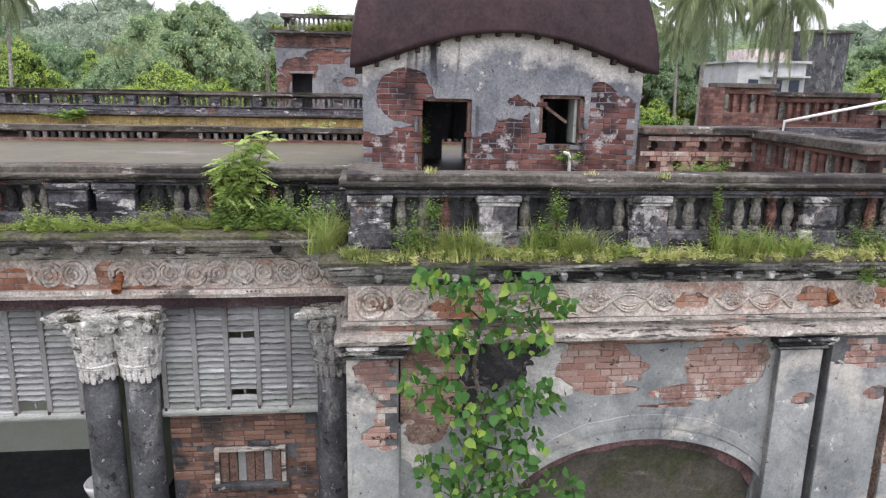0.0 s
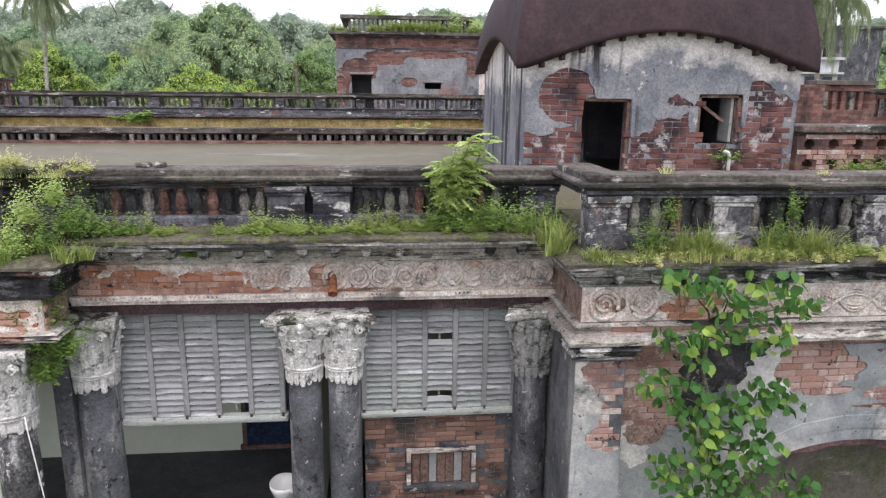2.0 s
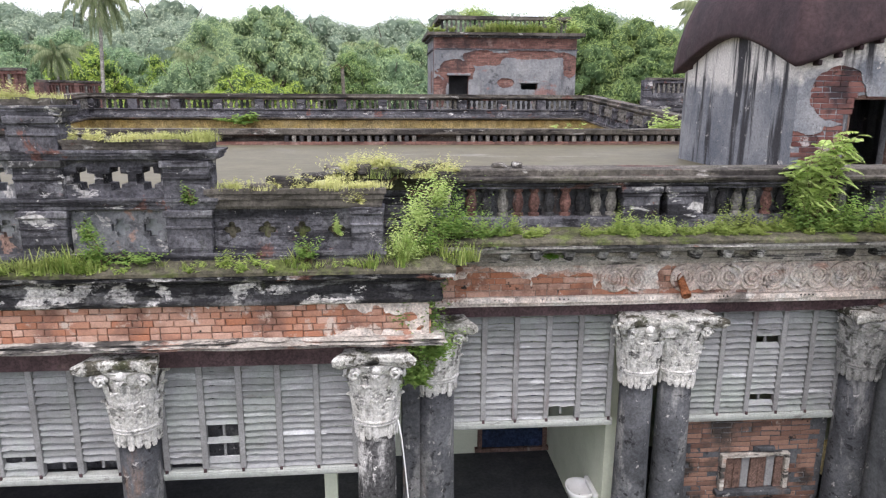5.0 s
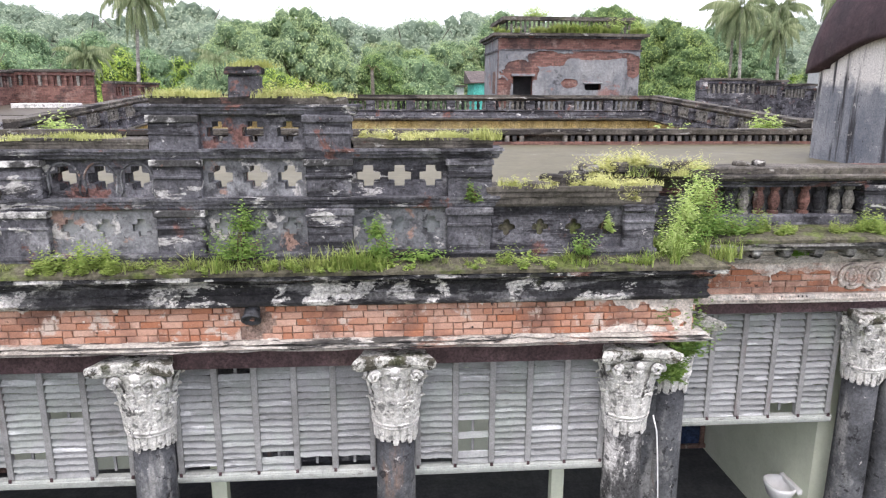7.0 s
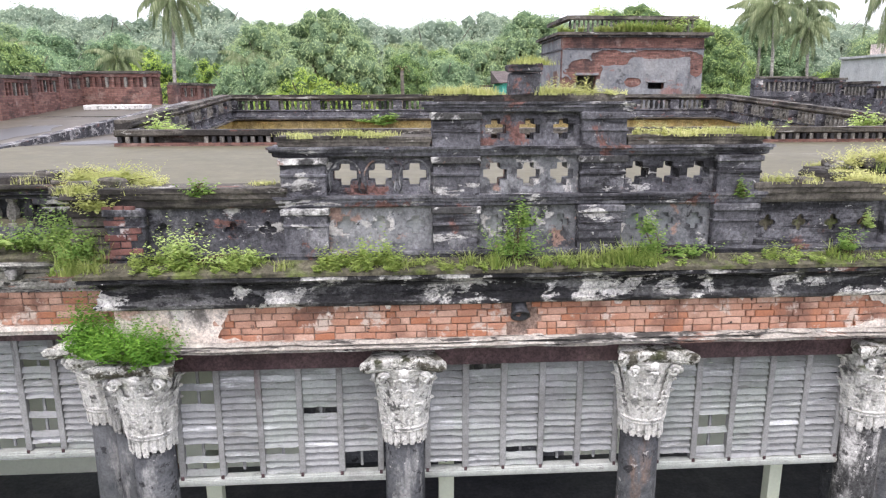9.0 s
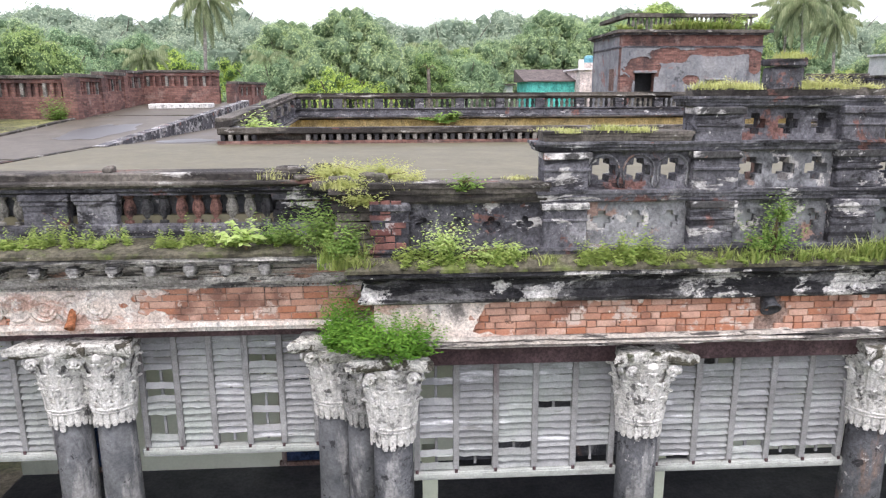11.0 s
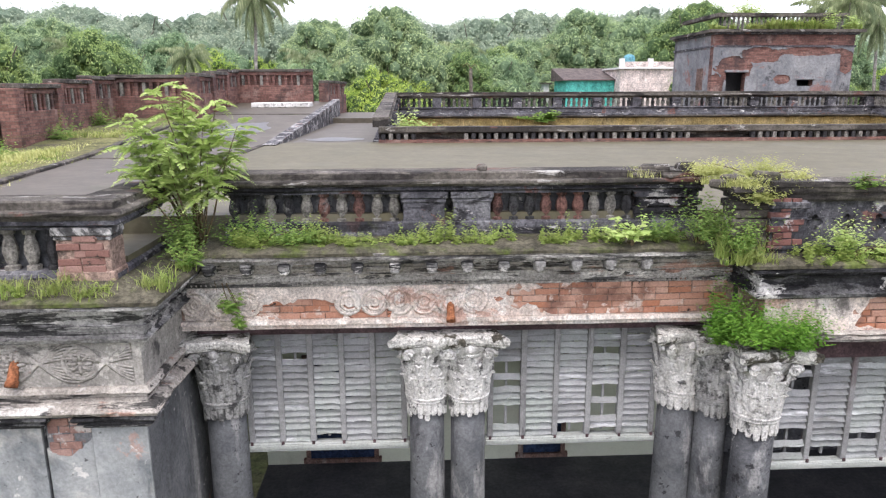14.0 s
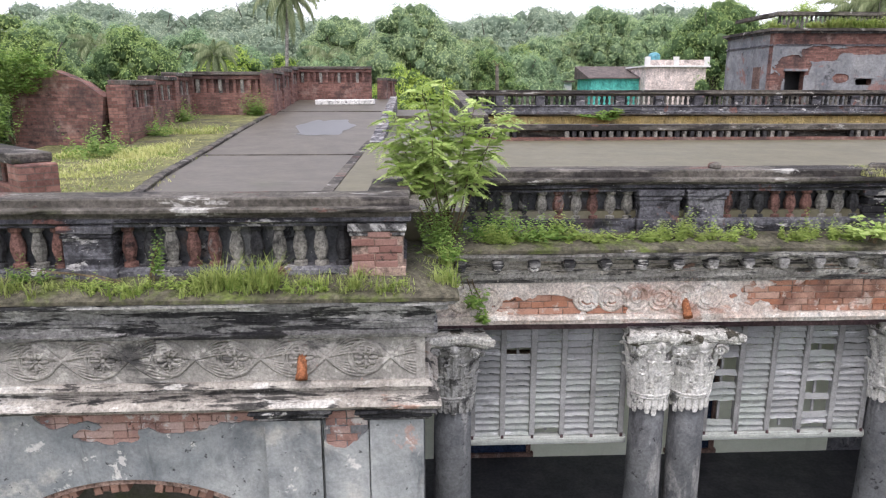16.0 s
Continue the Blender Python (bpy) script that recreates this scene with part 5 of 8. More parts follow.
def slat_mesh(w):
    key = round(w, 2)
    if key not in slat_meshes:
        out = []
        for k in range(7):
            bm = bmesh.new()
            n = 7
            rows = []
            for i in range(n + 1):
                px = -key / 2 + key * i / n
                bow = 0.013 * noise.noise(Vector((i * 0.62 + k * 9.3, key * 31, 0)))
                rows.append([bm.verts.new((px, py, pz + bow)) for py, pz in ((-0.027, -0.025), (0.010, 0.020), (0.014, 0.024), (0.018, 0.019), (-0.019, -0.031))])
            for a, b in zip(rows, rows[1:]):
                for j in range(5):
                    bm.faces.new((a[j], b[j], b[(j + 1) % 5], a[(j + 1) % 5]))
            bm.faces.new(rows[0])
            bm.faces.new(list(reversed(rows[-1])))
            bmesh.ops.recalc_face_normals(bm, faces=bm.faces)
            out.append(mesh_only(bm, "slat", M_SHUTTER))
        slat_meshes[key] = out
    return slat_meshes[key]


def shutter_bay(xs, y, z0, z1, gaps=(), label="weathered grey louvred timber shutter", worn=0.03, seed=0, rail_tilt=0.0):
    """Louvred leaves between the stile positions xs, over one bottom rail; gaps are (leaf, low, high) shares of the height left open."""
    rng = random.Random(seed)
    for i, (a, b) in enumerate(zip(xs, xs[1:])):
        leaf = thing("louvred_shutter", label, "shutter", "louvred shutters of the verandah")
        part("stile", boxm((a - 0.028, a + 0.028, y - 0.035, y + 0.03, z0, z1), 0.004, 0.003), M_MULLION, leaf)
        if i == len(xs) - 2:
            part("stile", boxm((b - 0.028, b + 0.028, y - 0.035, y + 0.03, z0, z1), 0.004, 0.003), M_MULLION, leaf)
        part("back_rod", boxm(((a + b) / 2 - 0.012, (a + b) / 2 + 0.012, y + 0.03, y + 0.05, z0 + 0.03, z1 - 0.03)), M_MULLION, leaf)
        w = b - a - 0.05
        n = round((z1 - z0) / 0.065)
        meshes = slat_mesh(w)
        for k in range(n):
            f = (k + 0.5) / n
            if any(g[0] == i and g[1] <= f <= g[2] for g in gaps) or rng.random() < worn * (0.3 if f > 0.3 else 2.2):
                continue
            ob = new("slat", rng.choice(meshes))
            ob.parent = leaf
            ob.location = ((a + b) / 2, y + rng.uniform(-0.004, 0.004), z0 + (z1 - z0) * f + rng.uniform(-0.004, 0.004))
            tilt = rng.uniform(-0.016, 0.016) * (1 if rng.random() > 0.12 else 3)
            ob.rotation_euler = (rng.uniform(-0.06, 0.10) + (0.25 if rng.random() < 0.07 else 0), tilt, 0)
    rail = thing("shutter_rail", "pale painted timber rail under the shutters", "rail")
    bm = bmesh.new()
    box(bm, xs[0] - 0.05, xs[-1] + 0.05, y - 0.05, y + 0.05, z0 - 0.085, z0 - 0.002, 0.008, 0.004)
    part("bottom_rail", bm, M_RAIL, rail)
    part("drip_batten", boxm((xs[0] - 0.04, xs[-1] + 0.04, y - 0.062, y - 0.048, z0 - 0.055, z0 - 0.02), 0.003, 0.002), M_RAIL, rail)
    for a in xs:
        part("peg", boxm((a - 0.014, a + 0.014, y - 0.058, y - 0.045, z0 - 0.015, z0 + 0.02), 0.003, 0.002), M_BEAM, rail)
        part("hinge", boxm((a - 0.03, a + 0.03, y - 0.052, y - 0.03, z1 - 0.045, z1 + 0.0), 0.004, 0.003), M_BEAM, rail, "dark iron hinge")


def even(a, b, n):
    return [a + (b - a) * i / n for i in range(n + 1)]


shutter_bay(even(-5.44, -3.78, 5), 6.62, 6.61, 7.80, [(3, 0.02, 0.09)], seed=1, worn=0.004)
shutter_bay(even(-2.92, -1.28, 5), 6.62, 6.61, 7.80, [(2, 0.66, 0.70), (2, 0.10, 0.14)], seed=2, worn=0.0)
shutter_bay(even(-8.15, -6.40, 5), 6.10, 6.48, 7.58, [(0, 0.0, 0.06), (1, 0.3, 0.4), (1, 0.13, 0.22)], worn=0.05, seed=3)
shutter_bay(even(-10.33, -8.57, 5), 6.10, 6.48, 7.58, [(2, 0.12, 0.17), (3, 0.0, 0.1), (4, 0.0, 0.1), (0, 0.0, 0.04)], worn=0.05, seed=4)
shutter_bay(even(-12.56, -10.76, 5), 6.10, 6.48, 7.58, [(0, 0.84, 1.0), (0, 0.66, 0.74), (0, 0.2, 0.28), (0, 0.05, 0.14), (1, 0.0, 0.1), (4, 0.0, 0.16)], worn=0.05, seed=5)
shutter_bay(even(-15.15, -13.52, 5), 6.62, 6.52, 7.72, [(0, 0.58, 0.68), (0, 0.42, 0.5), (0, 0.1, 0.3), (3, 0.70, 0.76), (3, 0.36, 0.44), (3, 0.18, 0.26), (2, 0.0, 0.05)], seed=6)
shutter_bay(even(-17.50, -16.0, 5), 6.62, 6.52, 7.72, [(2, 0.02, 0.08), (1, 0.7, 0.76)], seed=7)

# ---- roofs and walls behind ----
cp = thing("courtyard_parapet", "low mossy parapet with a row of small openings", "parapet")
bm = bmesh.new()
sweep(bm, [(4.0, 15.5), (-16.6, 15.5)], [(-0.35, ROOF - 0.1), (-0.35, 9.14), (0.06, 9.14), (0.06, 9.03), (0.0, 9.0), (-0.2, 8.99), (-0.2, ROOF - 0.1)], 0.3, 0.012)
part("coping", bm, M_COPING, cp)
for i in range(110):
    x = -16.5 + i * 0.165
    if noise.noise(Vector((x * 0.5, 3.3, 0))) > -0.25:
        part("small_post", boxm((x - 0.045, x + 0.045, 15.47, 15.6, 8.86, 9.0), 0.01), M_BALUSTER[i % 2 * 2], cp)
boxed("sill", (-16.6, 4.0, 15.42, 15.75, ROOF - 0.1, 8.865), M_REDWALL, cp)

cb = thing("courtyard_balustrade", "long black-stained balustrade beyond the courtyard", "balustrade")
CB_PATH = [(1.25, 15.9), (1.25, 25.5), (-16.45, 25.5), (-16.45, 15.9)]
CB_PATH = list(reversed(CB_PATH))
for nm, prof, m in (("base", [(-0.3, 9.03), (-0.3, 9.33), (0.0, 9.33), (0.05, 9.30), (0.0, 9.26), (0.03, 9.10), (0.12, 9.08), (0.12, 9.03)], M_PARAPET),
                    ("coping", [(-0.3, 9.64), (-0.3, 9.86), (0.06, 9.86), (0.06, 9.78), (0.10, 9.76), (0.10, 9.72), (0.0, 9.68), (0.0, 9.64)], M_COPING),
                    ("cornice", [(-0.3, 8.93), (-0.3, 9.03), (0.22, 9.03), (0.22, 8.99), (0.1, 8.97), (0.05, 8.93)], M_COPING),
                    ("wall", [(-0.3, 0.0), (-0.3, 8.94), (0.0, 8.94), (0.0, 0.0)], M_YELLOW)):
    bm = bmesh.new()
    path = CB_PATH
    inv = [(-d, z) for d, z in prof]
    sweep(bm, path, inv, 0.35, 0.012 if nm != "wall" else 0.0)
    for v in bm.verts:
        if v.co.y < 25.1 and v.co.z > 5:
            v.co.z -= 0.057 * (25.1 - v.co.y)
    part(nm, bm, m, cb)
CBB = [baluster_mesh("baluster", 0.32, 0.07, m) for m in M_BALUSTER]
rng = random.Random(8)
for i in range(13):
    x = -16.4 + i * 1.46
    part("pedestal", boxm((x - 0.16, x + 0.16, 25.44, 25.75, 9.3, 9.66), 0.01), M_PARAPET, cb)
    if i < 12:
        for j in range(6):
            ob = new("baluster", rng.choices(CBB, (2, 0, 5))[0])
            ob.parent = cb
            ob.location = (x + 0.16 + (j + 0.5) * 1.14 / 6, 25.62, 9.33)
for xs in (1.25, -16.45):
    for i in range(48):
        if i % 7 == 0:
            fall = 0.057 * (25.1 - 16.15 - i * 0.195)
            part("pedestal", boxm((xs - 0.15, xs + 0.15, 16.0 + i * 0.195, 16.3 + i * 0.195, 9.3 - fall, 9.66 - fall), 0.01), M_PARAPET, cb)
        else:
            ob = new("baluster", CBB[2])
            ob.parent = cb
            ob.location = (xs, 16.15 + i * 0.195, 9.33 - 0.057 * max(0, 25.1 - 16.15 - i * 0.195))
wall("roof_beyond", (-19.2, 4.5, 25.8, 33, 8.7, 8.95), M_DECK, "wet dark roof beyond the courtyard", "roof")
wall("roof_east", (1.55, 9.5, 15.75, 25.8, 8.7, 8.9), M_DECK, "wet dark roof east of the courtyard", "roof")
wall("roof_east_far", (4.5, 9.5, 25.8, 33, 8.7, 8.97), M_DECK, "wet dark roof at the east end", "roof")
wall("roof_west", (-19.0, -16.75, 15.75, 25.8, 8.5, 8.78), M_DECK, "wet dark roof west of the courtyard", "roof")
wall("courtyard_floor", (-16.5, 1.3, 15.7, 25.5, 0.0, 0.12), M_DECK, "wet courtyard floor", "floor")
wall("wall_courtyard_near", (-19, 9, 15.4, 15.7, 0.0, 8.52), M_YELLOW, "ochre courtyard wall")

# raised west deck that climbs towards the back
bm = bmesh.new()
prof = [(5.9, 8.62), (14.0, 8.66), (28.6, 9.52)]
for x in (-25.8, -19.0):
    for y, z in prof:
        bm.verts.new((x, y, z))
    for y, z in reversed(prof):
        bm.verts.new((x, y, 8.1))
bm.verts.ensure_lookup_table()
for i in range(6):
    j = (i + 1) % 6
    bm.faces.new((bm.verts[i], bm.verts[j], bm.verts[6 + j], bm.verts[6 + i]))
bm.faces.new(bm.verts[:6])
bm.faces.new(list(reversed(bm.verts[6:12])))
bmesh.ops.recalc_face_normals(bm, faces=bm.faces)
tagged(finish(bm, "deck_west", M_DECK), "wet dark roof deck climbing gently to a brick parapet", "roof", kind="structure")

bm = bmesh.new()
for x in (-18.99, -18.72):
    bm.faces.new([bm.verts.new((x, y, z)) for y, z in ((15.72, 8.5), (28.6, 8.5), (28.6, 9.60), (14.9, 8.82))])
bm.verts.ensure_lookup_table()
for i in range(4):
    bm.faces.new((bm.verts[i], bm.verts[(i + 1) % 4], bm.verts[4 + (i + 1) % 4], bm.verts[4 + i]))
bmesh.ops.recalc_face_normals(bm, faces=bm.faces)
tagged(finish(bm, "deck_side_wall", M_PEDESTAL), "patchy white and black plaster side of the raised deck", "wall", kind="structure")


def brick_parapet(name, path, z0, z1, label, mat2=M_REDWALL, pitch=0.22):
    """Red brick parapet with coping, slots cut as little posts between a base and a head; z pairs run along the path."""
    top = thing(name, label, "parapet")
    for i in range(len(path) - 1):
        a, b = Vector(path[i]), Vector(path[i + 1])
        d = b - a
        ang = math.atan2(d.y, d.x)
        n = max(1, round(d.length / 2.2))
        for k in range(n):
            f0, f1 = k / n, (k + 1) / n
            p, q = a.lerp(b, f0), a.lerp(b, f1)
            zb = z0[i] + (z0[i + 1] - z0[i]) * (f0 + f1) / 2
            zt = z1[i] + (z1[i + 1] - z1[i]) * (f0 + f1) / 2
            ln, m = (q - p).length, Matrix.Translation((p.x, p.y, 0)) @ Matrix.Rotation(ang, 4, "Z")
            h = zt - zb

            def put(nm, dims, mt):
                ob = part(nm, boxm(dims, 0.012, 0.008), mt, top)
                ob.matrix_local = m

            put("base", (0, ln, -0.14, 0.14, zb - 0.3, zb + 0.52 * h), mat2)
            put("head", (0, ln, -0.13, 0.13, zb + 0.84 * h, zt - 0.07), mat2)
            put("coping", (-0.02, ln + 0.02, -0.2, 0.2, zt - 0.07, zt + 0.03), M_COPING)
            put("pier", (-0.2, 0.2, -0.19, 0.19, zb - 0.3, zt - 0.07), mat2)
            put("back", (0.2, ln, 0.0, 0.03, zb + 0.5 * h, zb + 0.86 * h), mat2)
            c = int((ln - 0.4) / pitch)
            for j in range(c):
                x = 0.2 + (j + 0.5) * (ln - 0.4) / c
                put("post", (x - 0.05, x + 0.05, -0.10, 0.10, zb + 0.5 * h, zb + 0.86 * h), M_REDWALL if mat2 is M_REDWALL and j % 3 else M_BALUSTER[2])
    return top


brick_parapet("brick_parapet", [(-24.3, 15.5), (-24.9, 22.0), (-22.5, 22.0), (-22.7, 28.1), (-19.7, 28.1)], [8.85, 9.15, 9.15, 9.5, 9.5], [10.0, 10.38, 10.38, 10.72, 10.72], "weathered red brick parapet with slotted openings and grey coping")
brick_parapet("brick_parapet", [(-19.3, 28.4), (-19.0, 33.0)], [9.2, 9.2], [10.3, 10.3], "short red brick parapet with dark coping")


def deck_z(y):
    return 8.62 + 0.005 * min(y - 5.9, 8.1) + 0.0589 * max(0.0, y - 14.0)


CURB = [(-21.15, 6.2), (-21.45, 8.6), (-21.82, 10.7), (-22.25, 14.0), (-22.42, 18.0), (-22.5, 21.8)]
bm = bmesh.new()
sweep(bm, CURB, [(-0.09, -0.1), (-0.09, 0.045), (-0.03, 0.06), (0.05, 0.05), (0.09, 0.02), (0.09, -0.1)], 0.16, 0.02, True, 4.0)
for v in bm.verts:
    v.co.z += deck_z(v.co.y)
tagged(finish(bm, "deck_curb", M_COPING), "low cracked curb along the wet deck", "curb", kind="structure")


def curb_x(y):
    for (a, b), (c, d) in zip(CURB, CURB[1:]):
        if b <= y <= d:
            return a + (c - a) * (y - b) / (d - b)
    return CURB[-1][0]


M_TURF = weathered("mossy_roof_turf", (0.115, 0.120, 0.048), (0.20, 0.195, 0.085), [((0.085, 0.075, 0.055), 0.8, 0.52, 0.62, S1, 0.8), ((0.26, 0.27, 0.10), 1.7, 0.55, 0.66, S1, 0.7), ((0.09, 0.13, 0.03), 1.1, 0.58, 0.68, S1, 0.7)], grain=14, dist=0.03, speck=0.5)
verts, faces = [], []
for i in range(65):
    y = 6.1 + 15.7 * i / 64
    for k in range(17):
        x = -25.75 + (curb_x(y) - 0.06 + 25.75) * k / 16
        verts.append((x, y, deck_z(y) + 0.012 + 0.03 * abs(noise.noise(Vector((x * 1.7, y * 1.7, 3)))) * (k < 16)))
for i in range(64):
    for k in range(16):
        q = i * 17 + k
        faces.append((q, q + 1, q + 18, q + 17))
me = bpy.data.meshes.new("turf")
me.from_pydata(verts, [], faces)
me.materials.append(M_TURF)
tagged(new("turf", me), "thin mossy turf on the side of the wet deck", "turf", kind="structure")
bm = bmesh.new()
pts = [(-26.4, 8.4), (-24.7, 8.4), (-24.5, 9.75), (-24.9, 10.05), (-25.5, 10.3), (-26.4, 10.2)]
for y in (15.2, 15.6):
    bm.faces.new([bm.verts.new((x, y, z)) for x, z in pts])
bm.verts.ensure_lookup_table()
for i in range(6):
    bm.faces.new((bm.verts[i], bm.verts[(i + 1) % 6], bm.verts[6 + (i + 1) % 6], bm.verts[6 + i]))
bmesh.ops.recalc_face_normals(bm, faces=bm.faces)
tagged(finish(bm, "broken_brick_wall", M_REDWALL), "broken sloping red brick wall overgrown with creeper", "wall")
brick_parapet("brick_parapet", [(-22.2, 8.0), (-24.3, 10.1)], [8.5, 8.5], [9.2, 9.2], "low red brick balustrade with square posts", pitch=0.2)

# ---- stair house with a curved hut roof ----
SX0, SX1, SY0, SY1 = -0.80, 2.97, 8.72, 12.15
EAVE, CROWN = 10.36, 10.84


def eave(f):
    """Height of the arched eave at share f of a side."""
    return EAVE + (CROWN - EAVE) * max(0.0, math.sin(math.pi * f)) ** 1.1


sh = thing("stair_house", "square stair house of peeling plaster under a curved maroon roof", "building")


def sh_wall(p, q, openings, f0=0.0, f1=1.0):
    bm = bmesh.new()
    ln = (Vector(q) - Vector(p)).length
    sheet_wall(bm, p, q, 8.4, lambda u: eave(f0 + (f1 - f0) * u / ln) - 0.02, openings, 0.3)
    part("wall", bm, M_SHWALL, sh)


IN = 0.302
sh_wall((SX0, SY0), (SX1, SY0), [(0.73, 1.44, 8.6, lambda u: 9.90 + 0.06 * math.sin(math.pi * (u - 0.73) / 0.71)), (2.37, 2.98, 9.32, lambda u: 9.97 + 0.05 * math.sin(math.pi * (u - 2.37) / 0.61))])
sh_wall((SX0, SY1 - IN), (SX0, SY0 + IN), [], 0.09, 0.91)
sh_wall((SX1, SY0 + IN), (SX1, SY1 - IN), [], 0.09, 0.91)
sh_wall((SX1, SY1), (SX0, SY1), [(1.98, 2.38, 8.6, 9.18)])
bm = bmesh.new()
n = 20
cx, cy = (SX0 + SX1) / 2, (SY0 + SY1) / 2
rings = []
edge = []
for i in range(4 * n):
    s, f = divmod(i, n)
    f /= n
    o = 0.16
    a = [(SX0 - o, SY0 - o), (SX1 + o, SY0 - o), (SX1 + o, SY1 + o), (SX0 - o, SY1 + o)]
    p, q = Vector(a[s]), Vector(a[(s + 1) % 4])
    e = p.lerp(q, f)
    edge.append((e.x, e.y, eave(f) - 0.02))
for k in range(11):
    f = k / 10
    shrink = math.cos(f * math.pi / 2) ** 0.55
    rise = math.sin(f * math.pi / 2) ** 1.25
    rings.append([bm.verts.new((cx + (x - cx) * (0.12 + 0.88 * shrink), cy + (y - cy) * (0.02 + 0.98 * shrink), z + (12.35 - z) * rise + 0.02 * noise.noise(Vector((x * 2, y * 2, z + k))))) for x, y, z in edge])
under = [bm.verts.new((x, y, z - 0.06)) for x, y, z in edge]
inner = [bm.verts.new((cx + (x - cx) * 0.86, cy + (y - cy) * 0.86, z - 0.03)) for x, y, z in edge]
rings = [inner, under] + rings
for a, b in zip(rings, rings[1:]):
    for i in range(4 * n):
        bm.faces.new((a[i], a[(i + 1) % (4 * n)], b[(i + 1) % (4 * n)], b[i]))
bm.faces.new(rings[-1])
bmesh.ops.recalc_face_normals(bm, faces=bm.faces)
part("roof", bm, M_VAULT, sh, "curved hut-shaped roof washed dark maroon", True)
for i in range(14):
    f = (i + 0.7) / 14.4
    x = SX0 + (SX1 - SX0) * f
    part("eave_peg", boxm((x - 0.03, x + 0.03, SY0 - 0.13, SY0 + 0.02, eave(f) - 0.12, eave(f) - 0.05), 0.01), M_VAULT, sh)
for nm, a, b, z0, z1, arch in (("door_frame", -0.07, 0.64, 8.6, 9.94, 0.05), ("window_frame", 1.57, 2.18, 9.32, 10.0, 0.04)):
    for d in ((a, a + 0.05, z0, z1), (b - 0.05, b, z0, z1), (a, b, z1 - 0.06, z1)):
        part(nm, boxm((d[0], d[1], SY0 + 0.02, SY0 + 0.12, d[2], d[3]), 0.005), M_DOORWOOD, sh)
part("window_brace", boxm((1.60, 2.0, SY0 + 0.05, SY0 + 0.08, 9.72, 9.76)), M_DOORWOOD, sh).matrix_local = Matrix.Translation((1.8, 0, 9.74)) @ Matrix.Rotation(0.6, 4, "Y") @ Matrix.Translation((-1.8, 0, -9.74))
part("window_leaf", boxm((2.08, 2.12, SY0 + 0.1, SY0 + 0.4, 9.35, 9.95)), M_RAIL, sh, "half-open grey window leaf")
wall("floor_stair_house", (SX0 + 0.3, SX1 - 0.3, SY0 + 0.05, SY1, 8.4, 8.82), M_DECK, "damp cement floor of the stair house", "floor")

# roof-house block beyond the courtyard
blk = thing("roof_house", "flat-roofed roof house of brick and grey plaster with grassy parapet", "building")
M_BLK = weathered("peeling_grey_plaster", (0.17, 0.18, 0.195), (0.29, 0.295, 0.295), [((0.27, 0.125, 0.10), 1.1, 0.58, 0.62, (0.5, 1, 1), 0.7), (BLACK, 2.5, 0.58, 0.68, S1, 0.7), ((0.08, 0.08, 0.09), 1.2, 0.55, 0.66, SV, 0.75)], grain=12, speck=0.25)
bm = bmesh.new()
sheet_wall(bm, (-4.2, 27.2), (1.36, 27.2), 8.9, lambda u: 12.0, [(0.58, 1.34, 8.9, 10.56), (3.41, 4.06, 10.05, 10.3)], 0.3)
front = part("wall", bm, M_REDWALL, blk)
GONE_H = ragged([(-3.35, 10.75, 0.75, 0.45), (-2.3, 11.2, 0.9, 0.30), (-0.3, 11.35, 1.5, 0.16), (1.1, 11.0, 0.3, 0.5), (-4.0, 10.0, 0.3, 0.6), (-1.4, 10.3, 0.3, 0.2)], 21.0, 0.6)
plaster_skin(front, -4.2, 1.36, 8.9, 11.56, 27.2, lambda x, z: max(GONE_H(x, z), 8 * min(0.38 - abs(x + 3.24), 10.56 - z), 8 * min(0.325 - abs(x + 0.465), 10.3 - z, z - 10.05)), M_BLK, 0.03, 0.07)
for dd in ((-4.2, -3.9, 27.5, 31.2, 8.9, 12.0), (1.06, 1.36, 27.5, 31.2, 8.9, 12.0), (-3.9, 1.06, 30.9, 31.2, 8.9, 12.0)):
    part("wall", boxm(dd), M_BLK, blk)
part("roof_slab", boxm((-3.9, 1.06, 27.5, 30.9, 11.8, 11.98)), M_COPING, blk)
for z0, z1, o, m in ((11.52, 11.58, 0.05, M_PARAPET), (11.98, 12.05, 0.12, M_PARAPET), (12.05, 12.16, 0.26, M_COPING)):
    bm = bmesh.new()
    sweep(bm, [(1.36, 31.2), (1.36, 27.2), (-4.2, 27.2), (-4.2, 31.2)], [(-0.3, z0), (-0.3, z1), (o, z1), (o, z0)], 0.4, 0.015)
    part("cornice", bm, m, blk)
bm = bmesh.new()
sweep(bm, [(1.1, 31.0), (1.1, 27.5), (-3.95, 27.5), (-3.95, 31.0)], [(-0.2, 12.66), (-0.2, 12.8), (0.08, 12.8), (0.08, 12.66)], 0.4, 0.015)
part("parapet_coping", bm, M_COPING, blk)
for i in range(28):
    x = -3.85 + i * 0.18
    ob = new("baluster", CBB[2 if i % 7 else 0])
    ob.parent = blk
    ob.location, ob.scale = (x, 27.6, 12.12), (0.9, 0.9, 1.75)
# Added dark sheet stands in for the shaded room behind the openings.
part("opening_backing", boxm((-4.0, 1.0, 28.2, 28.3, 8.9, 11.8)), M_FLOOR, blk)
part("window_hood", boxm((-3.70, -2.78, 27.08, 27.2, 10.56, 10.66), 0.02), M_BLK, blk)
part("window_hood", boxm((-0.85, -0.08, 27.1, 27.2, 10.28, 10.36), 0.02), M_BLK, blk)
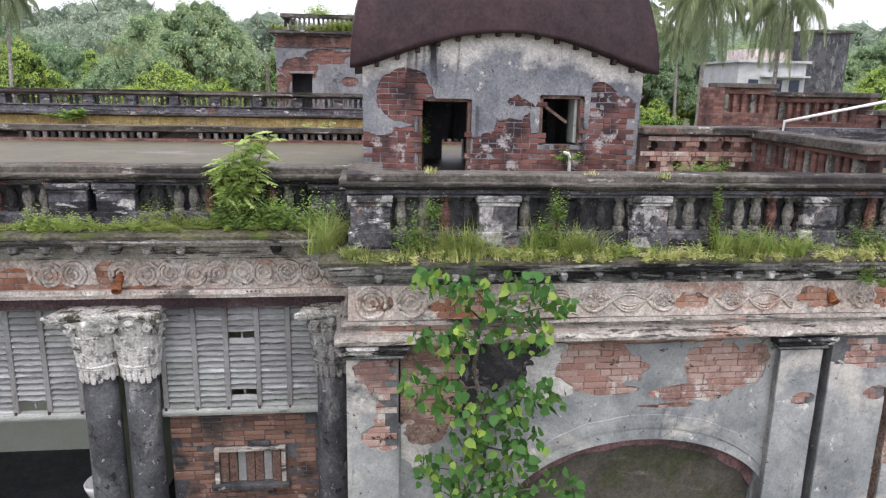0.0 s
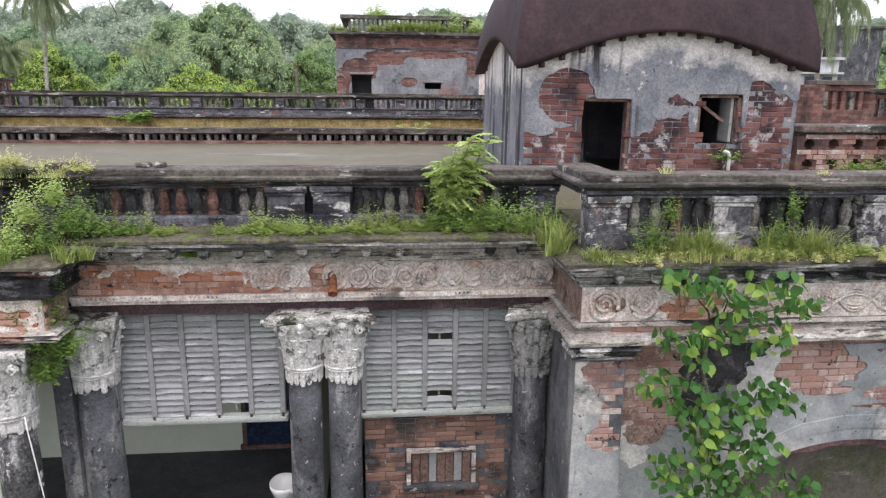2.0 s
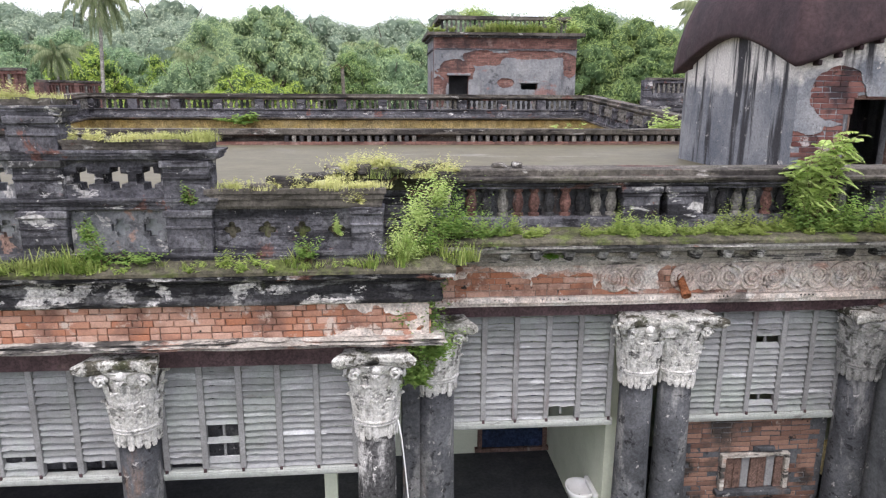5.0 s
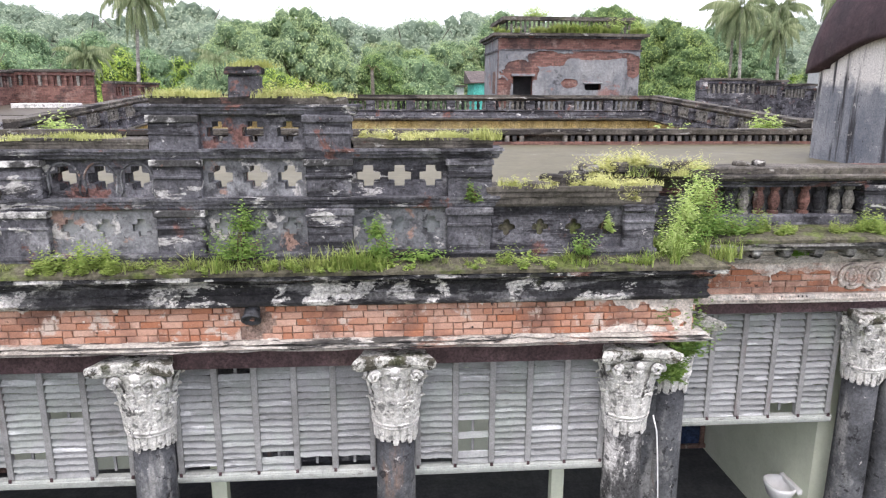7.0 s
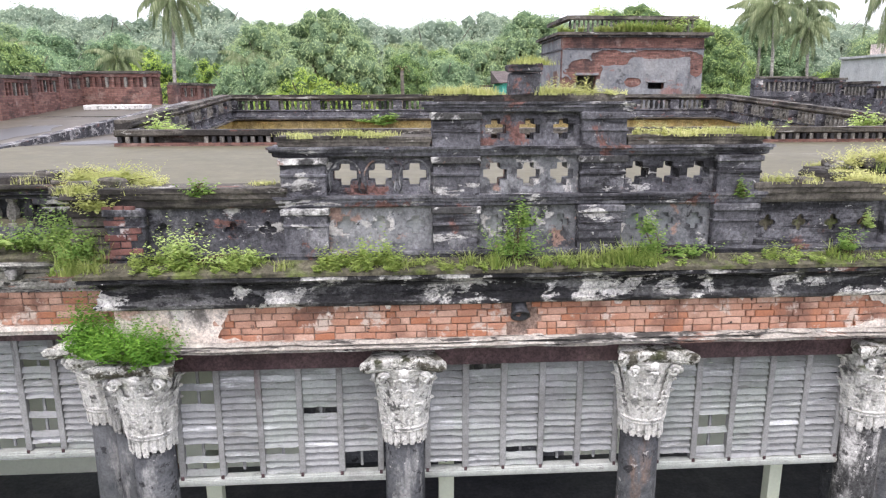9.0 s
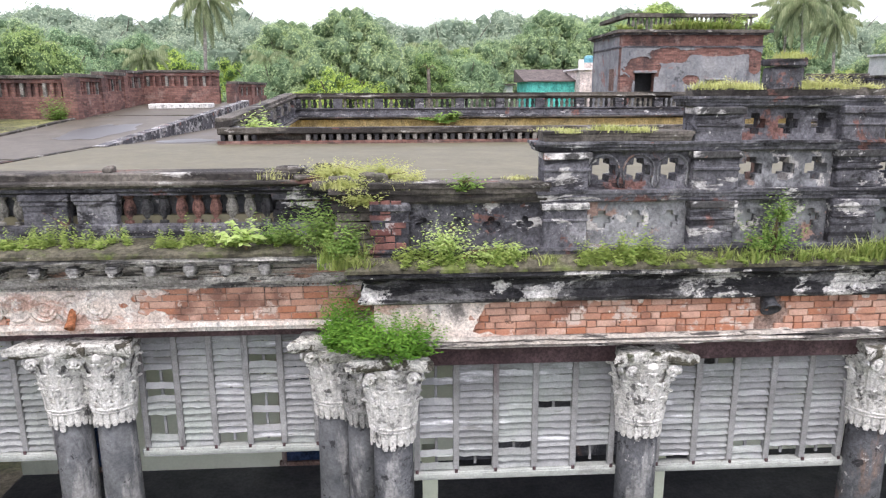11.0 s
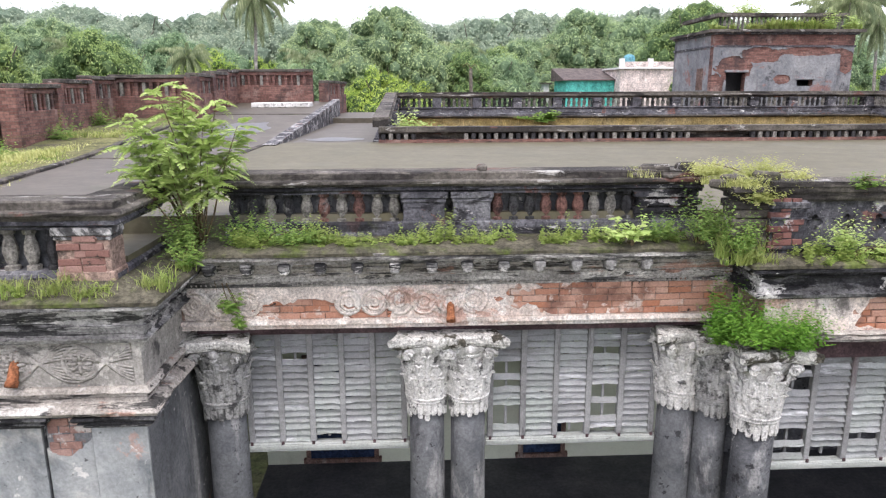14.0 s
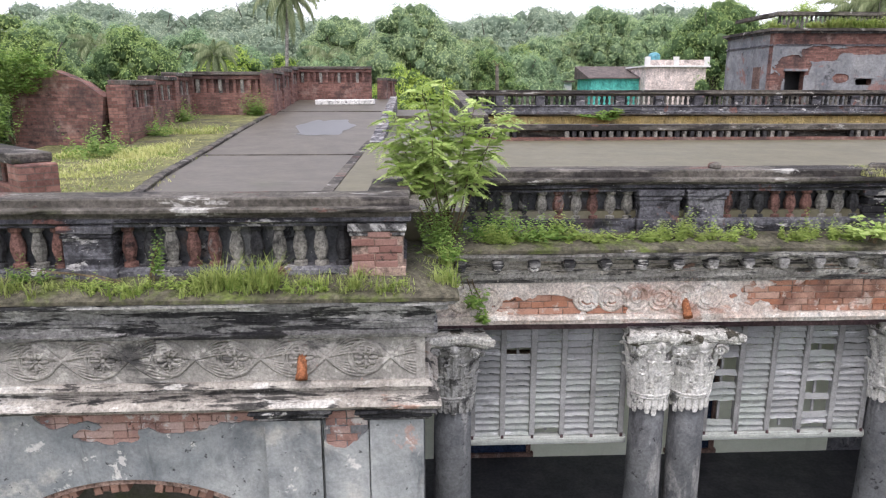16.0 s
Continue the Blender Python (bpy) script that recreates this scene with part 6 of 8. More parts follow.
part("side_window", boxm((-4.22, -4.19, 28.0, 28.6, 9.9, 10.75)), M_DOORWOOD, blk)

# east roof walls
EAST_LINE = [(5.95, 31.6), (8.7, 31.6), (8.85, 23.5)]
brick_parapet("brick_parapet", [(4.75, 8.9), (4.4, 5.9)], [8.7, 8.7], [9.58, 9.50], "red brick parapet with square posts and grey coping", pitch=0.16)
brick_parapet("brick_parapet", [(7.02, 14.6), (8.48, 14.6), (10.4, 10.6)], [9.0, 9.0, 8.6], [10.28, 10.28, 9.6], "red brick parapet with square posts and grey coping", pitch=0.2)
brick_parapet("brick_parapet", [(3.2, 14.9), (6.6, 19.5)], [8.8, 8.8], [9.9, 9.9], "red brick parapet with mossy coping", pitch=0.2)
brick_parapet("brick_parapet", EAST_LINE, [9.25, 9.25, 9.1], [10.6, 10.6, 9.85], "black-stained parapet with pale balusters round the east roof", M_PARAPET, 0.22)
wall("roof_far_east", (4.6, 14, 5.9, 16, 8.4, 8.6), M_DECK, "wet dark roof of the east range", "roof")
wall("roof_far_east_raised", (4.5, 14, 11.0, 11.3, 8.6, 9.5), M_PARAPET, "blackened parapet wall of the east range", "wall")
hp = thing("pierced_brick_wall", "red brick wall pierced with small stepped openings", "wall")
bm = bmesh.new()
for k in range(2):
    holed_panel(bm, 2.98, 4.75, 8.92 + 0.28 * k, 9.20 + 0.28 * k, 8.62, 8.86, [(2.98 + (i + 0.5) * 0.354 + 0.08 * k * 0, 9.06 + 0.28 * k, cross_ring(0.075, 0.5)) for i in range(5)])
box(bm, 2.98, 4.75, 8.62, 8.86, 8.6, 8.92)
part("wall", bm, M_REDWALL, hp)
part("coping", boxm((2.98, 4.95, 8.55, 8.93, 9.48, 9.60), 0.02, 0.01), M_COPING, hp)

# ---- trees ----


def crown_mesh(seed, height, width, lumps, cards, size, leaf, inner):
    """A broad domed crown: uneven boughs, each covered with small leaf sprays, with gaps between."""
    rg = np.random.default_rng(seed)
    i = np.arange(lumps)
    a, q = 2.4 * i + rg.uniform(-0.5, 0.5, lumps), np.sqrt((i + 0.5) / lumps)
    c = np.stack([0.42 * width * q * np.cos(a), 0.42 * width * q * np.sin(a), height * (0.90 - 0.36 * q ** 2 + rg.uniform(-0.09, 0.05, lumps)) - width * 0.09], 1)
    r = width * rg.uniform(0.036, 0.082, lumps)
    ph = rg.uniform(0, 6.28, (lumps, 3))

    def swell(k, d):
        return 1 + 0.20 * np.sin(3.1 * d[:, 0] + ph[k, 0]) * np.sin(3.7 * d[:, 1] + ph[k, 1]) + 0.14 * np.sin(7.3 * d[:, 2] + ph[k, 2] + 4 * d[:, 0])

    bm = bmesh.new()
    bmesh.ops.create_icosphere(bm, subdivisions=1, radius=1)
    ball = np.array([v.co[:] for v in bm.verts])
    tri = [[v.index for v in f.verts] for f in bm.faces]
    bm.free()
    verts, faces = [], []
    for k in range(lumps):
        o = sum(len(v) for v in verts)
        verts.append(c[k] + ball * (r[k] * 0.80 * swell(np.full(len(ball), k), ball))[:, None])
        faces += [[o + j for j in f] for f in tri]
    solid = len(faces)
    k = rg.choice(lumps, cards, p=r ** 2 / (r ** 2).sum())
    d = rg.normal(size=(cards, 3)) + (0, 0, 0.4)
    d /= np.linalg.norm(d, axis=1)[:, None]
    p = c[k] + d * (r[k] * swell(k, d) * rg.triangular(0.70, 0.98, 1.40, cards))[:, None]
    near = np.linalg.norm(p[:, None] - c[None], axis=2) < r[None] * 0.8
    near[np.arange(cards), k] = False
    keep = ~near.any(1)
    p, d = p[keep], d[keep]
    m = len(p)
    s = (size * rg.uniform(0.6, 1.35, m))[:, None]
    nrm = d + np.stack([rg.uniform(-0.7, 0.7, m), rg.uniform(-0.7, 0.7, m), rg.uniform(0.0, 1.1, m)], 1)
    nrm /= np.linalg.norm(nrm, axis=1)[:, None]
    u = np.cross(nrm, np.stack([rg.uniform(-1, 1, m), rg.uniform(-1, 1, m), np.full(m, 0.2)], 1))
    u /= np.linalg.norm(u, axis=1)[:, None]
    w = np.cross(nrm, u)
    o = sum(len(v) for v in verts)
    verts.append(np.stack([p - u * s * 0.6, p + w * s * 0.42, p + u * s - s * (0, 0, 0.3), p - w * s * 0.42], 1).reshape(-1, 3))
    faces += (o + np.arange(4 * m).reshape(-1, 4)).tolist()
    me = bpy.data.meshes.new("crown")
    me.from_pydata(np.concatenate(verts).tolist(), [], faces)
    # Slot 0 is the leaf colour, slot 1 the shade-dark colour of the inner balls.
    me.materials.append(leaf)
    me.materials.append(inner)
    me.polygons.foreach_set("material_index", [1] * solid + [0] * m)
    return me


def trunk_bm(seed, height, r, limbs, width):
    rng = random.Random(seed)
    bm = bmesh.new()
    tube(bm, [(0, 0, -0.5), (0.1, 0, height * 0.25), (0.15, 0.1, height * 0.5)], r, r * 0.6, 8)
    for i in range(limbs):
        a = 6.28 * i / limbs + rng.uniform(-0.4, 0.4)
        e = Vector((math.cos(a), math.sin(a), 0)) * width * 0.3 + Vector((0, 0, height * rng.uniform(0.65, 0.85)))
        tube(bm, [(0.15, 0.1, height * 0.42), Vector((0.15, 0.1, height * 0.42)).lerp(e, 0.5) + Vector((0, 0, 0.4)), e], r * 0.45, r * 0.12, 6)
    return bm


KINDS = []
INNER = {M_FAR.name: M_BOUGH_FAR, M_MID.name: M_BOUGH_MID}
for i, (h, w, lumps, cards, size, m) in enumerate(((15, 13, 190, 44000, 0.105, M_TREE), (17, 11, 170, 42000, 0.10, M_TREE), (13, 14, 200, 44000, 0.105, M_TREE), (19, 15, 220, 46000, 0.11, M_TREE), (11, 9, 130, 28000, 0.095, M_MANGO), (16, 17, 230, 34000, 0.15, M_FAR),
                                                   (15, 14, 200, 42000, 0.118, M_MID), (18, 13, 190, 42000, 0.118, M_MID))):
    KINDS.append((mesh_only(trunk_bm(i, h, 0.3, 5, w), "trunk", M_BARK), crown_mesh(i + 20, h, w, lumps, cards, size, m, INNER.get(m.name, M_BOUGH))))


def tree(kind, x, y, s, turn, label, group=""):
    t = thing("tree", label, "tree", group, at=(x, y, 0))
    for nm, me in zip(("trunk", "crown"), KINDS[kind]):
        ob = new(nm, me)
        ob.parent = t
    t.scale, t.rotation_euler = (s, s, s), (0, 0, turn)
    return t


rng = random.Random(5)
GREENS = "broad-crowned green tree in the wood behind the house"
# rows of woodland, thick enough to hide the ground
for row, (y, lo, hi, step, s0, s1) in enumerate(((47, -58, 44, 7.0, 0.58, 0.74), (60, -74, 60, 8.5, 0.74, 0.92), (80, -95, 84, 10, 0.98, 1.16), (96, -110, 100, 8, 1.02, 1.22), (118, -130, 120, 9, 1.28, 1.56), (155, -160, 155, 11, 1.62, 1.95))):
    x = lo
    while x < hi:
        # Farther rows take the tree kinds with haze put into their colour.
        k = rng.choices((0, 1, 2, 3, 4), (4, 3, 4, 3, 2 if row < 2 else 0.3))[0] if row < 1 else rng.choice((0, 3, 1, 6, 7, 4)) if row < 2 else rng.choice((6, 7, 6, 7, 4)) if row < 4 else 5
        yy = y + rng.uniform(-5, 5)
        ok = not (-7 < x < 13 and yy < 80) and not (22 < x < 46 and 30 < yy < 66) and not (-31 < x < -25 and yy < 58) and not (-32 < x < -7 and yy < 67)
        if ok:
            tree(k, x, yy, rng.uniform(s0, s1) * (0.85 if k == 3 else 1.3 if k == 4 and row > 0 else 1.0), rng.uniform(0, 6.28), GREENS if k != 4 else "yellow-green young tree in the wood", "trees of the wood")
        x += step * rng.uniform(0.75, 1.25)
for x, y, s in ((-18.6, 66.0, 1.22), (-15.4, 69, 1.08), (-21.8, 67, 1.06), (-17.2, 88, 1.22), (-36, 60, 0.98), (-31.5, 58, 0.94), (16.8, 42, 0.98), (28.5, 40, 1.02), (33.0, 42, 1.12)):
    tree(4, x, y, s, x, "bright yellow-green young tree behind the roofs")
for x, y, s in ((-40, 40, 0.9), (-46, 36, 0.95), (-36, 47, 0.9), (8.0, 96, 1.28), (13, 94, 1.2), (15, 76, 1.12), (21, 73, 1.02), (27.5, 88, 1.12), (34, 92, 1.15), (18, 62, 0.9), (-9.5, 78, 0.92), (-5, 84, 0.98), (-2.85, 126, 1.38)):
    tree(1 if s < 1 else 7 if y > 85 else 3, x, y, s, y, "dark green broad tree close behind the house")


def palm_meshes(seed, h, fronds, length, lean, hang=1.0):
    """A ringed leaning trunk and feathery fronds that arch outwards all round."""
    rng = random.Random(seed)
    bm = bmesh.new()
    pts = [(lean * (i / 8) ** 2, 0, h * i / 8 - (0.4 if i == 0 else 0)) for i in range(9)]
    tube(bm, pts, 0.17, 0.11, 8)
    trunk = mesh_only(bm, "trunk", M_PALMBARK, True)
    out = []
    for k in range(fronds):
        a = 2.4 * k + rng.uniform(-0.2, 0.2)
        rise = radians(64 - 118 * (k + 0.5) / fronds + rng.uniform(-8, 8))
        bend = radians(rng.uniform(88, 125)) * (0.6 + 0.4 * math.cos(rise)) * hang
        size = length * rng.uniform(0.72, 1.1)
        bm = bmesh.new()
        n = 12
        pts = [Vector((0.08, 0, 0))]
        for i in range(n):
            g = max(radians(-86), rise - bend * ((i + 1) / n) ** 1.3)
            pts.append(pts[-1] + Vector((math.cos(g), 0, math.sin(g))) * size / n)
        tube(bm, pts, 0.028, 0.006, 4)
        for i in range(58):
            f = 0.12 + 0.88 * i / 58
            q = min(n - 1, int(f * n))
            p = pts[q].lerp(pts[q + 1], f * n - q)
            t = (pts[q + 1] - pts[q]).normalized()
            for s in (-1, 1):
                ll = length * 0.24 * math.sin(math.pi * (0.16 + 0.78 * f)) * rng.uniform(0.75, 1.1)
                e = p + t * ll * 0.30 + Vector((0, s * ll * 0.34, -ll * rng.uniform(0.65, 1.05)))
                m = p.lerp(e, 0.45) + Vector((0.0, s * 0.04 * ll, ll * 0.08))
                bm.faces.new([bm.verts.new(v) for v in (p, m + t * 0.05, e, m - t * 0.05)])
        bmesh.ops.rotate(bm, verts=bm.verts, cent=(0, 0, 0), matrix=Matrix.Rotation(a, 3, "Z"))
        bmesh.ops.translate(bm, verts=bm.verts, vec=(lean, 0, h))
        out.append(mesh_only(bm, "frond", M_PALM))
    return trunk, out


PALMS = [palm_meshes(3, 14.5, 26, 3.5, 0.6), palm_meshes(7, 13, 24, 3.3, -0.8), palm_meshes(11, 14.5, 30, 4.6, 0.7, 1.22)]


def palm(kind, x, y, s, turn, up=0.0, label="coconut palm with drooping fronds"):
    t = thing("palm_tree", label, "palm tree", "coconut palms", at=(x, y, 0))
    ob = new("trunk", PALMS[kind][0])
    ob.parent = t
    ob.scale = (1, 1, 1 + up / (s * (13, 14.5)[kind != 1]))
    for me in PALMS[kind][1]:
        ob = new("frond", me)
        ob.parent = t
        ob.location = (0, 0, up / s)
    t.scale, t.rotation_euler = (s, s, s), (0, 0, turn)


for k, x, y, s, a, *up in ((0, -28.5, 57.5, 1.10, 0.5, 1.3), (2, 24.0, 40, 0.99, 1.0, 1.6), (2, 19.4, 40, 1.0, 4.0, 1.6), (1, -27.6, 84, 1.06, 1.0), (1, 0.2, 93.5, 1.13, 3.0), (0, 14.1, 130, 1.38, 2.0), (1, -18.4, 90.5, 1.13, 1.2), (1, -44, 90, 1.12, 3.3),
                      (0, 23.0, 61, 1.10, 2.0, 1.4), (0, 28.8, 75, 1.16, 4.2, 1.4), (0, 37.0, 82, 1.28, 0.2, 1.4), (1, 31.5, 69.5, 1.16, 5.0, 1.4),
                      (1, -22.5, 78, 0.98, 2.2), (1, -8, 101, 1.2, 0.7), (0, -38, 72, 0.92, 5.1), (1, 6, 112, 1.32, 4.0), (0, -54, 82, 1.02, 1.7), (1, -13.5, 122, 1.38, 3.6), (1, 20, 101, 1.22, 0.3), (1, -33, 104, 1.2, 2.9)):
    palm(k, x, y, s, a, *up)
snag = thing("dead_palm", "bare grey trunk of a dead palm", "tree", at=(-10.0, 67.5, 0))
bm = bmesh.new()
tube(bm, [(0, 0, 0), (0.05, 0, 6), (-0.1, 0, 12.0)], 0.22, 0.16, 8)
part("trunk", bm, M_BARK, snag)
bm = bmesh.new()
tube(bm, [(-0.1, 0, 12.0), (-0.4, 0, 12.5), (-0.9, 0, 12.1)], 0.07, 0.02, 5)
tube(bm, [(-0.1, 0, 12.0), (0.3, 0, 12.4), (0.7, 0, 11.8)], 0.07, 0.02, 5)
part("dry_frond", bm, M_TWIG, snag)

# ---- distant houses ----
M_HOUSEWHITE = weathered("pale_grey_house_paint", (0.50, 0.52, 0.52), (0.60, 0.61, 0.60), [((0.25, 0.26, 0.26), 0.5, 0.55, 0.65, SV, 0.7)], grain=8, bump=0.1, speck=0.2)
th = thing("distant_house", "small turquoise house with a dark tin roof", "house")
part("wall", boxm((0.2, 6.4, 72, 78, 0, 10.9)), M_TEAL, th)
bm = bmesh.new()
box(bm, -0.2, 6.3, 71.6, 78, 10.9, 11.0)
for v in bm.verts:
    if v.co.y > 75 and v.co.z > 10.95:
        v.co.z += 1.3
part("roof", bm, M_TIN, th)
ph = thing("distant_house", "pale pink flat-roofed house with a white roof parapet", "house")
part("wall", boxm((5.2, 11.3, 70, 76, 0, 12.0)), M_PINK, ph)
part("roof_slab", boxm((4.9, 11.6, 69.7, 76, 12.0, 12.15)), M_PVC, ph)
for d in ((5.0, 5.5), (7.9, 8.4), (11.0, 11.5)):
    part("parapet_post", boxm((d[0], d[1], 69.8, 70.1, 12.15, 13.0)), M_PVC, ph)
part("parapet_wall", boxm((5.5, 11.0, 69.9, 70.1, 12.15, 12.7)), M_PINK, ph)
bm = bmesh.new()
lathe(bm, [(0.55, 0), (0.6, 0.3), (0.6, 1.0), (0.45, 1.25), (0.2, 1.35)], (6.6, 72, 12.15), 14)
tagged(finish(bm, "water_tank", M_BLUETANK, smooth=True), "blue-green plastic water tank on the roof", "water tank")
sh2 = thing("distant_house", "low white flat-roofed house among the trees", "house")
part("wall", boxm((-6, 0, 80, 84, 0, 10.6)), M_PVC, sh2)
part("roof", boxm((-6.3, 0.3, 79.7, 84, 10.6, 10.8)), M_COPING, sh2)
bh = thing("distant_house", "pale grey house with a pink upper wall behind the palms", "house")
part("wall", boxm((31.0, 37.2, 57, 64, 0, 12.9)), M_HOUSEWHITE, bh)
part("roof_slab", boxm((30.7, 37.4, 56.6, 64, 12.9, 13.1)), M_HOUSEWHITE, bh)
part("sunshade", boxm((33.0, 37.2, 56.2, 57, 11.7, 11.85)), M_HOUSEWHITE, bh)
for x in (32.0, 34.2, 35.8):
    part("window", boxm((x, x + 0.9, 56.95, 57.05, 10.2, 11.5)), M_DARKGLASS, bh)
part("upper_wall", boxm((33.0, 36.9, 59, 63, 13.1, 14.2)), M_PINK, bh)
part("stair_tower", boxm((37.2, 41.0, 57.2, 61, 0, 15.5)), M_SHAFT, bh)
part("tower_coping", boxm((37.0, 41.2, 57.0, 61.2, 15.5, 15.75)), M_COPING, bh)

# ---- brickwork, brick by brick ----


def brick_mesh(w, h, d, seed, material):
    rng = random.Random(seed)
    bm = bmesh.new()
    box(bm, -w / 2, w / 2, 0, d, -h / 2, h / 2, 0, 0.0035, rng)
    front = [f for f in bm.faces if f.normal.y < -0.7]
    bmesh.ops.inset_region(bm, faces=front, thickness=0.006, depth=0.004)
    return mesh_only(bm, "brick", material)


BRICKS = {}


def bricks(parent, x0, x1, z0, z1, y, material, mask=None, seed=0, course=0.067, length=0.225, proud=0.005):
    """Lays bricks in running bond over a stretch of wall whose face is at y, where mask(x, z) allows."""
    rng = random.Random(seed)
    key = (material.name, length, course)
    if key not in BRICKS:
        BRICKS[key] = ([brick_mesh(length - 0.008, course - 0.008, 0.05, k, material) for k in range(4)], [brick_mesh(length / 2 - 0.008, course - 0.008, 0.05, k + 9, material) for k in range(3)])
    long, short = BRICKS[key]
    n = 0
    rows = int((z1 - z0) / course + 0.3)
    for r in range(rows):
        z = z0 + (r + 0.5) * course
        x = x0 - rng.choice((0, length / 2, length * 0.3))
        while x < x1:
            half = rng.random() < 0.34
            w = length / 2 if half else length
            cx = x + w / 2
            if cx - w / 2 >= x0 - 0.03 and cx + w / 2 <= x1 + 0.03 and (mask is None or mask(cx + rng.uniform(-0.05, 0.05), z + rng.uniform(-0.03, 0.03))):
                ob = new("brick", rng.choice(short if half else long))
                ob.parent = parent
                ob.location = (cx, y - proud + rng.uniform(-0.005, 0.007) - parent.location.y, z + rng.uniform(-0.003, 0.003))
                ob.rotation_euler = (rng.uniform(-0.03, 0.03), rng.uniform(-0.014, 0.014), rng.uniform(-0.02, 0.02))
                n += 1
            x += w
    return n


def blob_mask(blobs, seed):
    """Patches with ragged edges: blobs are (x, z, half width, half height)."""
    def inside(x, z):
        j = 0.35 * noise.noise(Vector((x * 3.1 + seed, z * 4.3, seed * 1.7)))
        return any(((x - a) / c) ** 2 + ((z - b) / d) ** 2 < 1 + j * 2 for a, b, c, d in blobs)
    return inside


frieze_brick = tagged(new("frieze_brickwork"), "bare orange brick frieze above the white capitals", "brickwork", kind="structure")
bricks(frieze_brick, -12.92, -5.70, 7.862, 8.17, C_Y, M_BRICK_O, lambda x, z: GONE_C(x, z) > -0.9 and abs(x + 9.55) > 0.09, 3, 0.0616, 0.172)
infill = tagged(boxed("wall_brick_infill", (-2.92, -1.27, 6.66, 6.86, 4.7, 6.52), M_SHAFT), "sooty brown brick infill under the shutters", "wall", kind="structure")
bricks(infill, -2.92, -1.27, 5.30, 6.52, 6.66, M_BRICK_D, lambda x, z: not (-2.50 < x < -1.62 and 5.66 < z < 6.11), 4, 0.058)
bricks(S["wall_pavilion_east"], -0.45, 3.30, 6.85, 7.74, R_Y + 0.10, M_BRICK_R, bared(GONE_E), 5)
bricks(S["pilaster_corner_east"], -0.93, -0.48, 6.5, 7.58, R_Y, M_BRICK_R, bared(ragged([(-0.55, 7.48, 0.34, 0.30), (-0.48, 7.05, 0.20, 0.35), (-0.60, 6.78, 0.22, 0.12)], 7.0)), 6)
bricks(S["pilaster_east"], 3.33, 3.73, 6.8, 7.3, R_Y, M_BRICK_R, bared(ragged([(3.60, 7.06, 0.13, 0.08)], 3.0)), 7, length=0.18)
bricks(S["pilaster_east_outer"], 3.85, 4.45, 6.9, 7.74, R_Y - 0.04, M_BRICK_R, bared(ragged([(4.2, 7.62, 0.5, 0.22), (4.36, 7.12, 0.15, 0.08)], 4.0)), 8)
bricks(S["pilaster_east_far"], 4.65, 6.6, 5.9, 7.74, R_Y + 0.02, M_BRICK_R, bared(GONE_FAR), 9)
bricks(S["wall_pavilion_west"], -22.5, -18.95, 7.05, 7.47, E_Y + 0.10, M_BRICK_R, bared(GONE_W), 10)
bricks(S["pilaster_west"], -18.78, -18.45, 6.95, 7.45, E_Y + 0.04, M_BRICK_R, bared(ragged([(-18.62, 7.36, 0.20, 0.30)], 8.0, 0.6)), 11, length=0.17)
bricks(S["frieze_b"], -5.66, -2.9, 8.02, 8.335, B_Y, M_BRICK_O, bared(GONE_B), 12, 0.062)
bricks(S["frieze_d"], -17.6, -12.95, 7.89, 8.20, D_Y, M_BRICK_O, bared(GONE_D), 13, 0.062)
bricks(S["frieze_r"], -0.9, 6.0, 7.965, 8.30, R_Y, M_BRICK_O, bared(GONE_R), 15, 0.066)
bricks(S["architrave_r"], -0.8, 1.2, 7.74, 7.93, R_Y - 0.03, M_BRICK_R, blob_mask([(-0.2, 7.86, 0.5, 0.10), (0.8, 7.8, 0.4, 0.08)], 13.0), 16, 0.066)
rng = random.Random(61)
arch_rim = tagged(new("arch_brickwork"), "row of bare bricks round the blocked arch", "brickwork", kind="structure")
me = brick_mesh(0.06, 0.10, 0.1, 3, M_BRICK_D)
for i in range(45):
    a = math.pi * (0.03 + 0.94 * i / 44)
    if noise.noise(Vector((i * 0.31, 2, 7))) < -0.12:
        continue
    ob = new("brick", me)
    ob.parent = arch_rim
    ob.location = (-20.38 + (1.09 + rng.uniform(-0.01, 0.01)) * math.cos(a), E_Y + 0.115 + rng.uniform(-0.015, 0.015), 6.14 + (0.61 + rng.uniform(-0.012, 0.012)) * math.sin(a))
    ob.rotation_euler = (rng.uniform(-0.1, 0.1), math.atan2(math.cos(a) * 0.58, math.sin(a) * 1.1) + rng.uniform(-0.12, 0.12), 0)
M_PLUM = weathered("plum_washed_band", (0.17, 0.095, 0.10), (0.25, 0.15, 0.15), [((0.07, 0.06, 0.055), 2.5, 0.5, 0.6, S1, 0.8), ((0.40, 0.36, 0.34), 6, 0.62, 0.66, S1, 0.6)], grain=30, speck=0.4)
bm = bmesh.new()
rows = []
for i in range(49):
    a = math.pi * i / 48
    c, s = math.cos(a), math.sin(a)
    w = 0.13 + 0.04 * noise.noise(Vector((i * 0.3, 0, 2)))
    rows.append([bm.verts.new((2.02 + p * c, y, 5.72 + q * s)) for p, q, y in ((1.46, 0.90, R_Y + 0.215), (1.45, 0.89, R_Y + 0.19), (1.46 - w, 0.90 - w, R_Y + 0.19), (1.46 - w, 0.90 - w, R_Y + 0.22))])
for a, b in zip(rows, rows[1:]):
    for k in range(3):
        bm.faces.new((a[k], b[k], b[k + 1], a[k + 1]))
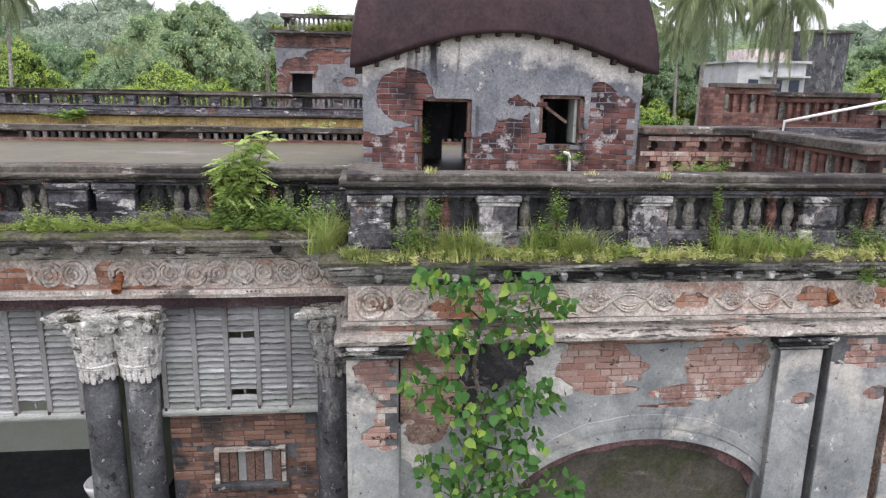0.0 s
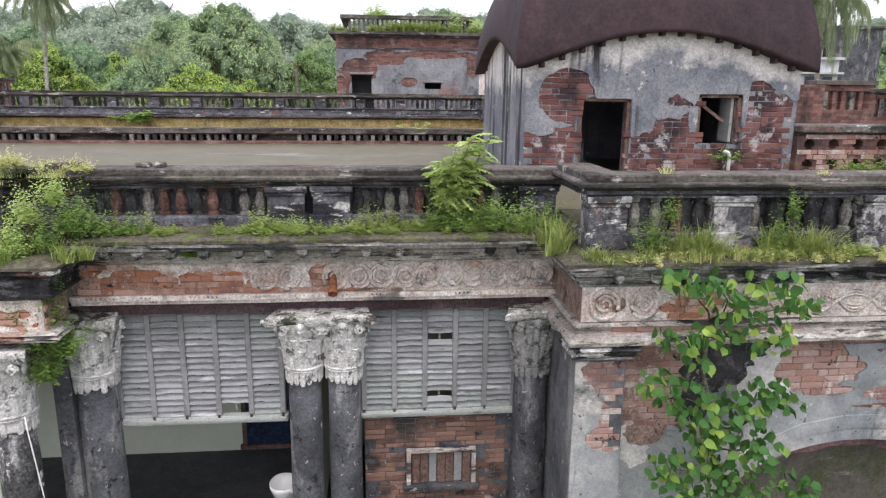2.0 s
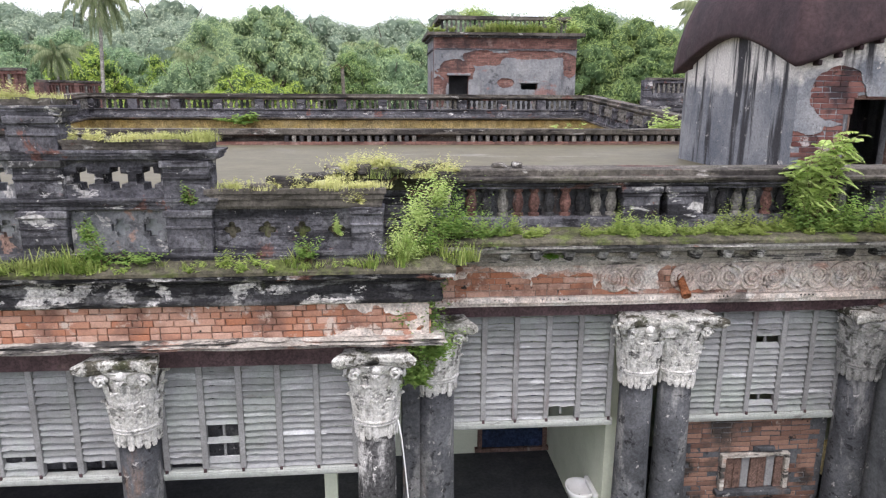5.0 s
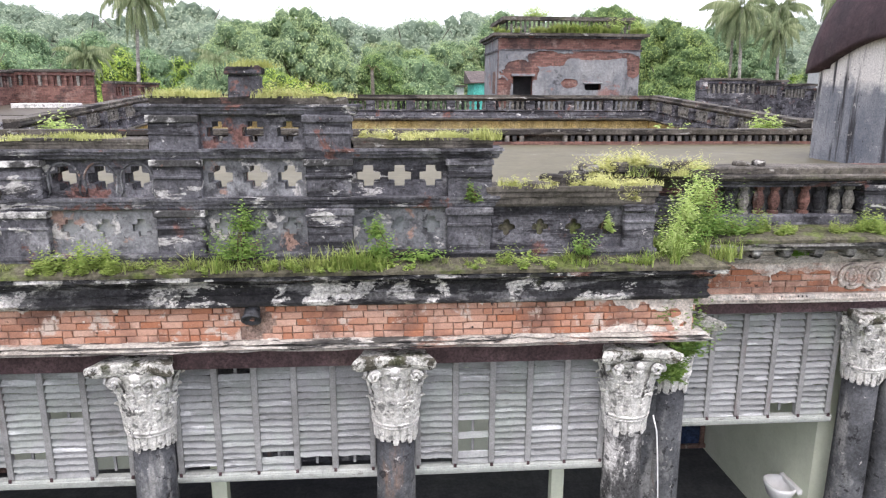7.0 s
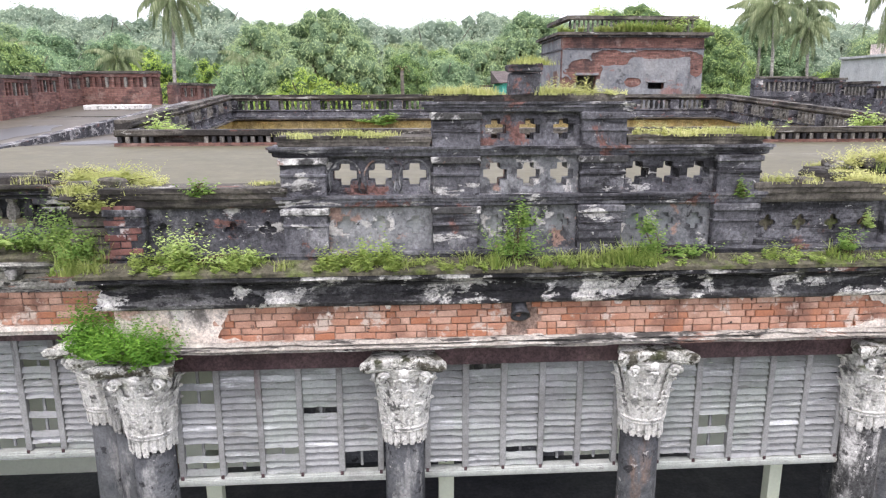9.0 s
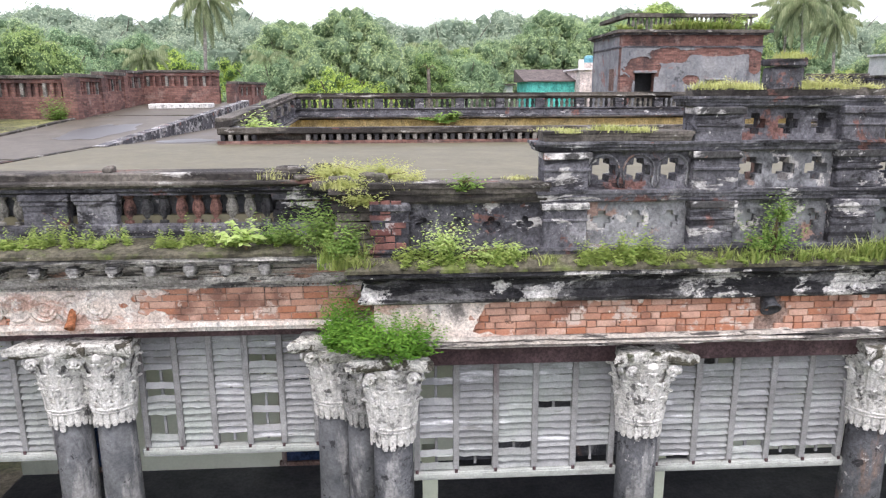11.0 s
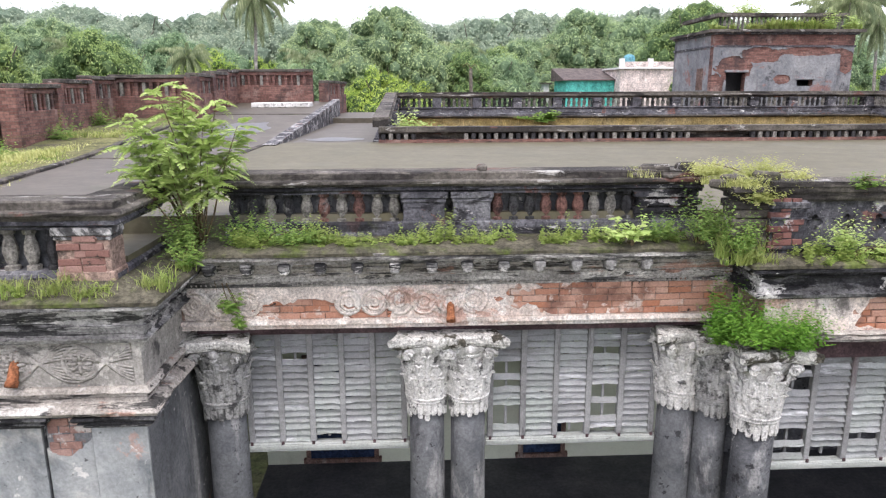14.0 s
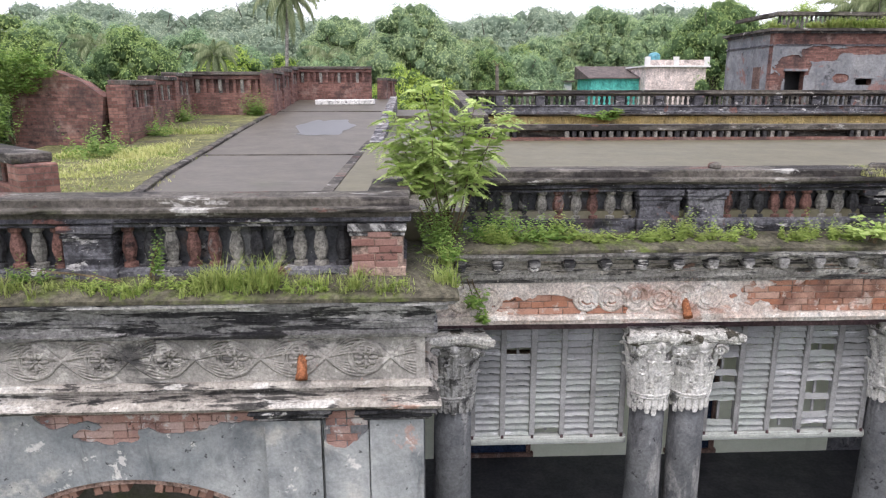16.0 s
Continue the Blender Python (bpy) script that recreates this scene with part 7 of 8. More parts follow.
tagged(finish(bm, "arch_band", M_PLUM), "plum-coloured plaster band inside the blocked arch", "moulding", kind="structure")
hpw = [o for o in hp.children if o.name.startswith("wall")][0]
bricks(hpw, 2.99, 4.72, 8.64, 9.47, 8.62, M_BRICK_R, lambda x, z: all(abs(x - (2.98 + (i + 0.5) * 0.354)) > 0.13 or abs(z - zz) > 0.085 for i in range(5) for zz in (9.06, 9.34)), 21, 0.069, 0.2)
shw = [o for o in sh.children if o.name.startswith("wall")][0]


def sh_hole(x, z):
    """Above 0 in the doorway and the window, and above the eave."""
    d = min(0.36 - abs(x - 0.285), 9.92 - z)
    w = min(0.31 - abs(x - 1.875), 9.99 - z, z - 9.31)
    return max(d, w, z - eave((x - SX0) / (SX1 - SX0)) + 0.03) * 8


def sh_gone(x, z):
    k = 0.55 * noise.noise(Vector((x * 1.3, z * 1.9, 9.2))) + 0.2 * noise.noise(Vector((x * 6, z * 7, 2))) + 0.1 * noise.noise(Vector((x * 17, z * 19, 2)))
    low = 9.50 + (0.52 if x > 2.25 else 0.30 if 0.95 < x < 1.45 else 0.0) + 0.6 * k - z
    side = 0.28 - ((x + 0.22) / 0.72) ** 2 - ((z - 9.95) / 0.66) ** 2 + 0.35 * k
    strip = 0.12 - ((x - 1.25) / 1.1) ** 2 - ((z - 9.88) / 0.35) ** 2 + 0.4 * k
    return max(low * 2.2, side * 2.2, strip * 2)


plaster_skin(shw, SX0 - 0.004, SX1 + 0.004, 8.8, 10.86, SY0, lambda x, z: max(sh_gone(x, z), sh_hole(x, z)), M_SHWALL, 0.018, 0.035)
bricks(shw, SX0, SX1, 8.85, 10.3, SY0, M_BRICK_P, lambda x, z: sh_gone(x, z) > -0.5 and sh_hole(x, z) < 0.0, 17, 0.07)
for d, k in (((-18.53, -18.14, 8.47, 8.86), 18), ((-12.92, -12.60, 8.62, 9.02), 19)):
    owner = [o for o in S if o.name.startswith("pedestal" if k == 18 else "pier") and o.type == "MESH" and abs(o.bound_box[0][0] - d[0]) < 0.08]
    if owner:
        bricks(owner[0], d[0], d[1], d[2], d[3], 5.425 if k == 18 else PY - 0.03, M_BRICK_W if k == 18 else M_BRICK_P, None, k, 0.058, 0.175, 0.008)

# ---- stucco ornament on the friezes ----
bm = spiral_bm(0.088, 1.8, 0.016)
tube(bm, [(0.118 * math.cos(a), 0, 0.125 * math.sin(a)) for a in [2 * math.pi * i / 20 for i in range(21)]], 0.019, 0.019, 5)
tube(bm, [(0.10 * math.cos(a), 0, 0.105 * math.sin(a)) for a in [0.6 + 4.2 * i / 14 for i in range(15)]], 0.013, 0.008, 5)
SCROLL = mesh_only(bm, "scroll", M_FRIEZE, True)
bm = bmesh.new()
for r, t in ((0.125, 0.017), (0.10, 0.010)):
    tube(bm, [(r * math.cos(a), 0, r * math.sin(a)) for a in [2 * math.pi * i / 24 for i in range(25)]], t, t, 5)
for i in range(8):
    a = 2 * math.pi * i / 8
    tube(bm, [(0.02 * math.cos(a), -0.004, 0.02 * math.sin(a)), (0.05 * math.cos(a), -0.012, 0.05 * math.sin(a)), (0.085 * math.cos(a), 0, 0.085 * math.sin(a))], 0.010, 0.016, 5)
tube(bm, [(0, 0.0, 0), (0, -0.018, 0)], 0.022, 0.014, 8)
ROSETTE = mesh_only(bm, "rosette", M_FRIEZE, True)
ROSETTE_E = ROSETTE.copy()
ROSETTE_E.materials[0] = M_FRIEZE_E


def wave_bm(x0, x1, zc, amp, pitch, y, lines=(-0.03, 0.0, 0.03)):
    bm = bmesh.new()
    for sgn in (-1, 1):
        for o in lines:
            n = int((x1 - x0) / 0.03)
            tube(bm, [(x0 + (x1 - x0) * i / n, y, zc + sgn * (amp + o) * math.cos(2 * math.pi * (x0 + (x1 - x0) * i / n) / (2 * pitch))) for i in range(n + 1)], 0.0125, 0.0125, 4)
    return bm


def place(me, nm, parent, x, y, z, flip=1, s=1.0, turn=0.0):
    ob = new(nm, me)
    ob.parent = parent
    ob.matrix_local = Matrix.Translation((x, y, z)) @ Matrix.Rotation(turn, 4, "Y") @ Matrix.Diagonal((s * flip, s, s, 1))
    return ob


rng = random.Random(12)
x = -5.5
while x < -1.05:
    if GONE_B(x, 8.20) < -0.1:
        place(SCROLL, "scroll", S["frieze_b"], x, B_Y - 0.027, 8.185, rng.choice((-1, 1)), 1.0, rng.uniform(0, 6))
    x += 0.232
x = -17.85
while x < -14.9:
    if GONE_D(x, 8.045) < 0.0:
        place(SCROLL, "scroll", S["frieze_d"], x, D_Y - 0.013, 8.045, rng.choice((-1, 1)), 0.95, rng.uniform(0, 6))
    x += 0.228
for a, b in ((0.55, 2.1), (2.55, 3.35), (3.85, 4.1), (4.5, 6.4)):
    part("wave_band", wave_bm(a, b, 8.13, 0.085, 0.34, R_Y - 0.022), M_FRIEZE, S["frieze_r"], "", True)
x = 0.68
while x < 6.4:
    if not (2.1 < x < 2.55 or 3.35 < x < 3.85):
        place(ROSETTE, "rosette", S["frieze_r"], x, R_Y - 0.026, 8.13, 1, 0.85)
    x += 0.68
place(SCROLL, "scroll", S["frieze_r"], -0.72, R_Y - 0.024, 8.13, 1, 1.1)
place(SCROLL, "scroll", S["frieze_r"], -0.35, R_Y - 0.024, 8.13, -1, 1.05)
part("wave_band", wave_bm(-25.0, -18.05, 7.888, 0.098, 0.5, E_Y - 0.003, (-0.056, -0.028, 0.0, 0.028, 0.056)), M_FRIEZE_E, S["frieze_e"], "", True)
x = -18.44
while x > -25:
    place(ROSETTE_E, "rosette", S["frieze_e"], x, E_Y - 0.002, 7.888, 1, 1.05)
    x -= 0.5
bm = bmesh.new()
box(bm, -0.05, 0.05, -0.16, 0.0, -0.03, 0.035, 0.012)
box(bm, -0.04, 0.04, -0.10, 0.0, -0.075, -0.03, 0.012)
lathe(bm, [(0.02, -0.04), (0.04, -0.02), (0.04, 0.015), (0.02, 0.03)], (0, -0.13, -0.03), 10)
MODILLION = mesh_only(bm, "modillion", M_CORNICE_E)
for owner, a, b, p, y, z, miss in (("cornice_b", -5.45, -1.0, 0.305, B_Y - 0.10, 8.50, 0.06), ("cornice_d", -17.8, -13.7, 0.318, D_Y - 0.075, 8.42, 0.06), ("cornice_r", -0.8, 8.0, 0.33, R_Y - 0.10, 8.42, 0.15), ("cornice_e", -25.0, -18.1, 0.31, E_Y - 0.075, 8.30, 0.7)):
    x = a + 0.15
    while x < b:
        if rng.random() > miss:
            place(MODILLION, "modillion", S[owner], x + rng.uniform(-0.01, 0.01), y, z, 1, 1.0 if owner != "cornice_r" else 0.7)
        x += p
bm = bmesh.new()
for a, b, y, z in ((-5.6, -1.0, B_Y - 0.055, 8.36), (-5.6, -1.0, B_Y - 0.06, 8.0), (-17.9, -13.2, D_Y - 0.045, 8.225)):
    n = int((b - a) / 0.042)
    for i in range(n):
        if noise.noise(Vector((i * 0.13, z, 3))) > 0.05:
            lathe(bm, [(0.004, -0.009), (0.010, 0.0), (0.004, 0.009)], (a + (b - a) * i / n, y, z), 6)
tagged(finish(bm, "bead_moulding", M_CORNICE_L, smooth=True), "fine bead moulding along the cornices", "moulding", kind="stuff")

# ---- spouts, basin, hatch, pipes, loose stones ----


def spout(x, y, z, material, label, length=0.24, r=0.042, droop=0.8):
    t = thing("drain_spout", label, "drain pipe", at=(x, y, z))
    bm = bmesh.new()
    d = Vector((0.0, -1, -droop)).normalized()
    prev = [-0.1 * d, length * d]
    rows = []
    s = d.cross(Vector((0, 0, 1))).normalized()
    u = d.cross(s)
    for p, q in ((0.0, r * 0.85), (length * 0.75, r * 0.95), (length * 0.8, r * 1.1), (length, r * 1.12), (length, r * 0.85), (length * 0.5, r * 0.8)):
        rows.append([bm.verts.new(d * p + q * (math.cos(k * math.pi / 8) * s + math.sin(k * math.pi / 8) * u)) for k in range(16)])
    for a, b in zip(rows, rows[1:]):
        for k in range(16):
            bm.faces.new((a[k], a[(k + 1) % 16], b[(k + 1) % 16], b[k]))
    bm.faces.new(rows[-1])
    bmesh.ops.recalc_face_normals(bm, faces=bm.faces)
    part("pipe", bm, material, t, "", True)


spout(-3.20, B_Y + 0.02, 8.19, M_TERRA, "orange terracotta drain spout through the frieze")
spout(-15.56, D_Y + 0.02, 8.03, M_TERRA, "orange terracotta drain spout through the frieze", 0.2, 0.038, 1.2)
spout(-18.93, E_Y + 0.02, 7.91, M_TERRA, "rusty terracotta drain spout in a rosette", 0.2, 0.042, 1.6)
spout(3.75, R_Y + 0.02, 8.16, M_TERRA, "broken terracotta drain spout in bare brick", 0.12)
spout(-9.55, C_Y + 0.02, 8.14, M_SHAFT, "blackened stub of a drain spout in the brick frieze", 0.12, 0.075, 0.9)

hatch = thing("boarded_hatch", "small boarded window in a pale peeling frame", "window")
for d in ((-2.46, -2.41, 5.67, 6.10), (-1.73, -1.68, 5.67, 6.10), (-2.46, -1.68, 6.06, 6.10)):
    part("frame", boxm((d[0], d[1], 6.60, 6.68, d[2], d[3]), 0.005, 0.003), M_CORNICE_L, hatch, "pale peeling frame")
part("sill", boxm((-2.50, -1.64, 6.57, 6.68, 5.61, 5.67), 0.008, 0.004), M_SHAFT, hatch, "dark timber sill")
for i in range(7):
    a = -2.40 + i * 0.095
    part("board", boxm((a, a + 0.088, 6.625 + 0.008 * (i % 3), 6.66, 5.68, 6.05), 0.004, 0.003), M_MULLION if i in (2, 5) else M_DOORWOOD, hatch)
part("lintel", boxm((-2.1, -1.85, 6.62, 6.66, 6.11, 6.17), 0.01, 0.005), M_SHAFT, hatch)

basin = thing("wash_basin", "white ceramic wash basin on the green partition wall", "sink", at=(-3.722, 7.08, 5.47))
bm = bmesh.new()
rows = []
for k, (q, z) in enumerate(((0.05, -0.16), (0.7, -0.14), (0.95, -0.02), (1.0, 0.02), (0.93, 0.03), (0.82, -0.01), (0.5, -0.09), (0.08, -0.10))):
    rows.append([bm.verts.new((-0.165 + q * 0.165 * math.copysign(abs(math.cos(a)) ** 0.8, math.cos(a)), q * 0.20 * math.sin(a), z)) for a in [2 * math.pi * i / 24 for i in range(24)]])
for a, b in zip(rows, rows[1:]):
    for i in range(24):
        bm.faces.new((a[i], a[(i + 1) % 24], b[(i + 1) % 24], b[i]))
bm.faces.new(rows[-1])
bm.faces.new(list(reversed(rows[0])))
bmesh.ops.recalc_face_normals(bm, faces=bm.faces)
part("bowl", bm, M_CERAMIC, basin, "", True)
bm = bmesh.new()
lathe(bm, [(0.022, 0), (0.022, 0.006)], (-0.165, 0, -0.098), 10)
part("drain", bm, M_SHAFT, basin, "dark drain hole")
part("back_ledge", boxm((-0.06, 0.0, -0.20, 0.20, -0.02, 0.045), 0.012), M_CERAMIC, basin)

wp = thing("bent_pipe", "white plastic pipe bent over at the top", "pipe")
bm = bmesh.new()
tube(bm, [(1.96, 8.50, 8.8), (1.96, 8.50, 9.17), (1.93, 8.48, 9.23), (1.86, 8.45, 9.25)], 0.022, 0.022, 10)
part("pipe", bm, M_PVC, wp, "", True)
wp2 = thing("long_pipe", "long white plastic pipe slanting across the roof walls", "pipe")
bm = bmesh.new()
tube(bm, [(5.55, 9.5, 8.6), (5.6, 9.5, 9.66), (7.2, 9.5, 9.98), (10.5, 9.6, 10.35), (10.5, 9.6, 8.6)], 0.024, 0.024, 10)
part("pipe", bm, M_PVC, wp2, "", True)
wc = thing("hanging_pipe", "thin white plastic pipe down the corner column", "pipe")
bm = bmesh.new()
tube(bm, [(-6.0, 5.83, 7.05), (-5.97, 5.79, 6.9), (-5.94, 5.79, 6.6), (-5.88, 5.8, 5.9), (-5.86, 5.8, 4.71)], 0.006, 0.006, 8)
part("pipe", bm, M_PVC, wc, "", True)
for x, y, z, w in ((-5.0, 6.60, 9.25, 0.13), (-4.83, 6.58, 9.25, 0.09), (-15.25, 6.66, 9.19, 0.08)):
    bm = bmesh.new()
    box(bm, x - w / 2, x + w / 2, y - 0.06, y + 0.06, z - 0.005, z + 0.05, 0.014, 0.012)
    tagged(finish(bm, "loose_brick", M_COPING), "loose mossy brick lying on the coping", "brick")
slabs = thing("roof_hatch", "pale cement cover slab on the wet deck", "cover")
part("slab", boxm((-21.6, -19.5, 25.6, 26.4, 9.34, 9.52), 0.02, 0.01), M_CAPITAL, slabs)
bm = bmesh.new()
n = 40
bm.faces.new([bm.verts.new((-20.4 + (0.75 + 0.5 * noise.noise(Vector((math.cos(6.283 * i / n) * 2, math.sin(6.283 * i / n) * 2, 4)))) * math.cos(6.283 * i / n), 18.6 + 2.2 * (0.8 + 0.5 * noise.noise(Vector((math.cos(6.283 * i / n) * 2, math.sin(6.283 * i / n) * 2, 1)))) * math.sin(6.283 * i / n),
                             8.66 + 0.0589 * (18.6 + 2.2 * (0.8 + 0.5 * noise.noise(Vector((math.cos(6.283 * i / n) * 2, math.sin(6.283 * i / n) * 2, 1)))) * math.sin(6.283 * i / n) - 14.0) + 0.006)) for i in range(n)])
M_PUDDLE = weathered("rain_puddle", (0.05, 0.05, 0.045), (0.06, 0.06, 0.055), grain=3, rough=0.36, bump=0.0, spec=1.0, speck=0.1)
tagged(finish(bm, "puddle", M_PUDDLE), "shallow rain puddle on the deck", "puddle", kind="structure")
bm = bmesh.new()
bm.faces.new([bm.verts.new((-17.7 + (0.7 + 0.5 * noise.noise(Vector((math.cos(6.283 * i / n), math.sin(6.283 * i / n), 9)))) * math.cos(6.283 * i / n), 17.0 + 0.7 * math.sin(6.283 * i / n), 8.786)) for i in range(n)])
tagged(finish(bm, "puddle", M_PUDDLE), "shallow rain puddle on the low roof", "puddle", kind="structure")
for d in ((-19.08, -18.95, 6.62, 15.7, 8.60, 8.815), (-22.15, -19.1, 13.75, 13.86, 8.6, 8.675), (-22.4, -19.1, 22.9, 23.05, 9.0, 9.205)):
    wall("deck_edge", d, M_COPING, "low cement upstand on the roof", "curb")
for k, (x0, x1) in enumerate(((-12.5, -12.35), (-6.75, -6.62), (-10.2, -10.05))):
    wall("verandah_post", (x0, x1, 6.5, 6.62, 4.7, 6.45), M_GREEN, "pale green post under the shutters", "post")

# ---- plants on the ledges ----


def grass(name, label, material, patches, seed=0, width=0.005, spread=0.026, per=30):
    """Blades over patches of (x0, x1, y0, y1, z, count, low, high)."""
    rng = random.Random(seed)
    verts, faces = [], []
    for x0, x1, y0, y1, z, count, lo, hi in patches:
        tufts = []
        while len(tufts) < max(1, count // per):
            x = rng.uniform(x0, x1)
            k = noise.noise(Vector((x * 1.9, z * 3, seed * 0.37)))
            if k > -0.2 or rng.random() < 0.25:
                tufts.append((x, rng.uniform(y0, y1), rng.uniform(0.3, 0.75) + 0.6 * max(0.0, k)))
        for i in range(count):
            tx, ty, ts = tufts[i % len(tufts)]
            x, y = tx + rng.gauss(0, spread), ty + rng.gauss(0, 0.8 * spread)
            h = rng.uniform(lo, hi) * ts
            a = rng.uniform(0, 6.283)
            lean = h * rng.uniform(0.1, 1.1)
            dx, dy = math.cos(a), math.sin(a)
            w = width * rng.uniform(0.7, 1.6)
            sx, sy = -dy * w, dx * w
            k = len(verts)
            for f in (0.0, 0.55, 1.0):
                px, py, pz = x + dx * lean * f * f, y + dy * lean * f * f, z + h * (f - 0.25 * f * f * lean / max(h, 0.01))
                g = 1.0 - 0.85 * f
                verts += [(px - sx * g, py - sy * g, pz), (px + sx * g, py + sy * g, pz)]
            faces += [(k, k + 1, k + 3, k + 2), (k + 2, k + 3, k + 5, k + 4)]
    me = bpy.data.meshes.new(name)
    me.from_pydata(verts, [], faces)
    me.materials.append(material)
    return tagged(new(name, me), label, "grass", kind="stuff")


def leafy(centres, count, size, seed, flat=0.0, droop=0.3):
    """Leafy sprigs that rise and spread through blobs of (x, y, z, rx, ry, rz), with a loose outline."""
    rng = random.Random(seed)
    bm = bmesh.new()
    area = [c[3] * c[5] + 0.002 for c in centres]
    for i in range(count // 11):
        cx, cy, cz, rx, ry, rz = rng.choices(centres, area)[0]
        g = [max(-1.5, min(1.5, rng.gauss(0, 0.55))) for _ in range(3)]
        tip = Vector((cx + g[0] * rx, cy + g[1] * ry, cz + (g[2] + 0.35) * rz))
        foot = Vector((cx + g[0] * rx * 0.45, cy + g[1] * ry * 0.5, cz - rz * rng.uniform(0.5, 1.0)))
        line = tip - foot
        for k in range(11):
            f = 0.15 + 0.85 * k / 10
            a = 2.4 * k + rng.uniform(-0.5, 0.5)
            out = Vector((math.cos(a), math.sin(a) * 0.9, rng.uniform(-0.15, 0.55))).normalized()
            s = size * rng.uniform(0.65, 1.35) * (1.15 - 0.5 * f)
            p = foot + line * f + out * s * 0.8
            n = (Vector((0, -0.35, 0.9)) + Vector((rng.uniform(-0.6, 0.6), rng.uniform(-0.6, 0.4), 0))).normalized()
            w = n.cross(out).normalized()
            v = [bm.verts.new(q) for q in (p - out * s, p + w * s * 0.42 + n * s * 0.1, p + out * s - Vector((0, 0, s * droop)), p - w * s * 0.42 + n * s * 0.1)]
            bm.faces.new((v[0], v[1], v[2]))
            bm.faces.new((v[0], v[2], v[3]))
    return bm


def bush(label, centres, count, size, material, base, seed=0, stems=7, name="weed_bush", category="plant"):
    t = thing(name, label, category)
    rng = random.Random(seed)
    for k in range(stems):
        c = centres[rng.randrange(len(centres))]
        e = Vector((c[0] + rng.uniform(-0.6, 0.6) * c[3], c[1] + rng.uniform(-0.6, 0.6) * c[4], c[2] + rng.uniform(0, 0.7) * c[5]))
        b = Vector(base) + Vector((rng.uniform(-0.05, 0.05), rng.uniform(-0.03, 0.03), 0))
        bm = bmesh.new()
        tube(bm, [b, b.lerp(e, 0.5) + Vector((rng.uniform(-0.03, 0.03), 0, 0.04)), e], 0.007, 0.002, 5)
        part("stem", bm, M_TWIG, t)
    part("foliage", leafy(centres, count, size, seed), material, t)
    return t


def sapling(label, base, tips, seed, material=M_LIME, fronds=16, size=0.22, bare=0.35):
    """Thin stems to the tips, each with feathery pinnate leaves along its upper part."""
    t = thing("sapling", label, "sapling")
    rng = random.Random(seed)
    leaves = bmesh.new()
    for tip in tips:
        b, e = Vector(base) + Vector((rng.uniform(-0.06, 0.06), rng.uniform(-0.05, 0.05), 0)), Vector(tip)
        m = b.lerp(e, 0.55) + Vector((rng.uniform(-0.05, 0.05), rng.uniform(-0.05, 0.05), 0.06))
        bm = bmesh.new()
        tube(bm, [b, b.lerp(m, 0.5) + Vector((0.02, 0, 0)), m, e], 0.011, 0.003, 6)
        part("stem", bm, M_TWIG, t, "", True)
        for k in range(fronds):
            f = bare + (1.03 - bare) * (k + rng.random()) / fronds
            p = b.lerp(m, f / 0.55) if f < 0.55 else m.lerp(e, (f - 0.55) / 0.45)
            a = rng.uniform(0, 6.283)
            ln = size * rng.uniform(0.6, 1.15)
            d = Vector((math.cos(a), math.sin(a), rng.uniform(-0.45, 0.75))).normalized()
            side = d.cross(Vector((0, 0, 1))).normalized()
            for q in range(17):
                g = (q + 1) / 17
                o = p + d * ln * g - Vector((0, 0, 0.35 * ln * g * g))
                for sgn in (-1, 1):
                    w = ln * 0.24 * math.sin(math.pi * (0.15 + 0.8 * g)) * rng.uniform(0.8, 1.2)
                    end = o + side * sgn * w + d * w * 0.35 - Vector((0, 0, w * rng.uniform(0.0, 0.5)))
                    c = o.lerp(end, 0.5)
                    n = d * w * 0.26
                    leaves.faces.new([leaves.verts.new(v) for v in (o, c + n + Vector((0, 0, 0.004)), end, c - n)])
    part("foliage", leaves, material, t)
    return t


def mat_row(x0, x1, y, z, seed, count, h=0.07, size=0.014, material=M_LEDGEWEED, label="low yellow-green succulent weeds along the ledge"):
    rng = random.Random(seed)
    count, h, size = int(count * 2.4), h * 1.8, size * 1.2
    cs = []
    x = x0
    while x < x1:
        k = noise.noise(Vector((x * 1.7, seed, 0)))
        if k > -0.12:
            r = rng.uniform(0.03, 0.09)
            hh = h * rng.uniform(0.35, 1.0) * (0.7 + 1.2 * max(0.0, k))
            cs.append((x, y + rng.uniform(-0.07, 0.06), z + hh * 0.6, r, 0.05, hh))
        x += rng.uniform(0.04, 0.10)
    ob = part("ledge_weeds", leafy(cs, count, size, seed, droop=0.1), material, None)
    return tagged(ob, label, "weeds", kind="stuff")


# B ledge
mat_row(-5.2, -1.3, 6.22, 8.65, 1, 5200)
mat_row(-3.9, -2.2, 6.27, 8.65, 2, 2600, 0.10)
bush("spreading green weed on the mossy ledge", [(-2.0, 6.28, 8.80, 0.42, 0.16, 0.16), (-1.7, 6.25, 8.82, 0.35, 0.15, 0.2), (-2.05, 6.3, 9.0, 0.22, 0.12, 0.16)], 3600, 0.024, M_WEED, (-1.9, 6.3, 8.64), 3)
sapling("lime-green feathery sapling rising above the coping", (-2.0, 6.3, 8.66), [(-2.12, 6.3, 9.35), (-2.0, 6.25, 9.48), (-1.85, 6.3, 9.55), (-1.65, 6.28, 9.58), (-2.2, 6.32, 9.22), (-1.9, 6.3, 9.2), (-2.08, 6.3, 9.1), (-2.05, 6.35, 9.3), (-1.95, 6.28, 9.4), (-1.75, 6.3, 9.5)], 4, fronds=30, size=0.2)
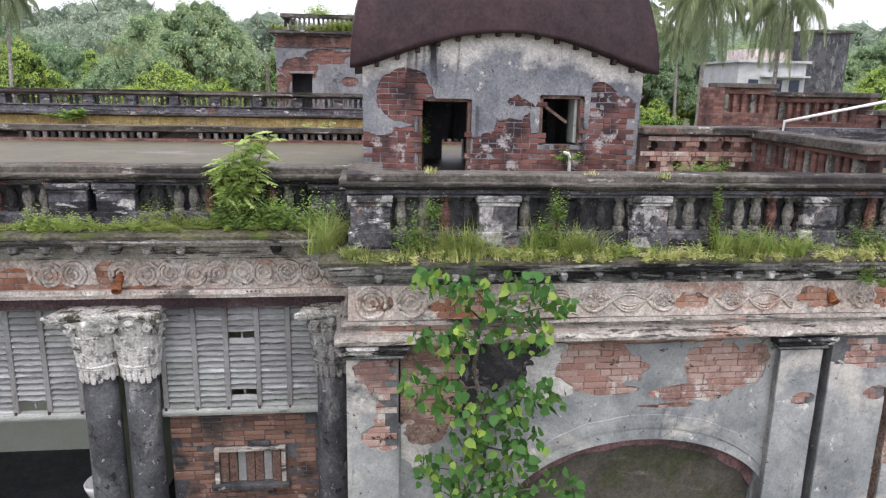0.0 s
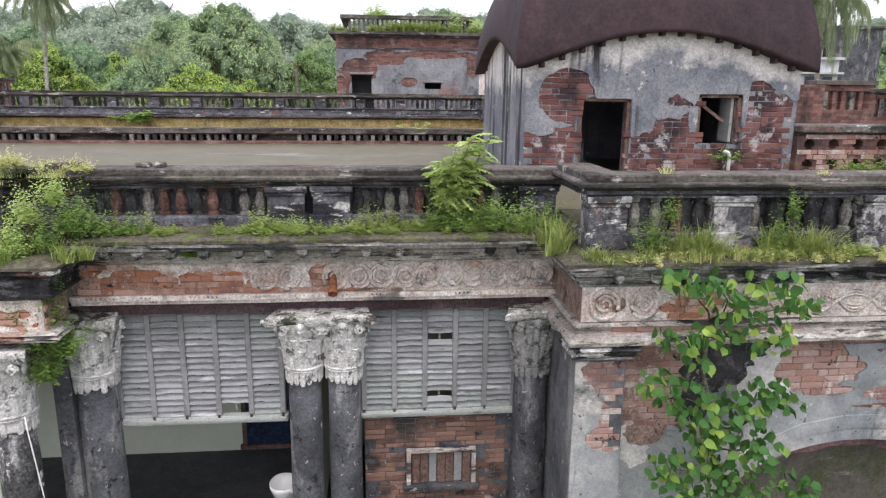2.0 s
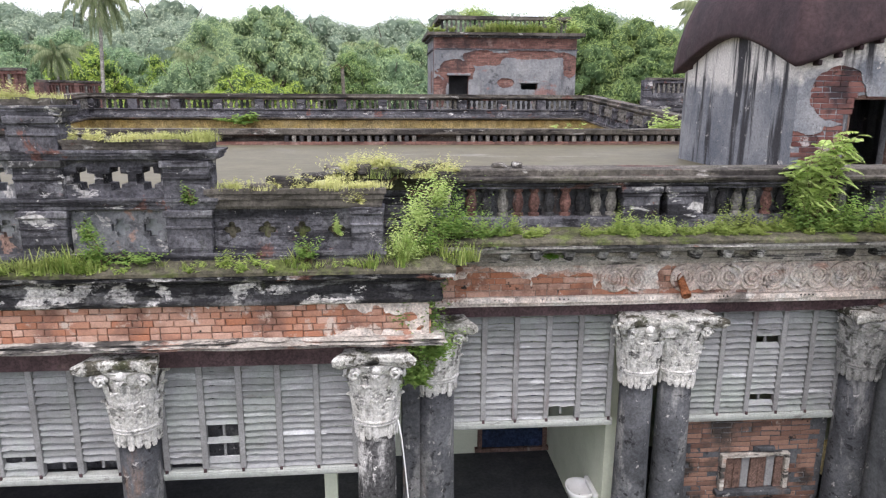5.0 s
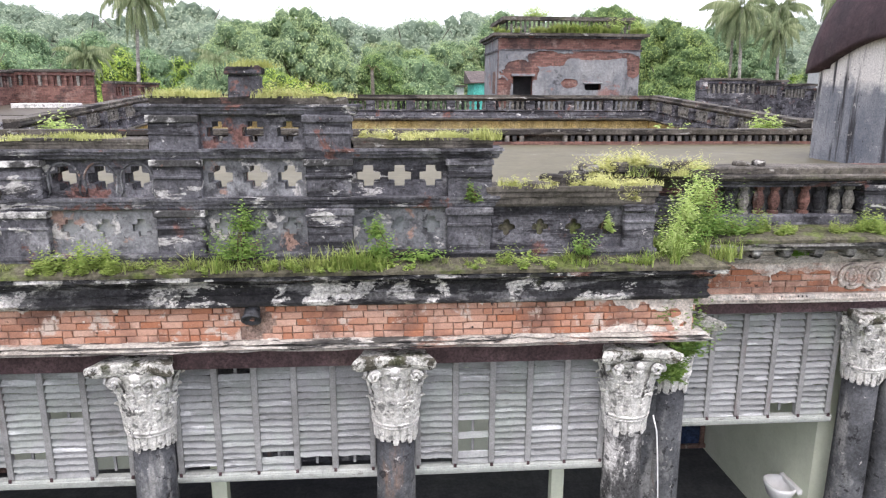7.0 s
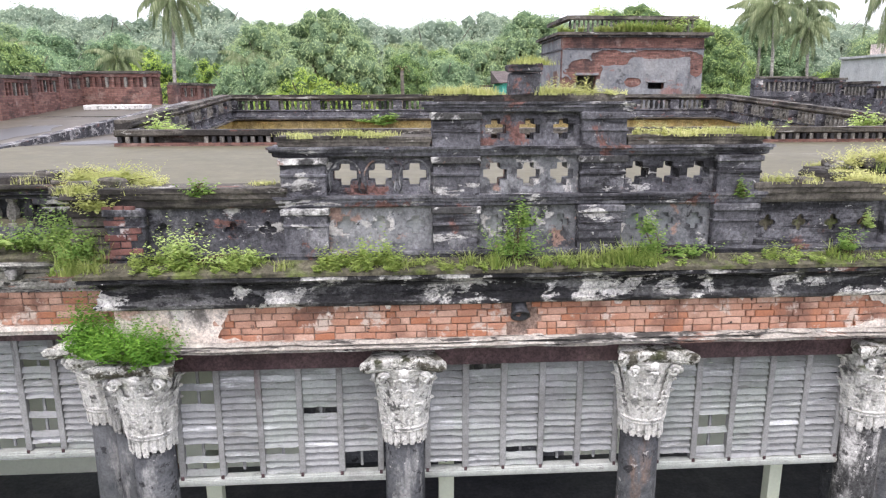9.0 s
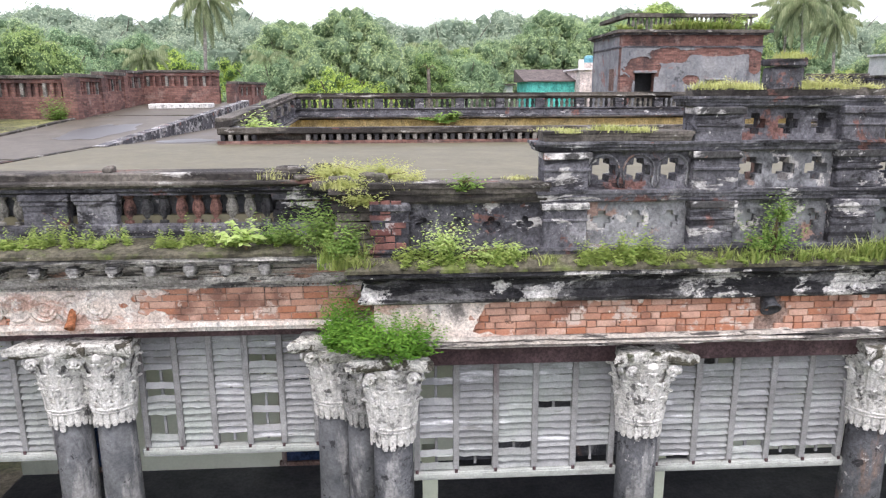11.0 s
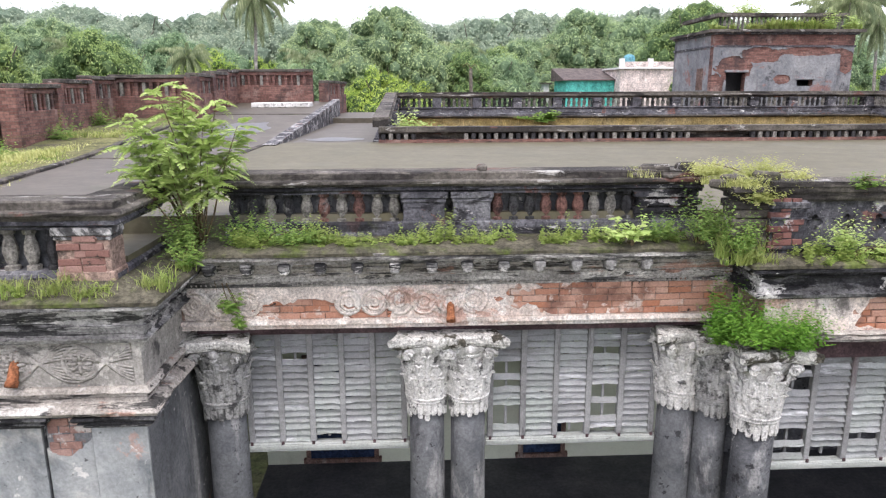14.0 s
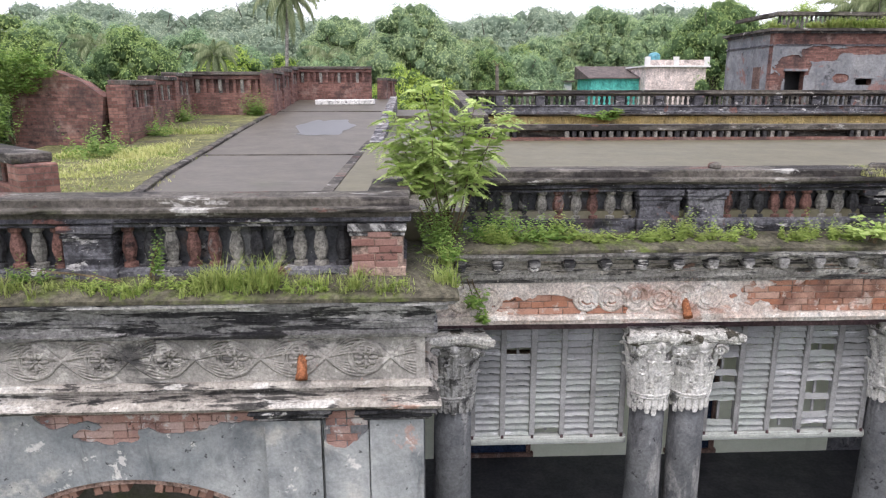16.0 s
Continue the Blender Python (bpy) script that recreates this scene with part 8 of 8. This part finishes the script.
bush("tangled green weeds at the corner of the pavilion", [(-1.25, 6.2, 8.8, 0.22, 0.2, 0.2), (-1.05, 6.0, 8.75, 0.14, 0.2, 0.2)], 1500, 0.02, M_WEED, (-1.2, 6.2, 8.62), 5)
grass("corner_grass", "tall fresh grass at the corner of the pavilion", M_GRASS, [(-1.35, -0.95, 5.5, 6.3, 8.58, 520, 0.15, 0.5), (-0.98, -0.7, 5.3, 5.45, 8.57, 200, 0.1, 0.3)], 6)
# R ledge
grass("ledge_grass", "fresh and dry grass along the pavilion ledge", M_GRASS, [(-0.9, 5.5, 5.27, 5.48, 8.57, 4200, 0.06, 0.19), (0.7, 1.3, 5.32, 5.46, 8.57, 700, 0.2, 0.5), (2.3, 3.3, 5.30, 5.46, 8.57, 1100, 0.15, 0.4), (-0.4, 0.3, 5.32, 5.46, 8.57, 700, 0.15, 0.42)], 7)
grass("ledge_dry_grass", "pale dry grass tufts hanging over the cornice", M_DRYGRASS, [(-0.9, 5.5, 5.25, 5.36, 8.565, 1600, 0.05, 0.15)], 8)
mat_row(-0.3, 4.8, 5.36, 8.58, 9, 4200, 0.07)
mat_row(-0.85, 5.4, 5.29, 8.56, 64, 3600, 0.06, 0.013, M_DRYGRASS, "pale yellow-green weeds hanging over the pavilion ledge")
bush("upright leafy weed before the balustrade", [(0.88, 5.40, 8.80, 0.16, 0.07, 0.20), (0.95, 5.40, 9.05, 0.07, 0.05, 0.16)], 1100, 0.02, M_WEED, (0.9, 5.4, 8.57), 10)
bush("upright leafy weed before the balustrade", [(-0.32, 5.40, 8.78, 0.2, 0.07, 0.2), (-0.2, 5.40, 9.0, 0.08, 0.05, 0.12)], 1100, 0.02, M_WEED, (-0.3, 5.4, 8.57), 11)
bush("upright leafy weed before the balustrade", [(2.45, 5.42, 8.85, 0.07, 0.06, 0.25), (2.46, 5.42, 9.1, 0.05, 0.05, 0.12), (2.8, 5.4, 8.72, 0.3, 0.07, 0.12)], 1100, 0.02, M_WEED, (2.46, 5.42, 8.57), 12)
bush("upright leafy weed before the balustrade", [(4.0, 5.42, 8.75, 0.3, 0.07, 0.15), (4.9, 5.42, 8.78, 0.4, 0.07, 0.16)], 1300, 0.02, M_WEED, (4.2, 5.42, 8.57), 13)
grass("coping_tufts", "small grass tufts on the coping", M_DRYGRASS, [(-0.2, -0.1, 5.48, 5.6, 9.28, 40, 0.06, 0.14), (1.2, 1.3, 5.48, 5.6, 9.28, 40, 0.06, 0.14), (1.9, 1.98, 5.45, 5.55, 9.28, 40, 0.05, 0.12)], 14)
bush("small flowering weed on the cornice edge", [(3.95, 5.28, 8.40, 0.12, 0.05, 0.10), (4.1, 5.26, 8.33, 0.10, 0.05, 0.06)], 320, 0.022, M_WEED, (4.0, 5.32, 8.5), 15)
# C: ends, ledge and tops
grass("parapet_end_grass", "tall pale grass at the end of the stepped parapet", M_GRASS, [(-6.1, -5.55, 5.75, 6.2, 8.52, 420, 0.15, 0.4), (-6.3, -5.3, 5.7, 6.0, 8.5, 500, 0.1, 0.3), (-13.4, -12.85, 5.75, 6.25, 8.52, 600, 0.2, 0.55), (-13.3, -12.6, 5.68, 5.85, 8.49, 500, 0.08, 0.25)], 16)
bush("green weeds in the corner below the parapet end", [(-5.5, 6.15, 8.88, 0.3, 0.2, 0.26), (-5.75, 6.0, 8.75, 0.22, 0.2, 0.22), (-5.2, 6.2, 8.75, 0.35, 0.12, 0.12)], 3600, 0.02, M_WEED, (-5.5, 6.2, 8.6), 17)
bush("green weeds in the corner below the parapet end", [(-13.3, 6.05, 8.82, 0.3, 0.22, 0.24), (-13.1, 5.85, 8.72, 0.2, 0.16, 0.2), (-13.7, 6.2, 8.72, 0.3, 0.1, 0.12)], 3600, 0.02, M_WEED, (-13.4, 6.2, 8.55), 18)
bush("broad-leaved weed on the ledge", [(-14.0, 6.1, 8.72, 0.16, 0.1, 0.09)], 130, 0.05, M_LIME, (-14.0, 6.15, 8.56), 19)
bush("bushy green weed before the stepped parapet", [(-9.62, 5.76, 8.72, 0.26, 0.07, 0.16), (-9.55, 5.76, 8.92, 0.16, 0.06, 0.12)], 1500, 0.02, M_WEED, (-9.6, 5.78, 8.5), 20)
bush("bushy green weed before the stepped parapet", [(-8.45, 5.76, 8.68, 0.16, 0.07, 0.14), (-8.5, 5.76, 8.84, 0.10, 0.06, 0.10), (-8.15, 5.76, 8.62, 0.22, 0.06, 0.07)], 1100, 0.02, M_WEED, (-8.4, 5.78, 8.5), 21)
bush("bushy green weed before the stepped parapet", [(-12.3, 5.76, 8.72, 0.18, 0.07, 0.14), (-11.9, 5.76, 8.62, 0.3, 0.06, 0.06)], 1200, 0.02, M_LIME, (-12.3, 5.78, 8.5), 22)
bush("yellow-green weed growing out of a cross opening", [(-6.50, 5.90, 8.83, 0.05, 0.04, 0.08)], 260, 0.016, M_LIME, (-6.50, 5.95, 8.76), 71, 2)
bush("tall pale green weed column at the broken parapet end", [(-5.92, 5.82, 8.72, 0.16, 0.10, 0.20), (-5.80, 5.92, 8.98, 0.12, 0.10, 0.18), (-5.62, 6.05, 9.10, 0.12, 0.10, 0.16)], 3400, 0.018, M_LIME, (-5.85, 5.95, 8.52), 72)
bush("small green weed before the stepped parapet", [(-6.75, 5.76, 8.66, 0.11, 0.06, 0.09)], 420, 0.02, M_WEED, (-6.75, 5.78, 8.52), 23)
bush("small green weed on the coping", [(-12.15, 5.84, 9.16, 0.13, 0.08, 0.07)], 300, 0.022, M_WEED, (-12.15, 5.86, 9.1), 24)
bush("small green weed growing from the pier", [(-7.7, 5.82, 9.12, 0.07, 0.05, 0.09)], 200, 0.02, M_WEED, (-7.7, 5.85, 9.05), 25)
mat_row(-12.6, -6.3, 5.74, 8.50, 26, 3600, 0.05)
mat_row(-12.7, -10.6, 5.76, 8.50, 63, 3400, 0.10, 0.017)
grass("middle_ledge_grass", "thin grass along the ledge of the stepped parapet", M_GRASS, [(-12.8, -6.2, 5.68, 5.80, 8.50, 1500, 0.05, 0.16), (-10.1, -8.4, 5.68, 5.8, 8.50, 1500, 0.08, 0.28), (-6.9, -6.2, 5.7, 5.8, 8.49, 300, 0.08, 0.22)], 27)
grass("parapet_top_grass", "pale yellow grass on the parapet tops", M_DRYGRASS, [(-11.45, -10.4, 5.85, 6.1, 9.55, 1900, 0.03, 0.12), (-8.6, -7.55, 5.85, 6.1, 9.55, 2400, 0.03, 0.13), (-10.2, -8.75, 5.88, 6.1, 9.88, 2600, 0.03, 0.13), (-9.66, -9.4, 5.89, 6.1, 10.12, 900, 0.03, 0.09), (-7.5, -6.15, 5.86, 6.1, 9.15, 1500, 0.03, 0.14), (-12.85, -11.6, 5.9, 6.1, 9.15, 300, 0.03, 0.08)], 28, 0.003, 0.06, 170)
mat_row(-8.6, -7.6, 5.95, 9.555, 60, 900, 0.05, 0.011, M_DRYGRASS, "dense pale yellow moss-like weed on the parapet")
mat_row(-7.4, -6.2, 5.95, 9.155, 61, 900, 0.05, 0.011, M_DRYGRASS, "dense pale yellow moss-like weed on the parapet")
mat_row(-10.1, -8.8, 5.97, 9.885, 62, 1000, 0.05, 0.011, M_DRYGRASS, "dense pale yellow moss-like weed on the parapet")
for a, b, y, z in ((-6.62, -5.46, 6.47, 9.20), (-13.85, -13.18, 6.57, 9.14), (-13.24, -12.58, 5.9, 9.12)):
    t = thing("broken_pier", "broken mossy masonry pier behind the parapet end", "masonry")
    for k in range(7):
        o = 0.02 * math.sin(k * 2.3 + a)
        part("course", boxm((a + 0.04 + o, b - 0.03 + o, y + 0.01 * (k % 2), y + 0.26, 8.55 + 0.075 * k, 8.618 + 0.075 * k), 0.006, 0.008), M_COPING if y < 6 else M_PARAPET, t)
    bm = bmesh.new()
    sweep(bm, [(b, y), (a, y)], [(-0.28, 9.06), (-0.28, z), (0.02, z), (0.06, z - 0.04), (0.02, 9.06)], 0.1, 0.02, True, a)
    part("coping", bm, M_COPING, t)
DRY = [(-6.5, -5.5, 6.3, 6.7, 9.19, 2600, 0.05, 0.15), (-13.8, -13.1, 6.5, 6.75, 9.13, 2200, 0.05, 0.14), (-13.3, -12.6, 5.92, 6.3, 9.11, 2800, 0.05, 0.15)]
rng = random.Random(77)
for x, y, z, n in ((-6.35, 6.38, 9.19, 5), (-5.75, 6.42, 9.19, 5), (-6.9, 5.95, 9.15, 3), (-13.5, 6.55, 9.13, 4), (-12.95, 6.0, 9.11, 5)):
    for k in range(n):
        w, h = rng.uniform(0.07, 0.15), rng.uniform(0.04, 0.075)
        ob = tagged(boxed("rubble_stone", (-w, w, -0.07, 0.07, -0.02, h), M_COPING, bevel=0.018, jitter=0.012), "loose mossy brown stone on the broken coping", "stone", "rubble on the coping")
        ob.location, ob.rotation_euler = (x + (k - n / 2) * 0.14, y + rng.uniform(-0.06, 0.08), z + (0.05 if k % 2 else 0.0)), (0, 0, rng.uniform(-0.5, 0.5))
for n, cs in enumerate(([(-13.25, 6.35, 9.22, 0.22, 0.14, 0.07), (-12.85, 6.2, 9.22, 0.24, 0.14, 0.09), (-12.6, 6.1, 9.17, 0.14, 0.12, 0.08), (-12.98, 5.90, 9.08, 0.20, 0.10, 0.12)], [(-6.38, 6.36, 9.30, 0.22, 0.13, 0.09), (-6.12, 6.38, 9.34, 0.15, 0.12, 0.08), (-5.80, 6.42, 9.25, 0.18, 0.13, 0.08), (-6.60, 6.05, 9.17, 0.26, 0.12, 0.07), (-6.32, 5.88, 9.12, 0.12, 0.08, 0.11), (-5.52, 6.42, 9.27, 0.16, 0.12, 0.08)])):
    bush("pale yellow-green cushions of grassy weed on the broken coping", cs, 8000, 0.015, M_DRYGRASS, (cs[1][0], cs[1][1], 9.1), 80 + n, 4, "coping_weed")
grass("coping_dry_grass", "dense pale yellow grass on the broken coping", M_DRYGRASS, DRY, 31, 0.0028, 0.06, 330)
grass("coping_green_grass", "fresh grass among the dry grass on the broken coping", M_GRASS, [(a, b, c, d, z, n // 4, lo, hi) for a, b, c, d, z, n, lo, hi in DRY], 32, 0.003, 0.05, 120)
bush("bright green fern cushion on the broken capital", [(-12.92, 5.78, 7.92, 0.28, 0.17, 0.19), (-12.62, 5.76, 7.88, 0.27, 0.17, 0.17), (-13.18, 5.92, 7.96, 0.18, 0.16, 0.26)], 9500, 0.020, M_MOSSFERN, (-12.8, 5.85, 7.74), 33, 4, "fern_cushion")
bush("dense green creeper hanging at the corner", [(-5.74, 5.95, 8.28, 0.14, 0.14, 0.18), (-5.88, 5.93, 8.02, 0.24, 0.15, 0.18), (-5.72, 5.95, 7.75, 0.26, 0.16, 0.20), (-5.82, 5.93, 7.5, 0.18, 0.13, 0.16)], 5200, 0.024, M_WEED, (-5.72, 6.1, 8.4), 34, 6, "creeper")
bush("small leafy creeper on the frieze", [(-17.55, 6.22, 8.10, 0.14, 0.07, 0.14), (-17.45, 6.22, 7.92, 0.09, 0.06, 0.1)], 170, 0.035, M_WEED, (-17.6, 6.3, 8.3), 35, 4, "creeper")
bush("tuft of moss between the modillions", [(-4.55, 6.26, 8.46, 0.14, 0.05, 0.04)], 420, 0.012, M_MOSSFERN, (-4.55, 6.3, 8.44), 36, 2)
# D ledge
mat_row(-17.4, -13.5, 6.28, 8.57, 40, 5600)
mat_row(-16.9, -15.0, 6.32, 8.57, 41, 2400, 0.09)
bush("leafy weeds with tiny white flowers on the ledge", [(-17.3, 6.3, 8.72, 0.35, 0.15, 0.14), (-16.9, 6.3, 8.68, 0.3, 0.12, 0.1)], 2400, 0.02, M_WEED, (-17.2, 6.3, 8.56), 42)
sapling("slender lime-green sapling at the corner of the pavilion", (-17.78, 6.3, 8.55), [(-18.22, 6.3, 9.70), (-17.98, 6.25, 9.88), (-17.8, 6.3, 9.95), (-17.52, 6.3, 9.82), (-18.30, 6.35, 9.45), (-17.42, 6.3, 9.42), (-17.9, 6.1, 9.5), (-18.05, 6.5, 9.35), (-17.62, 6.2, 9.62), (-18.1, 6.2, 9.6), (-17.85, 6.4, 9.75), (-17.58, 6.1, 9.3), (-18.18, 6.15, 9.28), (-17.95, 6.4, 9.25), (-17.35, 6.25, 9.62)], 43, fronds=36, size=0.24, bare=0.50)
bush("dense weeds below the sapling", [(-17.85, 6.2, 8.75, 0.2, 0.2, 0.25), (-17.75, 6.0, 8.62, 0.14, 0.2, 0.16)], 1900, 0.02, M_WEED, (-17.8, 6.2, 8.5), 44)
# E ledge
grass("pavilion_ledge_grass", "thick fresh grass along the pavilion ledge", M_GRASS, [(-23.5, -18.0, 5.18, 5.42, 8.44, 5000, 0.06, 0.24), (-19.9, -18.4, 5.22, 5.40, 8.46, 900, 0.12, 0.34), (-18.0, -17.75, 5.3, 6.1, 8.45, 500, 0.06, 0.25)], 45)
mat_row(-23.0, -18.1, 5.28, 8.46, 46, 3600, 0.06)
bush("upright leafy weed before the balustrade", [(-19.95, 5.34, 8.72, 0.06, 0.05, 0.16), (-20.9, 5.34, 8.6, 0.2, 0.06, 0.1)], 500, 0.018, M_WEED, (-20.0, 5.34, 8.45), 47)
# roofs behind
grass("deck_grass", "rough yellowing grass along the deck edge", M_DRYGRASS, [(-25.2, -21.7, 7.0, 10.5, 8.63, 4500, 0.03, 0.10), (-25.2, -22.2, 10.5, 14.2, 8.65, 4500, 0.03, 0.10), (-25.0, -22.7, 6.5, 16.0, 8.62, 6000, 0.03, 0.12), (-24.6, -22.9, 13, 18, 8.70, 4500, 0.04, 0.16), (-24.6, -22.9, 17, 21.8, 8.86, 4500, 0.04, 0.2)], 50, 0.010, 0.14)
grass("deck_weeds", "low green weeds among the deck grass", M_GRASS, [(-25.2, -21.8, 7.0, 10.5, 8.63, 3500, 0.03, 0.10), (-25.2, -22.3, 10.5, 14.2, 8.65, 4000, 0.03, 0.11), (-25.0, -22.7, 6.5, 16.0, 8.62, 4000, 0.03, 0.1), (-24.6, -22.9, 13, 18, 8.70, 3000, 0.04, 0.14), (-24.6, -22.9, 17, 21.8, 8.86, 3000, 0.04, 0.2)], 70, 0.012, 0.14)
bush("low bushes at the foot of the brick parapet", [(-24.2, 17.0, 9.0, 0.5, 0.5, 0.3), (-24.5, 20.0, 9.2, 0.4, 0.6, 0.35), (-22.8, 21.6, 9.4, 0.4, 0.3, 0.4), (-24.0, 13.5, 8.85, 0.5, 0.8, 0.3)], 3000, 0.05, M_WEED, (-24.2, 18.0, 8.9), 51)
bush("creeper smothering the broken brick wall", [(-26.2, 15.0, 10.2, 0.7, 0.4, 0.45), (-26.6, 14.6, 9.4, 0.6, 0.5, 0.6), (-25.7, 15.0, 10.3, 0.5, 0.3, 0.2), (-26.8, 13.2, 8.9, 0.6, 0.8, 0.5), (-26.6, 14.9, 10.5, 0.6, 0.4, 0.4), (-25.9, 14.9, 10.55, 0.5, 0.3, 0.2), (-26.7, 14.8, 9.9, 0.6, 0.4, 0.5)], 11000, 0.05, M_WEED, (-26.3, 15.0, 8.8), 52, 8, "creeper")
grass("roof_house_grass", "long grass on the cornice of the roof house", M_GRASS, [(-4.3, 1.5, 26.98, 27.4, 12.14, 2600, 0.2, 0.55)], 53, 0.03)
bush("bushes on top of the roof house", [(-2.6, 28.0, 13.0, 0.6, 0.5, 0.35), (1.2, 27.3, 12.4, 0.4, 0.3, 0.3), (0.4, 27.4, 12.5, 0.3, 0.2, 0.4)], 1500, 0.07, M_LIME, (-2.5, 28.0, 12.2), 54)
bush("leafy plant growing from the courtyard wall", [(-11.3, 25.2, 8.95, 0.5, 0.2, 0.16), (-10.9, 25.2, 9.05, 0.3, 0.2, 0.14)], 150, 0.14, M_WEED, (-11.1, 25.4, 8.7), 55)
bush("leafy plants at the corner of the courtyard parapet", [(-15.9, 16.6, 9.15, 0.35, 0.4, 0.3), (-15.6, 16.2, 9.0, 0.3, 0.3, 0.2)], 700, 0.06, M_LIME, (-15.8, 16.4, 8.8), 56)
bush("lime plant on the courtyard parapet", [(0.6, 16.2, 9.2, 0.4, 0.3, 0.22), (-1.9, 15.9, 9.1, 0.35, 0.3, 0.12)], 500, 0.07, M_LIME, (0.5, 16.0, 9.0), 57)
bush("green weeds on the east roof", [(3.8, 8.4, 9.05, 0.5, 0.15, 0.14), (1.95, 8.55, 9.2, 0.2, 0.1, 0.1)], 900, 0.03, M_WEED, (3.7, 8.4, 8.85), 58)
bush("lime plant in the stair house doorway", [(0.02, 9.4, 9.45, 0.1, 0.1, 0.2)], 300, 0.04, M_LIME, (0.02, 9.4, 8.85), 59)

# fig tree rooted in the wall
fig = thing("wild_fig", "wild fig rooted in the plaster wall with heart-shaped leaves", "shrub")
rng = random.Random(77)
STEM = [Vector((0.30, 5.47, 7.95)), Vector((0.22, 5.36, 7.5)), Vector((0.34, 5.24, 7.0)), Vector((0.30, 5.18, 6.3))]
bm = bmesh.new()
tube(bm, STEM, 0.026, 0.012, 7)
part("stem", bm, M_BARK, fig, "", True)
TUFTS = [(-0.22, 8.44, 0.16), (0.12, 8.41, 0.15), (0.59, 8.41, 0.20), (0.27, 8.10, 0.27), (0.66, 7.94, 0.21), (0.94, 8.20, 0.11), (-0.02, 7.90, 0.18), (-0.32, 7.53, 0.16), (-0.06, 7.37, 0.20), (0.35, 7.11, 0.28),
         (0.53, 7.35, 0.22), (0.84, 7.38, 0.16), (0.35, 6.65, 0.25), (0.54, 6.44, 0.22), (-0.15, 6.69, 0.18), (0.04, 6.43, 0.19), (1.00, 6.50, 0.17), (0.66, 6.90, 0.18), (0.18, 6.89, 0.21), (-0.29, 7.96, 0.10)]
bm = bmesh.new()
outline = [(0, 0), (0.30, 0.10), (0.44, 0.36), (0.34, 0.66), (0.14, 0.90), (0, 1.12)]
mid = [bm.verts.new((0, 0.05 * math.sin(v * 2.5), -v)) for _, v in outline]
for sgn in (-1, 1):
    side = [bm.verts.new((sgn * u, -0.05 + 0.22 * u, -v + 0.10 * (u > 0.25 and v < 0.2))) for u, v in outline[1:-1]]
    bm.faces.new((mid[0], side[0], mid[1]))
    for i in range(3):
        bm.faces.new((mid[i + 1], side[i], side[i + 1], mid[i + 2]))
    bm.faces.new((mid[4], side[3], mid[5]))
FIGLEAF = mesh_only(bm, "leaf", M_FIG)
spots = []
for tx, tz, tr in TUFTS:
    end = Vector((tx, 5.10 + rng.uniform(-0.06, 0.06), tz))
    root = min((STEM[q].lerp(STEM[q + 1], f) for q in range(3) for f in (0.0, 0.3, 0.6, 0.9)), key=lambda v: abs(v.z - (tz - 0.12)))
    midway = root.lerp(end, 0.55) + Vector((rng.uniform(-0.06, 0.06), -0.14, 0.05))
    bm = bmesh.new()
    tube(bm, [root, root.lerp(midway, 0.5) + Vector((0.02, -0.05, 0)), midway, end], 0.011, 0.004, 6)
    part("branch", bm, M_BARK, fig, "", True)
    for k in range(int(215 * tr)):
        a, q = rng.uniform(0, 6.283), math.sqrt(rng.random())
        p = end + Vector((tr * 1.05 * q * math.cos(a), rng.uniform(-0.20, 0.14), tr * 0.95 * q * math.sin(a)))
        sz = rng.uniform(0.06, 0.115)
        spots.append(Matrix.Translation(p) @ Euler((rng.uniform(-1.35, 0.35), rng.uniform(-1.0, 1.0), rng.uniform(-1.9, 1.9))).to_matrix().to_4x4() @ Matrix.Diagonal((sz, sz, sz, 1)))
rng.shuffle(spots)
for m in spots[:300]:
    ob = new("leaf", FIGLEAF)
    ob.parent = fig
    ob.matrix_local = m
verts, faces = [], []
base = [v.co.copy() for v in FIGLEAF.vertices]
for m in spots[300:]:
    k = len(verts)
    verts += [m @ v for v in base]
    faces += [tuple(k + u for u in f.vertices) for f in FIGLEAF.polygons]
me = bpy.data.meshes.new("foliage")
me.from_pydata([tuple(v) for v in verts], [], faces)
me.materials.append(M_FIG)
ob = new("foliage", me)
ob.parent = fig
tagged(ob, kind="stuff")
